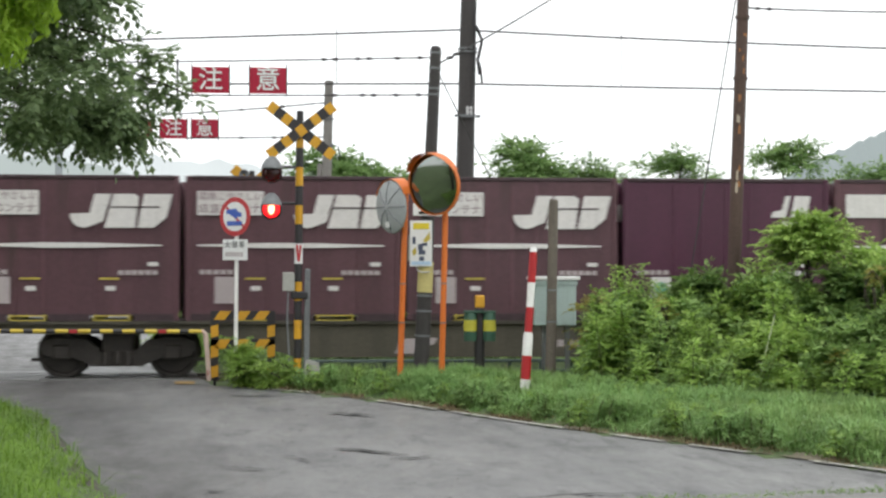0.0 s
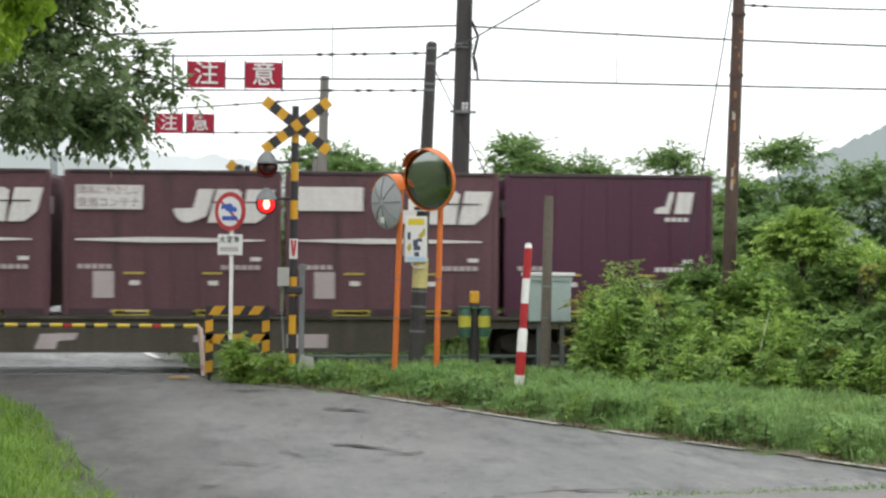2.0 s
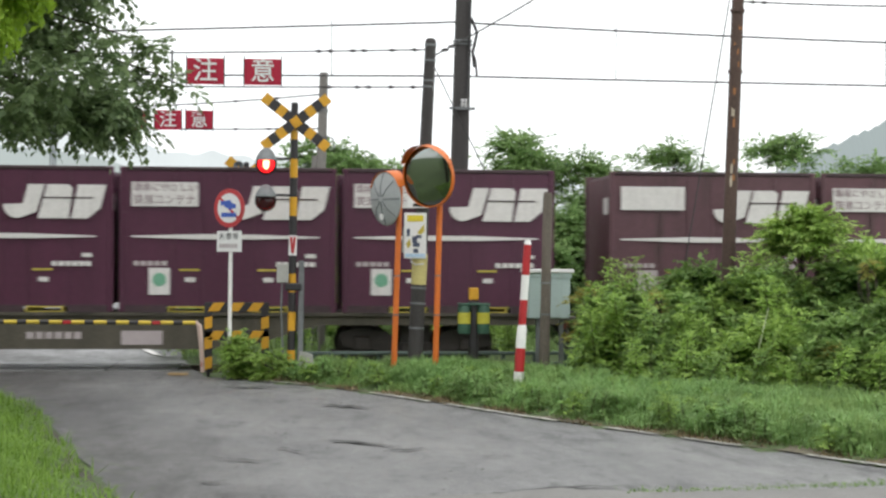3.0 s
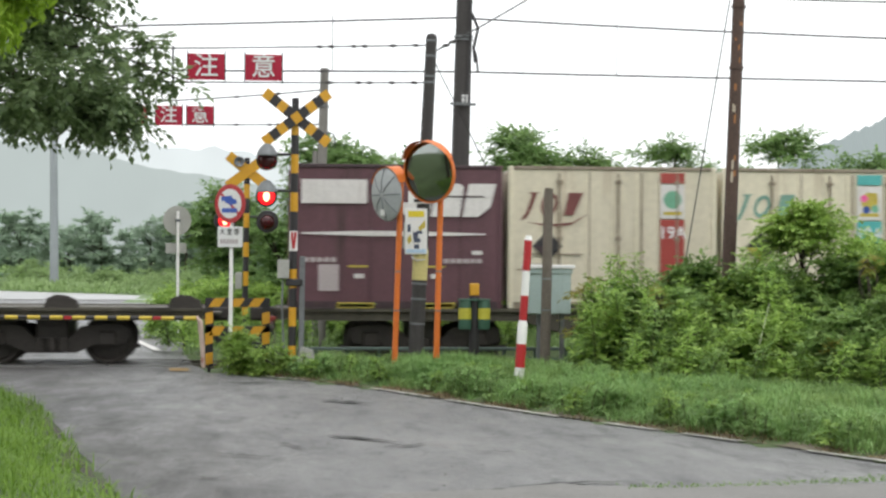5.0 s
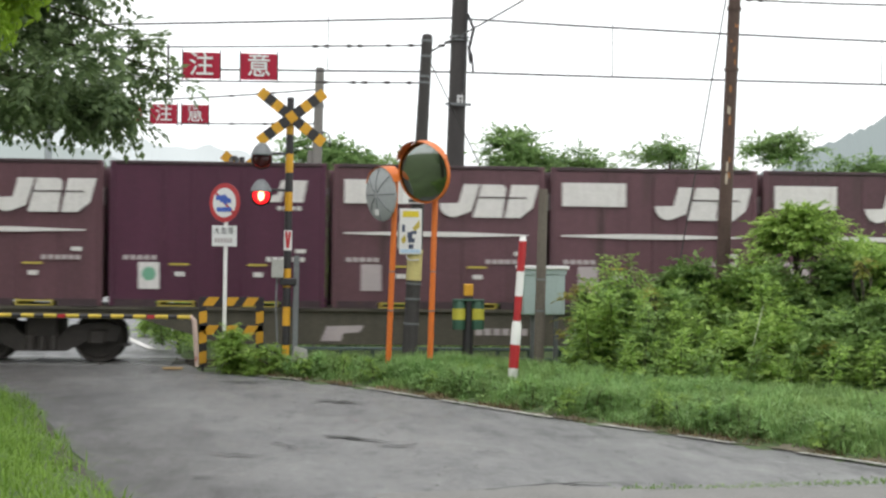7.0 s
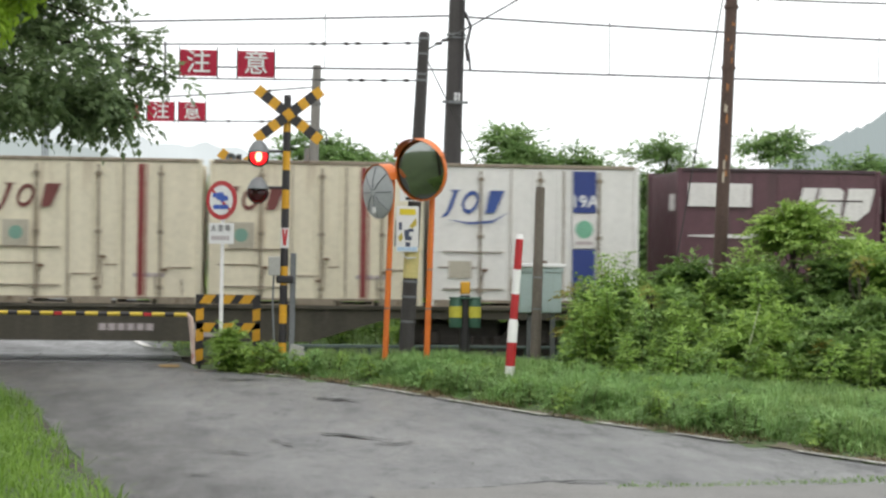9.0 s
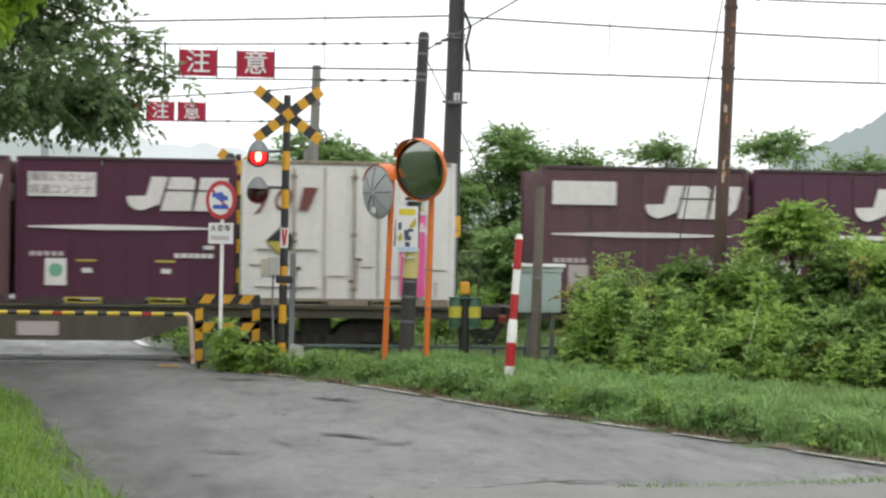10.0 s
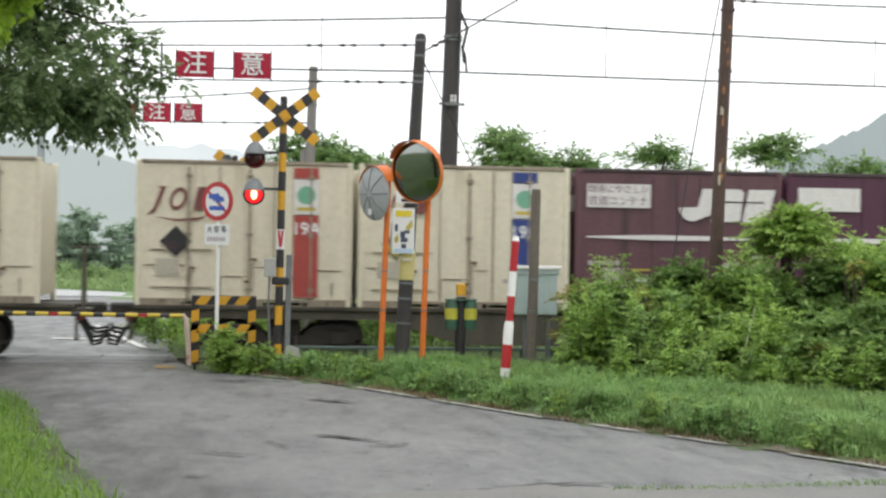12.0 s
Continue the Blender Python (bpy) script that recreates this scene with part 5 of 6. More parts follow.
broad_tree("shrub", (5.05, 27.9, 0.12), 1.4, 0.3, 14, 60, 0.25, LEAF_DRY, "shrub with yellowed leaves beside the cabinet", 142, "", "shrub", 0.02, 0.15)

for i, (x, y, z, h) in enumerate(((5.75, 25.9, 0.9, 0.5), (8.85, 25.7, 1.35, 0.5), (5.1, 26.3, 0.3, 0.9), (7.9, 24.2, 0.15, 0.5), (6.9, 24.4, 0.15, 0.4))):
    broad_tree("weed", (x, y, 0.12), z + h, 0.14, 8, 26, 0.15, LEAF_DRY, "yellowed weed stalk among the green shrubs", 150 + i, "yellowed weeds", "weed", 0.012, 0.75)
shoot_rng = random.Random(31)
for i in range(120):
    x = 4.75 + 5.9 * shoot_rng.random()
    back = shoot_rng.random()
    y = 24.5 + 2.9 * back
    if x < 5.4 and y < 25.6:
        y = 25.6 + shoot_rng.random()
    rise = min(1.0, (x - 4.5) / 0.7)
    top = (0.45 + 1.25 * back ** 0.7) * (0.62 + 0.38 * rise) + 0.22 * math.sin(x * 2.6 + 1.0) + 0.18 * shoot_rng.uniform(-1, 1) + (0.25 if x > 8.9 else 0)
    leafy_shoot(x, y, max(0.4, top), (shoot_rng.uniform(-0.2, 0.2), shoot_rng.uniform(-0.3, 0.05)), (LEAF_SHOOT, LEAF_BUSH, LEAF_SHOOT, LEAF_COOL)[i % 4], "upright leafy green weed shoot in the roadside thicket", 400 + i, "tall weeds", shoot_rng.uniform(0.24, 0.36))
for i in range(26):
    x = 4.9 + i * 0.21
    leafy_shoot(x, 24.15 + 0.3 * math.sin(i * 2.3) - 0.03 * i, (0.5, 0.7, 0.4, 0.6, 0.8)[i % 5], (shoot_rng.uniform(-0.2, 0.2), -0.15), (LEAF_BUSH, LEAF_SHOOT, LEAF_COOL)[i % 3], "low leafy weed at the foot of the shrubs", 540 + i, "low weeds", 0.24)
broad_tree("shrub", (8.45, 27.5, 0.12), 2.72, 1.05, 13, 420, 0.46, LEAF_BUSH, "slender shrub with spreading feathery leaves above the thicket", 185, "feathery shrubs", "shrub", 0.035, 0.78, 13, 0.30)
broad_tree("shrub", (9.55, 27.9, 0.12), 2.2, 1.0, 16, 600, 0.44, LEAF_SHOOT, "slender shrub with spreading feathery leaves above the thicket", 186, "feathery shrubs", "shrub", 0.035, 0.55, 13, 0.30)
for i in range(70):
    x = -2.2 + 7.4 * shoot_rng.random()
    leafy_shoot(x, 34.7 + 2.6 * shoot_rng.random(), shoot_rng.uniform(0.25, 0.7), (shoot_rng.uniform(-0.15, 0.15), -0.1), (LEAF_INNER, LEAF_BUSH, LEAF_SHOOT)[i % 3], "leafy weed growing beside the far rail", 700 + i, "weeds by the far rail", 0.26)
for i in range(130):
    y = 17.0 + 11.2 * shoot_rng.random()
    x = along(RIGHT_EDGE, y) + 0.2 + 2.4 * shoot_rng.random() ** 1.6
    if abs(x - 3.55) < 0.3 and 23.5 < y < 25.7:
        continue
    leafy_shoot(x, y, shoot_rng.uniform(0.14, 0.30), (shoot_rng.uniform(-0.08, 0.08), -0.05), (GRASS_BLUE, LEAF_BUSH, GRASS, GRASS_BLUE)[i % 4], "small broad-leaved weed in the verge grass", 850 + i, "verge weeds", shoot_rng.uniform(0.12, 0.20))
stalk = thing("dead_stalk", "pale bare stalk leaning out of the shrubs", "stalk", pose(6.72, 24.35, 0.1))
part("stem", Shape().tube([(0, 0, 0), (0.10, 0.0, 0.55), (0.26, 0.02, 1.18)], [0.014, 0.011, 0.006], 7), mat("bleached_stalk", (0.42, 0.46, 0.30), 0.8), stalk, smooth=True)

# trees on the near side of the lane, which the mirror shows
for i, (x, y, h, w) in enumerate(((-9.5, 12, 11.0, 3.6), (-8.0, 4, 12.0, 3.8), (-6.5, -5, 11.0, 3.8), (-13, 18, 11.0, 3.6), (4, -16, 10.0, 4.0), (-1.5, -12, 11.0, 4.0), (-14, 9, 14.0, 4.2), (10, -12, 10.0, 4.0))):
    broad_tree("tree", (x, y, 0.1), h, w, 50, 1300, 0.9, LEAF_TREE, "dark tree beside the lane near the viewer", 160 + i, "lane-side trees", "tree", 0.2, 0.15)

# trees behind the track
for i, (x, y, h, w, n) in enumerate((
        (1.4, 42, 4.75, 1.6, 9000), (2.9, 43, 4.6, 1.5, 8000), (6.3, 44, 5.35, 1.7, 9500), (8.1, 43.5, 4.7, 1.7, 9500), (10.1, 44, 5.05, 1.8, 10000), (12.3, 45, 4.4, 1.6, 8000),
        (13.7, 46, 5.6, 1.5, 7000), (16.1, 46.5, 4.9, 1.8, 7500), (18.6, 47, 4.6, 1.9, 7000), (-1.0, 43, 3.7, 1.1, 6500), (4.5, 42.5, 3.6, 1.5, 7500), (0.4, 40.5, 3.0, 1.1, 5000), (7.2, 40, 3.4, 1.6, 7500), (9.6, 40, 3.3, 1.6, 7500), (5.4, 39.0, 2.6, 1.4, 6000), (11.6, 40.5, 3.2, 1.6, 7000))):
    broad_tree("tree", (x, y, -0.05), h, w, 40, int(n / 4.2), 0.56, LEAF_BACK, "leafy green tree in the thicket behind the track", 200 + i, "thicket behind the track", "tree", 0.10, 0.12, 11, 0.31)
for i, (x, y, h, w, n) in enumerate(((-0.6, 39.5, 1.7, 1.0, 6000), (0.5, 39.0, 1.6, 0.9, 6000), (1.6, 38.6, 1.75, 1.0, 7000), (2.6, 38.8, 1.7, 1.0, 7000), (-2.0, 42, 1.4, 1.0, 5000), (3.4, 38.2, 1.3, 0.9, 5000), (4.6, 38.0, 1.2, 0.9, 4000), (-1.2, 40.5, 1.5, 1.0, 5000))):
    broad_tree("shrub", (x, y, -0.05), h, w, 26, n // 8, 0.35, LEAF_SHOOT, "light green weed thicket beyond the rails", 240 + i, "weeds beyond the rails", "shrub", 0.02, 0.08)


for i, (x, y, h, w) in enumerate(((-8.5, 66, 1.2, 1.8), (-5.2, 60, 1.0, 1.5), (-2.6, 52, 1.3, 1.4), (-1.6, 47, 1.2, 1.2), (-3.0, 82, 1.6, 2.2), (-0.8, 58, 1.5, 1.6), (0.6, 50, 1.6, 1.5), (-9.0, 100, 1.6, 3.0), (-6.0, 108, 1.5, 3.2), (-13.5, 112, 1.6, 3.4), (-18, 116, 1.7, 3.4), (-2.0, 104, 1.7, 3.2), (1.8, 96, 1.8, 3.0), (-5.0, 92, 1.2, 2.6), (-23, 118, 1.7, 3.4))):
    broad_tree("shrub", (x if right_of_road(x, y) > 0.5 else along(RIGHT_EDGE, y) + 1.2, y, -0.05), h, w, 24, 420, 0.42, GRASS_FIELD, "pale green weed mound in the meadow", 260 + i, "meadow weeds", "shrub", 0.02, 0.08)


def grass(name, spots, hmin, hmax, width, material, label, lean=0.4):
    b = np.array(spots)
    h = rngp.uniform(hmin, hmax, len(b)) * np.array([0.95 + 0.9 * noise.noise((float(p[0]) * 1.6, float(p[1]) * 1.6, 6.0)) for p in b])
    tagged(new(name, blades_mesh(name, b, h, rngp.uniform(0.6, 1.3, len(b)) * width, material, rngp, lean)), label, "grass", kind="stuff")


def scatter(count, x0, x1, y0, y1, keep):
    out = []
    while len(out) < count:
        x, y = float(rngp.uniform(x0, x1)), float(rngp.uniform(y0, y1))
        if keep(x, y):
            out.append((x, y, ground_height(x, y) - 0.01))
    return out


def verge_keep(x, y):
    r = right_of_road(x, y)
    return 0.17 + 0.16 * noise.noise((x * 1.1, y * 1.1, 5)) + 0.12 * noise.noise((x * 4.0, y * 4.0, 2)) < r < 5.0 and y < 29.6 and not (3.2 < x < 3.75 and 23.7 < y < 25.62 and rngp.uniform() < 0.8) and rngp.uniform() < (1.0 if r < 3.6 else 0.4)


grass("verge_grass", scatter(95000, -1.5, 12, 15.5, 29.6, verge_keep), 0.05, 0.21, 0.014, GRASS, "green grass along the lane's edge", 0.8)
grass("verge_grass", scatter(13000, 1.2, 6.5, 22, 27.2, lambda x, y: 0.5 < right_of_road(x, y) < 2.6 and not (3.1 < x < 3.85 and 23.0 < y < 25.7) and noise.noise((x * 0.9, y * 0.9, 3)) > -0.05), 0.14, 0.32, 0.015, GRASS_BLUE, "taller blue-green grass tufts on the verge", 1.2)
grass("verge_weeds", scatter(15000, -0.8, 11, 16, 28.5, lambda x, y: 0.12 < right_of_road(x, y) < 3.4 and not (3.1 < x < 3.85 and 23.0 < y < 25.7) and noise.noise((x * 1.3, y * 1.3, 12)) + 0.6 * noise.noise((x * 3.1, y * 3.1, 4)) > 0.12), 0.10, 0.28, 0.016, GRASS_BLUE, "clumps of broad-bladed weeds in the verge", 1.3)
grass("bank_grass", scatter(30000, -6.5, -0.4, 9.5, 24.5, lambda x, y: left_of_road(x, y) > -0.04 + 0.2 * noise.noise((x, y * 1.5, 9)) and rngp.uniform() < 0.55 + left_of_road(x, y)), 0.06, 0.22, 0.013, GRASS_BRIGHT, "bright green grass on the bank by the lane", 1.5)
grass("meadow_grass", scatter(12000, -6, 16, 34.2, 46, lambda x, y: right_of_road(x, y) > 0.1), 0.12, 0.4, 0.03, GRASS_FIELD, "light green weeds beyond the rails")
grass("meadow_grass", scatter(26000, -30, 6, 46, 110, lambda x, y: right_of_road(x, y) > 0.3 or left_of_road(x, y) > 0.3), 0.12, 0.36, 0.09, GRASS_FIELD, "light green meadow beyond the crossing", 1.2)

grass("meadow_weeds", scatter(32000, -36, 9, 62, 124, lambda x, y: right_of_road(x, y) > 1.0 and y > 96 or right_of_road(x, y) > 3.0), 0.2, 0.6, 0.08, GRASS_FIELD, "pale green weeds across the far meadow", 1.8)

grass("seam_grass", [(x, 14.42 + (x - 2.9) * 0.215 + float(rngp.normal(0, 0.10)), 0.0) for x in rngp.uniform(2.9, 6.2, 900)], 0.008, 0.035, 0.012, GRASS, "short grass growing in the seam of the lane", 0.9)
grass("dry_grass", scatter(10000, -1.0, 8, 15.5, 29, lambda x, y: -0.03 < right_of_road(x, y) < 0.32), 0.03, 0.11, 0.015, mat("dry_brown_blades", (0.20, 0.15, 0.08), 0.9, vary=0.4, island=True), "brown withered grass along the lane's edge", 1.0)


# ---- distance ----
# Far haze is painted as emission colour; the ridges glow instead of being lit.
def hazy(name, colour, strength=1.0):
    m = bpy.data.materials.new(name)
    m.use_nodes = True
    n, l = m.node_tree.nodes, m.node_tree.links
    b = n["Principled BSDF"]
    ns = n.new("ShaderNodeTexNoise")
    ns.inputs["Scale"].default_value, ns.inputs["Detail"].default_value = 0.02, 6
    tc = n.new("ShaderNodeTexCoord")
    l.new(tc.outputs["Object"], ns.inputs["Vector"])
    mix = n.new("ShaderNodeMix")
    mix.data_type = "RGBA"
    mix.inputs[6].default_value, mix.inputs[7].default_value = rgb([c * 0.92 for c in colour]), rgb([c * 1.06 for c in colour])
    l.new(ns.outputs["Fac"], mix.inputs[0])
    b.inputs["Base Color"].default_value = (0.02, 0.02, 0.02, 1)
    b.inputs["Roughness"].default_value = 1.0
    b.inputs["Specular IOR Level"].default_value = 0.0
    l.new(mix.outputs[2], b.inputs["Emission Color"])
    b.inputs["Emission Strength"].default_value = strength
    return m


def ridge(name, y, pts, rough, colour, label, seed, spiky=0.0):
    """A far ridge as a thick mass: a wavering crest over its foot."""
    xs = np.linspace(pts[0][0], pts[-1][0], 260)
    zs = np.interp(xs, [p[0] for p in pts], [p[1] for p in pts])
    rng = np.random.default_rng(seed)
    zs = zs + np.array([rough * noise.noise((float(x) * 0.012, seed, 0)) + rough * 0.4 * noise.noise((float(x) * 0.05, seed, 3)) for x in xs])
    if spiky:
        zs = zs + spiky * rng.uniform(0, 1, len(xs)) * (np.arange(len(xs)) % 2)
    s = Shape()
    n = len(xs)
    v = [(float(x), y, -2.0) for x in xs] + [(float(x), y + 40, float(z)) for x, z in zip(xs, zs)] + [(float(x), y + 400, -2.0) for x in xs]
    s.add(v, [(i, i + 1, n + i + 1, n + i) for i in range(n - 1)] + [(n + i, n + i + 1, 2 * n + i + 1, 2 * n + i) for i in range(n - 1)])
    solid(name, s, hazy(name + "_painted_haze", colour), label, "hills", kind="structure")


ridge("backdrop", 2200, [(-1400, 160), (-480, 150), (-300, 165), (-120, 140), (100, 118), (330, 108), (900, 110)], 14, (0.62, 0.67, 0.675), "pale far hills, mist painted in as a glow", 1)
ridge("backdrop", 1300, [(-900, 120), (-330, 105), (-190, 88), (-60, 62), (40, 48), (200, 30), (500, 34)], 8, (0.385, 0.435, 0.425), "blue-grey hills, mist painted in as a glow", 2)
ridge("backdrop", 700, [(110, 2), (180, 22), (214, 40), (236, 51), (300, 76), (420, 120), (700, 150)], 4, (0.30, 0.35, 0.35), "wooded hillside with a ragged crest, mist painted in as a glow", 3, 3.0)
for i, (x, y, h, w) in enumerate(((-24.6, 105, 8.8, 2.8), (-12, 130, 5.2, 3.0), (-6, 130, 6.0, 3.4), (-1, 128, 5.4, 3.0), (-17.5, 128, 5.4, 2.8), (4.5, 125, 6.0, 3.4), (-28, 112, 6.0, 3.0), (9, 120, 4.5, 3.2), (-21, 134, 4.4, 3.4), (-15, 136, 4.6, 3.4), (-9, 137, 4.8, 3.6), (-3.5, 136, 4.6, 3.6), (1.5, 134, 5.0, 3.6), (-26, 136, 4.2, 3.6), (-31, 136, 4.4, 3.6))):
    broad_tree("tree", (x, y, -0.05), h, w, 60, 900, 0.6, LEAF_FAR, "grey-green tree at the far edge of the meadow, haze painted into its leaves", 300 + i, "far meadow trees", "tree", 0.15, 0.1, 10, 0.6)


# ---- the goods train ----
SPEED = 17.25
FACE_Y = 30.9
LENGTH, WIDE, HIGH = 3.715, 2.45, 2.5
PITCH = 3.82


def container_shell(edge, body, parent):
    """Ribbed steel box: panels, corner posts, rails, door bars, fork pockets."""
    part("body", Shape().box(0.06, LENGTH - 0.06, 0.03, WIDE - 0.03, 0.12, HIGH - 0.05), body, parent)
    for x0, x1 in ((0, 0.09), (LENGTH - 0.09, LENGTH)):
        for y0, y1 in ((0, 0.09), (WIDE - 0.09, WIDE)):
            part("corner_post", Shape().box(x0, x1, y0, y1, 0, HIGH, 0.012), body, parent)
    for x in (0.90, 1.38, 1.82, 2.25, 2.95):
        part("rib", Shape().box(x, x + 0.055, 0.012, 0.0295, 0.15, HIGH - 0.12, 0.006), body, parent)
    for x in (0.033, LENGTH - 0.058):
        zig = []
        for k in range(10):
            y = 0.14 + k * 0.235
            zig += [(y, 0.0), (y + 0.06, 0.0), (y + 0.09, 0.022), (y + 0.19, 0.022)]
        sg = 1 if x < 1 else -1
        off = x + 0.025 if x < 1 else x
        v = [(off - sg * d, y, z) for z in (0.14, HIGH - 0.1) for y, d in zig if y < WIDE - 0.1]
        n = len(v) // 2
        part("end_wall", Shape().add(v, [(q, q + 1, n + q + 1, n + q) for q in range(n - 1)]), body, parent)
    for y in (0.004, WIDE - 0.07):
        part("top_rail", Shape().box(0.091, LENGTH - 0.091, y, y + 0.066, HIGH - 0.06, HIGH + 0.004, 0.01), edge, parent)
    part("bottom_rail", Shape().plate([(0.091, 0.0), (0.80, 0.0), (0.80, 0.09), (1.50, 0.09), (1.50, 0.0), (2.20, 0.0), (2.20, 0.09), (2.95, 0.09), (2.95, 0.0), (LENGTH - 0.091, 0.0), (LENGTH - 0.091, 0.12), (0.091, 0.12)], 0.006, 0.09), edge, parent)
    for x in (0.86, 2.28):
        lip = Shape().box(x, x + 0.58, -0.004, 0.02, 0.078, 0.10)
        lip.box(x, x + 0.58, 0.0, 0.02, 0.002, 0.02)
        for e in (x - 0.02, x + 0.57):
            lip.box(e, e + 0.03, -0.002, WIDE - 0.1, 0.002, 0.11)
        part("fork_pocket", lip, MARK_YELLOW if edge is MAROON_EDGE else edge, parent, "yellow-lipped fork pocket" if edge is MAROON_EDGE else "")


def mark(parent, poly, material, name="marking", lift=0.0):
    part(name, Shape().plate(poly, 0.0075 - lift, 0.0115 - lift), material, parent)


def rect(x0, x1, z0, z1):
    return [(x0, z0), (x1, z0), (x1, z1), (x0, z1)]


def maroon_box(name, fresh, logo, panel, seed):
    """A maroon container: broad white logo shapes, tapering stripe, label panel."""
    c = thing(name, ("fresh" if fresh else "faded") + " maroon railway container with " + ("white logo and tapering stripe" if logo else "small white logo"), "container", group="maroon containers")
    container_shell(MAROON_EDGE, MAROON if fresh else PURPLE, c)
    z = 1.30
    if logo:
        mark(c, [(0.20, z - 0.012), (1.4, z - 0.046), (2.3, z - 0.042), (3.42, z - 0.014), (3.42, z + 0.008), (2.3, z + 0.042), (1.4, z + 0.046), (0.20, z + 0.012)], MARK_WHITE, "stripe", 0.022)
        k = 1.58
        # three plain slanting logo blocks
        hook = [(1.86 + 0.23 * (1 - math.cos(a)), k + 0.26 - 0.24 * math.sin(a)) for a in [math.pi * 0.62 * q / 8 for q in range(9)]]
        mark(c, hook + [(2.42, k + 0.13), (2.56, k + 0.60), (2.28, k + 0.60), (2.19, k + 0.27)], MARK_WHITE, "logo_block", 0.022)
        mark(c, [(2.44, k + 0.02), (2.60, k + 0.60), (2.96, k + 0.60), (3.03, k + 0.54), (2.96, k + 0.02)], MARK_WHITE, "logo_block", 0.022)
        mark(c, [(3.0, k + 0.02), (3.12, k + 0.60), (3.60, k + 0.60), (3.50, k + 0.20), (3.28, k + 0.02)], MARK_WHITE, "logo_block", 0.022)
        mark(c, [(2.5, k + 0.36), (3.38, k + 0.36), (3.38, k + 0.385), (2.5, k + 0.385)], MAROON_EDGE, "logo_gap", 0.030)
        if panel is not None:
            mark(c, rect(0.20, 1.34, 1.82, 2.235), MARK_WHITE, "label_panel", 0.022)
        if panel:
            lettering("\u74b0\u5883\u306b\u3084\u3055\u3057\u3044", 0.158, PANEL_INK, c, pose(0.77, -0.017, 2.135), 0.002, 0.0)
            lettering("\u9244\u9053\u30b3\u30f3\u30c6\u30ca", 0.178, PANEL_INK, c, pose(0.76, -0.017, 1.925), 0.002, 0.0)
    else:
        mark(c, [(2.66, 1.82), (2.70, 1.92), (2.86, 1.95), (2.93, 2.20), (3.02, 2.20), (2.93, 1.82)], MARK_WHITE, "logo_block")
        mark(c, [(3.02, 1.82), (3.09, 2.20), (3.38, 2.20), (3.31, 1.82)], MARK_WHITE, "logo_block")
        for i in range(4):
            mark(c, rect(2.86 + i * 0.11, 2.94 + i * 0.11, 1.68, 1.75), MARK_WHITE, "writing_bar")
    # number bars, document panel, small plates
    for i in range(5):
        mark(c, rect(0.24 + i * 0.12, 0.33 + i * 0.12, 0.80, 0.88), MARK_GREY, "writing_bar")
    mark(c, rect(0.50, 0.86, 0.30, 0.76), MARK_WHITE if fresh else MARK_GREY, "document_panel")
    mark(c, circle(0.68, 0.56, 0.12, 14), MARK_GREEN if fresh else MARK_GREY, "panel_disc", 0.004)
    for x in (1.02, 2.36):
        mark(c, rect(x, x + 0.34, 0.71, 0.745), MARK_YELLOW, "yellow_bar", 0.022 if x > 2.2 else 0.0)
        mark(c, rect(x + 0.10, x + 0.27, 0.52, 0.60), MARK_WHITE, "small_plate")
    for i in range(6):
        mark(c, rect(2.68 + i * 0.115, 2.77 + i * 0.115, 0.79, 0.87), MARK_WHITE if fresh else MARK_GREY, "number_bar", 0.022)
    mark(c, rect(3.18, 3.36, 0.94, 1.01), MARK_WHITE, "small_plate")
    part("end_label", Shape().box(0.028, 0.034, 0.35, 0.75, 1.75, 2.05), MARK_WHITE, c)
    part("end_label", Shape().box(LENGTH - 0.034, LENGTH - 0.028, 0.35, 0.7, 1.75, 2.05), MARK_WHITE, c)
    return c


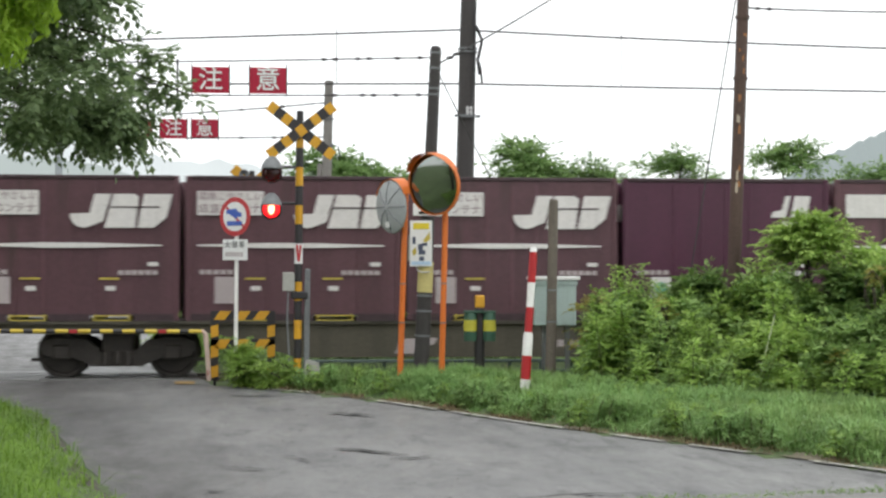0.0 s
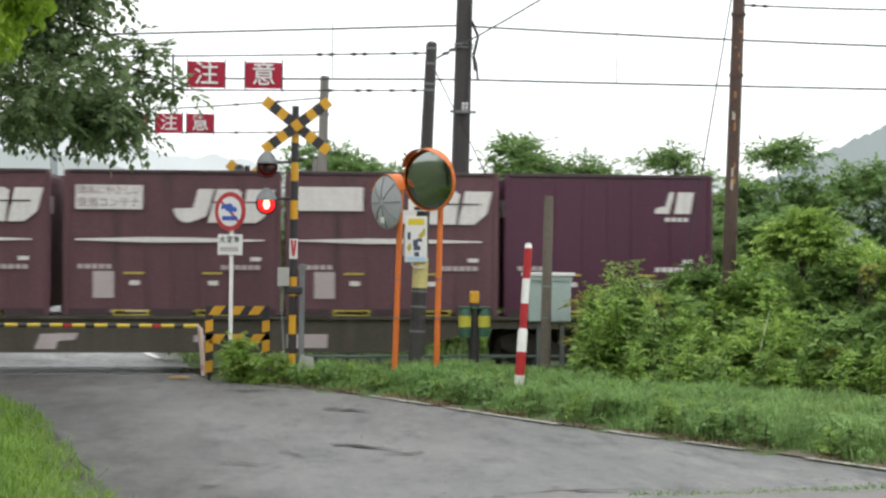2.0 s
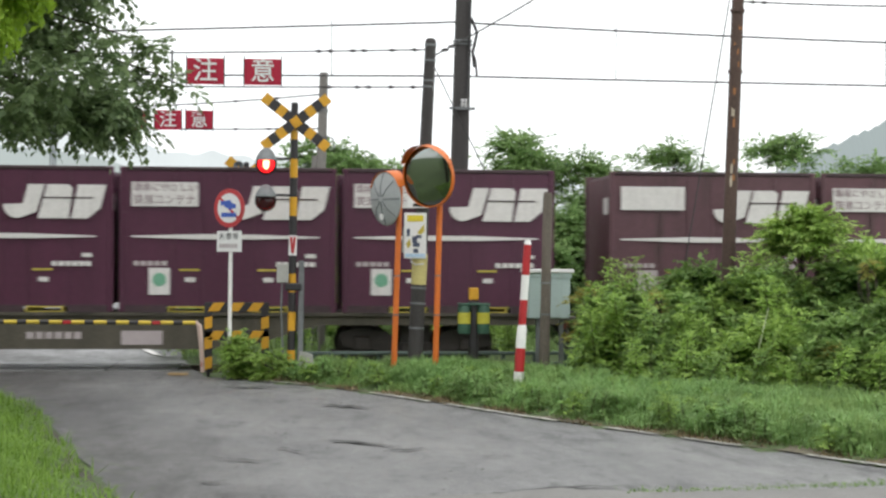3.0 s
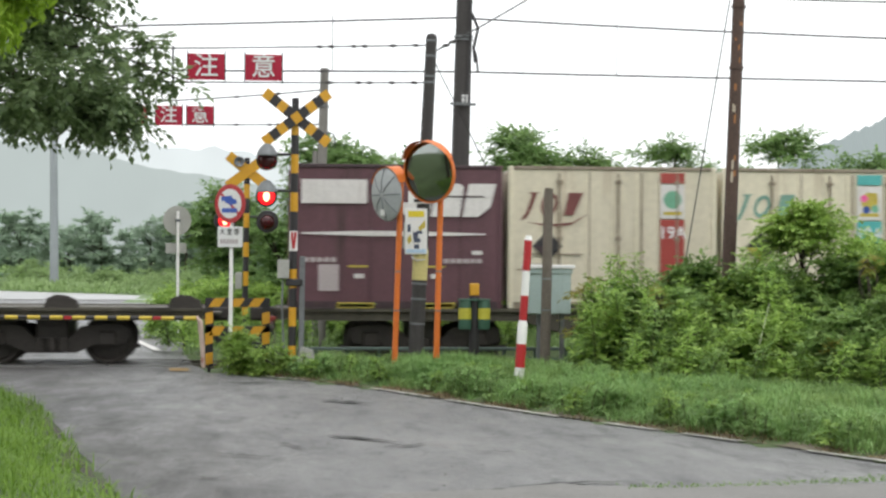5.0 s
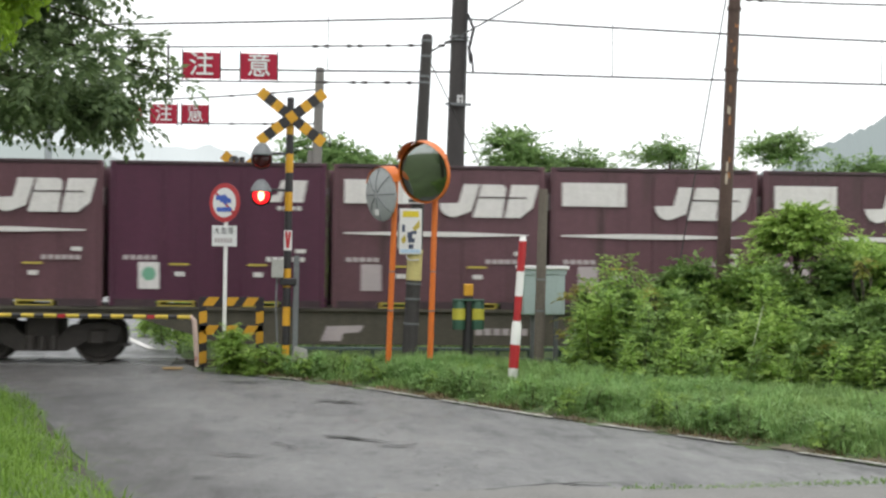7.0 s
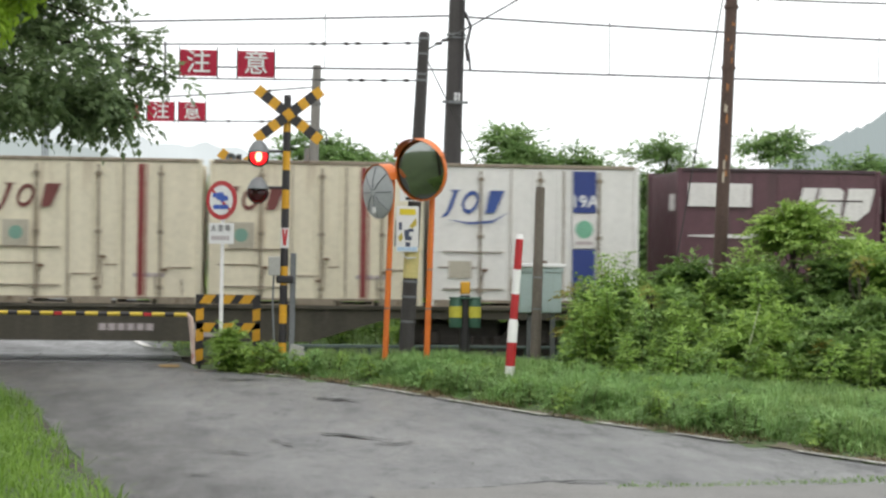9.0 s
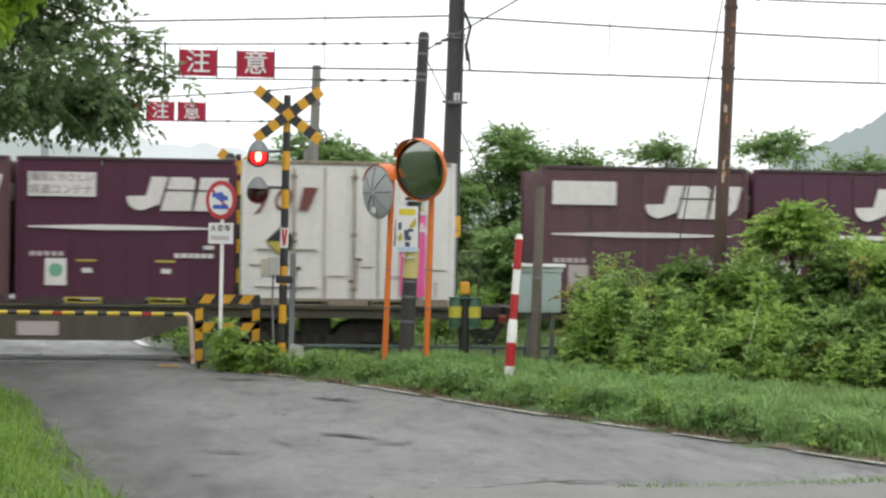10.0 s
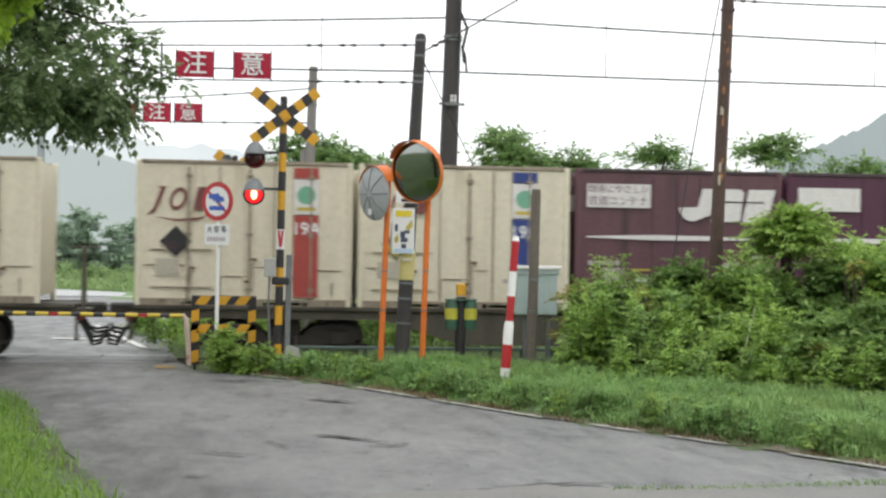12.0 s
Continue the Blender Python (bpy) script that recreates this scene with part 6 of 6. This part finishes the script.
def cream_box(name, band, band_at, logo, diamond, swoosh, text, label, paint=None):
    """A cream container: coloured band, lock bars, logo shapes."""
    c = thing(name, label, "container", group="cream containers")
    container_shell(CREAM_EDGE, paint or CREAM, c)
    for x in (0.90, 1.95, 3.0):
        part("lock_bar", Shape().tube([(x, -0.012, 0.12), (x, -0.012, HIGH - 0.12)], 0.018, 8), CREAM_EDGE, c)
        for z in (0.25, 1.2, 2.2):
            part("bar_clip", Shape().box(x - 0.05, x + 0.05, -0.03, 0.03, z, z + 0.06), CREAM_EDGE, c)
    for x, z in ((0.93, 0.62), (1.86, 0.40), (1.98, 0.78), (3.03, 0.56)):
        part("hinge", Shape().box(x, x + 0.10, -0.012, 0.02, z, z + 0.045), RUSTY_IRON, c)
    for z in (0.30, 0.95):
        part("door_bar", Shape().box(0.25, 1.30, -0.004, 0.026, z, z + 0.02), CREAM_EDGE, c)
    k = 1.66
    # plain slanted logo shapes
    mark(c, [(0.20, k - 0.11), (0.32, k - 0.07), (0.40, k + 0.08), (0.50, k + 0.36), (0.56, k + 0.38), (0.36, k + 0.38), (0.42, k + 0.34), (0.32, k + 0.05), (0.27, k - 0.03)], logo, "logo_block")
    ring = Shape()
    n = 20
    v = []
    for r in (1.0, 0.66):
        v += [(0.72 + 0.145 * r * math.cos(2 * math.pi * i / n) + 0.04 * math.sin(2 * math.pi * i / n), 0.0075, k + 0.17 + 0.20 * r * math.sin(2 * math.pi * i / n)) for i in range(n)]
    ring.add(v, [(i, (i + 1) % n, n + (i + 1) % n, n + i) for i in range(n)])
    part("logo_ring", ring, logo, c)
    mark(c, [(0.98, k - 0.02), (1.06, k + 0.38), (1.32, k + 0.38), (1.14, k - 0.02)], logo, "logo_block", 0.03)
    if swoosh:
        mark(c, [(0.30, k - 0.14), (0.7, k - 0.22), (1.1, k - 0.19), (1.42, k + 0.02), (1.12, k - 0.14), (0.7, k - 0.18)], swoosh, "logo_swoosh", 0.03)
    if diamond:
        mark(c, [(0.42, 1.10), (0.69, 0.83), (0.96, 1.10), (0.69, 1.37)], BLACK, "hazard_diamond", 0.022)
        mark(c, [(0.44, 1.10), (0.69, 0.85), (0.69, 1.10)], diamond, "diamond_patch", 0.026)
    if band:
        x0, x1 = band_at
        drop = 0.55 if swoosh is LOGO_BLUE else 0.0
        mark(c, rect(x0, x1, 0.16, 1.58 - drop), band, "colour_band", 0.022)
        mark(c, rect(x0, x1, 2.22 - drop, 2.40), band, "colour_band", 0.022)
        mark(c, rect(x0, x1, 1.60 - drop, 2.20 - drop), MARK_WHITE, "picture_panel", 0.022)
        for dx, dz, m in () if band in (MARK_RED, MARK_BLUE) else ((-0.10, 0.06, MARK_PINK), (0.08, 0.10, MARK_YELLOW), (0.10, -0.12, MARK_GREEN), (-0.06, -0.14, LOGO_BLUE)):
            mark(c, circle((x0 + x1) / 2 + dx, 1.92 + dz, 0.07, 12), m, "picture_spot", 0.030)
        mark(c, circle((x0 + x1) / 2, 1.93 - drop, 0.16, 16), MARK_GREEN if band is not MARK_TEAL else MARK_YELLOW, "panel_disc", 0.027)
        mark(c, rect(x0 + 0.05, x1 - 0.05, 1.66 - drop, 1.72 - drop), MARK_YELLOW if not drop else MARK_GREY, "panel_bar", 0.027)
        lettering(text, 0.30, SIGN_WHITE, c, pose((x0 + x1) / 2, -0.022, 1.34 if not drop else 1.86), 0.002, 0.004)
    elif band_at:
        for x in band_at:
            mark(c, rect(x, x + 0.10, 0.14, 2.40), STRIPE_RED, "red_stripe", 0.022)
            mark(c, rect(x + 0.13, x + 0.15, 0.14, 2.40), STRIPE_RED, "red_stripe", 0.022)
    for i in range(5):
        mark(c, rect(2.55 + i * 0.11, 2.64 + i * 0.11, 0.46, 0.53), MARK_GREY, "number_bar")
    if band:
        mark(c, rect(0.35, 0.75, 0.5, 0.8), PAPER_GREY, "document_panel")
    else:
        mark(c, rect(0.34, 0.78, 0.98, 1.42), PAPER_GREY, "document_panel")
        mark(c, circle(0.56, 1.2, 0.12, 14), LOGO_GREEN, "panel_disc", 0.004)
    for x in (1.42, 2.36):
        part("door_seam", Shape().box(x, x + 0.022, 0.004, 0.0295, 0.14, HIGH - 0.1), CREAM_EDGE, c)
    for x0, x1, z in ((0.15, 0.85, 0.68), (1.5, 1.9, 0.5), (2.05, 2.3, 0.66), (3.1, 3.55, 0.62)):
        part("rust_seam", Shape().box(x0, x1, 0.012, 0.0295, z, z + 0.014), RUSTY_IRON, c)
    for x, z0, z1 in ((0.93, 0.2, 0.6), (1.99, 0.25, 0.75), (2.9, 0.15, 0.5), (3.36, 0.13, 0.42), (1.44, 0.13, 0.5)):
        mark(c, [(x, z1), (x + 0.03, z1), (x + 0.022, z0), (x + 0.01, z0)], CREAM_EDGE, "rust_run")
    return c


def flat_wagon(fitting=""):
    """A long container flat wagon: deck, deep side sills, bogies with wheelsets, couplers, hoses, hand-brake."""
    w = thing("flat_wagon", "sooty grey container flat wagon with two bogies", "railway wagon", group="flat wagons")
    half = 9.72
    s = Shape()
    for y in (0.06, 2.30):
        prof = [(-half, 1.0), (half, 1.0), (half, 0.80), (8.6, 0.78), (5.4, 0.78), (4.0, 0.36), (-4.0, 0.36), (-5.4, 0.78), (-8.6, 0.78), (-half, 0.80)]
        s.plate(prof, y, y + 0.07)
    part("side_sill", s, UNDERFRAME, w)
    s = Shape()
    s.box(-half, half, 0.04, 2.39, 0.955, 0.985)
    for i in range(21):
        x = -half + 0.02 + i * (2 * half - 0.14) / 20
        s.box(x, x + 0.10, 0.135, 2.295, 0.84, 0.954)
    for y in (0.0, 2.38):
        s.box(-half, half, y, y + 0.055, 0.935, 0.99, 0.006)
    part("deck", s, UNDERFRAME, w)
    for x in [(-2 + i) * PITCH + d for i in range(5) for d in (-1.3, 1.3)]:
        part("twist_lock", Shape().box(x - 0.22, x + 0.22, -0.02, 0.16, 0.985, 1.0, 0.005), BOGIE, w)
    logo = part("logo_plate", Shape().plate([(-2.3, 0.42), (-2.2, 0.68), (-1.55, 0.70), (-1.62, 0.58), (-1.9, 0.56), (-1.95, 0.42)], 0.052, 0.059), MARK_GREY, w, "pale logo shape")
    part("logo_plate", Shape().plate([(2.0, 0.44), (2.0, 0.68), (2.7, 0.68), (2.7, 0.44)], 0.052, 0.059), MARK_GREY, w, "pale lettering panel")
    for i in range(6):
        part("number_bar", Shape().box(0.4 + i * 0.16, 0.52 + i * 0.16, 0.052, 0.059, 0.54, 0.66), MARK_GREY, w)
    part("brake_cylinder", Shape().tube([(-0.9, 0.7, 0.5), (0.1, 0.7, 0.5)], 0.17, 14), BOGIE, w, smooth=True)
    for cx in (-7.1, 7.1):
        b = Shape()
        for y in (0.42, 1.98):
            outline = [(-1.35, 0.62), (-1.1, 0.70), (-0.5, 0.66), (-0.3, 0.46), (0.3, 0.46), (0.5, 0.66), (1.1, 0.70), (1.35, 0.62), (1.3, 0.42), (1.15, 0.36), (0.75, 0.36), (0.42, 0.20), (-0.42, 0.20), (-0.75, 0.36), (-1.15, 0.36), (-1.3, 0.42)]
            b.plate([(cx + x, z) for x, z in outline], y, y + 0.09)
        b.box(cx - 0.28, cx + 0.28, 0.45, 2.03, 0.42, 0.78, 0.03)
        part("bogie_frame", b, BOGIE, w)
        for d in (-0.2, 0.0, 0.2):
            part("coil_spring", Shape().tube([(cx + d, 0.40, 0.24), (cx + d, 0.40, 0.46)], 0.075, 10), BOGIE, w, smooth=True)
        for d in (-0.95, 0.95):
            ax = Shape()
            ax.tube([(0, -0.75, 0), (0, 0.75, 0)], 0.07, 10)
            for sy in (-1, 1):
                prof = [(0.08, 0.50 * sy), (0.10, 0.565 * sy), (0.34, 0.555 * sy), (0.37, 0.60 * sy), (0.43, 0.60 * sy), (0.432, 0.53 * sy), (0.455, 0.50 * sy), (0.36, 0.495 * sy), (0.33, 0.52 * sy), (0.08, 0.50 * sy)]
                ax.lathe(prof, 28, "y")
                for k in range(3):
                    a = 2 * math.pi * k / 3
                    ax.m = pose(0.22 * math.cos(a), -0.57 * sy, 0.22 * math.sin(a))
                    ax.box(-0.03, 0.03, -0.008, 0.008, -0.03, 0.03)
                    ax.m = Matrix.Identity(4)
            ob = part("wheelset", ax, BOGIE, w, "steel wheelset", smooth=True, at=pose(cx + d, 1.225, 0.432))
            part("axle_box", Shape().box(cx + d - 0.15, cx + d + 0.15, 0.36, 0.52, 0.32, 0.58, 0.03), BOGIE, w)
        part("brake_beam", Shape().box(cx - 1.5, cx + 1.5, 0.62, 0.68, 0.28, 0.34), BOGIE, w)
    for sx in (-1, 1):
        part("coupler", Shape().box(min(sx * 9.7, sx * 10.19), max(sx * 9.7, sx * 10.19), 1.08, 1.37, 0.74, 1.0, 0.04), BOGIE, w)
        for j, y in enumerate((0.55, 0.75, 0.95, 1.35, 1.6)):
            part("hose", Shape().tube([(sx * 9.72, y, 0.78), (sx * 9.86, y, 0.55), (sx * 10.0, y - 0.05, 0.28 + 0.06 * j), (sx * 10.14, y - 0.02, 0.31 + 0.06 * j), (sx * 10.19, y, 0.52)], 0.026, 7), HOSE, w, smooth=True)
        part("end_step", Shape().tube([(sx * 9.75, 0.15, 0.78), (sx * 9.75, 0.15, 0.38), (sx * 9.75, 0.55, 0.38), (sx * 9.75, 0.55, 0.78)], 0.018, 6), UNDERFRAME, w)
        part("jumper_cable", Shape().tube([(sx * 9.72, 1.8, 0.85), (sx * 9.80, 1.8, 0.45), (sx * 9.98, 1.78, 0.24), (sx * 10.12, 1.75, 0.36), (sx * 10.19, 1.7, 0.62)], 0.018, 6), HOSE, w, smooth=True)
        part("uncoupling_lever", Shape().tube([(sx * 9.76, 0.06, 0.62), (sx * 9.80, 0.3, 0.72), (sx * 9.80, 1.2, 0.86)], 0.016, 6), UNDERFRAME, w)
        part("air_tap", Shape().box(min(sx * 9.72, sx * 9.86), max(sx * 9.72, sx * 9.86), 0.5, 0.62, 0.70, 0.84, 0.02), MARK_RED, w, "red air tap")
    part("end_platform", Shape().box(9.72, 10.0, 0.15, 2.3, 0.88, 0.92), UNDERFRAME, w)
    if fitting == "post":
        part("hand_brake_post", Shape().tube([(9.86, 0.35, 0.9), (9.86, 0.35, 1.95)], 0.045, 8), UNDERFRAME, w, "hand-brake column")
        part("hand_wheel", Shape().tube([(9.86 + 0.24 * math.cos(a), 0.35 + 0.24 * math.sin(a), 1.97) for a in [2 * math.pi * i / 14 for i in range(15)]], 0.020, 6), UNDERFRAME, w)
    if fitting == "locks":
        for x in (-9.4, -7.6, -3.8, 3.8, 7.3, 9.4):
            part("lock_stand", Shape().plate([(x - 0.30, 0.99), (x - 0.24, 1.16), (x - 0.08, 1.22), (x + 0.10, 1.20), (x + 0.26, 1.12), (x + 0.30, 0.99)], 0.03, 0.20), BOGIE, w, "folding container lock stand")
    if fitting == "rail":
        for x in (9.66, 9.78, 9.94):
            part("end_rail", Shape().tube([(x, 0.12, 0.9), (x, 0.12, 1.95)], 0.016, 6), UNDERFRAME, w, "end hand rail")
        part("end_rail", Shape().tube([(9.62, 0.12, 1.95), (9.98, 0.12, 1.95)], 0.018, 6), UNDERFRAME, w, "end hand rail")
    return w


PARK = pose(0, 0, -40)
KINDS = {
    "f": maroon_box("maroon_container", False, True, False, 1),
    "F": maroon_box("maroon_container", False, True, True, 2),
    "n": maroon_box("maroon_container", True, True, True, 3),
    "u": maroon_box("maroon_container", True, True, None, 5),
    "w": maroon_box("maroon_container", True, True, False, 6),
    "p": maroon_box("maroon_container", True, False, False, 4),
    "r": cream_box("cream_container", MARK_RED, (2.70, 3.13), LOGO_RED, MAROON_EDGE, LOGO_RED, "19A", "cream container with a red 19A band and black diamond"),
    "b": cream_box("cream_container", MARK_BLUE, (2.70, 3.13), LOGO_RED, MARK_YELLOW, None, "19A", "cream container with a blue 19A band and black diamond"),
    "k": cream_box("cream_container", MARK_PINK, (2.75, 3.20), LOGO_RED, MARK_YELLOW, None, "19A", "white container with a pink 19A band and black diamond", WHITE_PAINT),
    "t": cream_box("cream_container", MARK_TEAL, (2.45, 2.90), LOGO_GREEN, MARK_YELLOW, None, "19A", "cream container with a teal 19A band and black diamond"),
    "j": cream_box("cream_container", None, (2.62,), LOGO_RED, None, None, "", "cream container with a thin red stripe and red logo"),
    "s": cream_box("cream_container", MARK_BLUE, (2.53, 2.94), LOGO_BLUE, None, LOGO_BLUE, "19A", "white container with a blue logo swoosh and blue band", WHITE_PAINT),
}
WAGONS = {"": flat_wagon(), "rail": flat_wagon("rail"), "post": flat_wagon("post"), "locks": flat_wagon("locks")}
END_FITTING = {-1: "locks", 3: "locks", 4: "rail", 7: "rail", 9: "post", 2: "rail"}

# wagon by wagon from the head of the visible train: the near slots, and the left end of the rearmost slot at the clip's start
TRAIN = [
    (-2, "fpFFF", -46.14), (-1, "  F  ", -45.70), (0, "pfFFf", -45.68), (1, "nnnnf", -45.35), (2, "fjtrf", -45.10),
    (3, "     ", -45.38), (4, "fffpf", -45.60), (5, " ffff", -45.92), (6, "sjjuf", -45.20), (7, "knFnt", -45.30), (8, "nwFbr", -45.86), (9, "jffff", -46.05),
]
# containers that sit off the middle of their slots
WAGON_SHIFT = {-2: 0.24, 4: 0.26, 6: -0.28, 8: 0.18, 9: 0.35}
SHIFTED = {(0, 4): -0.09, (0, 3): -0.08, (0, 2): 0.04}
MOVERS, WHEELS = [], []


def build_train():
    used = set()
    wagons = set()
    for k, slots, left in TRAIN:
        x5 = left - 20.4 * k
        mid = x5 + 2 * PITCH + LENGTH / 2 + WAGON_SHIFT.get(k, 0.0)
        fitting = END_FITTING.get(k, "")
        w = copy_thing(WAGONS[fitting], PARK) if fitting in wagons else WAGONS[fitting]
        wagons.add(fitting)
        MOVERS.append((w, mid, FACE_Y, 0.0))
        for c in w.children:
            if c.name.startswith("wheelset"):
                WHEELS.append(c)
        for i, ch in enumerate(slots):
            if ch == " ":
                continue
            if ch not in used:
                ob = KINDS[ch]
                used.add(ch)
            else:
                ob = copy_thing(KINDS[ch], PARK)
            MOVERS.append((ob, x5 + (4 - i) * PITCH + SHIFTED.get((k, i), 0.0), FACE_Y, 1.0))


build_train()

# times at which the upper lamp begins to flash; the lower one takes the other half
UPPER_ON = [(-0.44, 0), (0.12, 1), (0.76, 0), (1.34, 1), (1.91, 0), (2.62, 1), (3.2, 0), (3.79, 1), (4.43, 0), (5.05, 1), (5.65, 0), (6.22, 1), (6.87, 0), (7.45, 1), (8.09, 0), (8.67, 1), (9.31, 0), (9.9, 1), (10.58, 0), (11.12, 1), (11.76, 0)]


def motions():
    """Everything that moves: the train at an even speed, its wheels, and the lamp drums."""
    for ob, x, y, z in MOVERS:
        walk(ob, [(0, pose(x, y, z)), (12, pose(x + SPEED * 12, y, z))])
    turn = math.degrees(SPEED / 30 / 0.432)
    for wheel in WHEELS:
        p = wheel.location.copy()
        walk(wheel, [(i / 30, pose(p.x, p.y, p.z, 0, (i * turn) % 360, 0)) for i in range(361)])
    for drum, phase in DRUMS:
        rows = []
        for t, on in UPPER_ON:
            face = 0 if (on == 1) == (phase == 0) else 180
            if not rows:
                rows.append((0, pose(0, -0.02, 0, 0, 0, face)))
                was = face
                continue
            if t > 12:
                continue
            rows.append((t - 1 / 30, pose(0, -0.02, 0, 0, 0, was)))
            step = 60 if face > was else -60
            rows.append((t, pose(0, -0.02, 0, 0, 0, was + step)))
            rows.append((t + 1 / 30, pose(0, -0.02, 0, 0, 0, was + 2 * step)))
            rows.append((t + 2 / 30, pose(0, -0.02, 0, 0, 0, face)))
            was = face
        rows.append((12, pose(0, -0.02, 0, 0, 0, was)))
        walk(drum, rows)


motions()
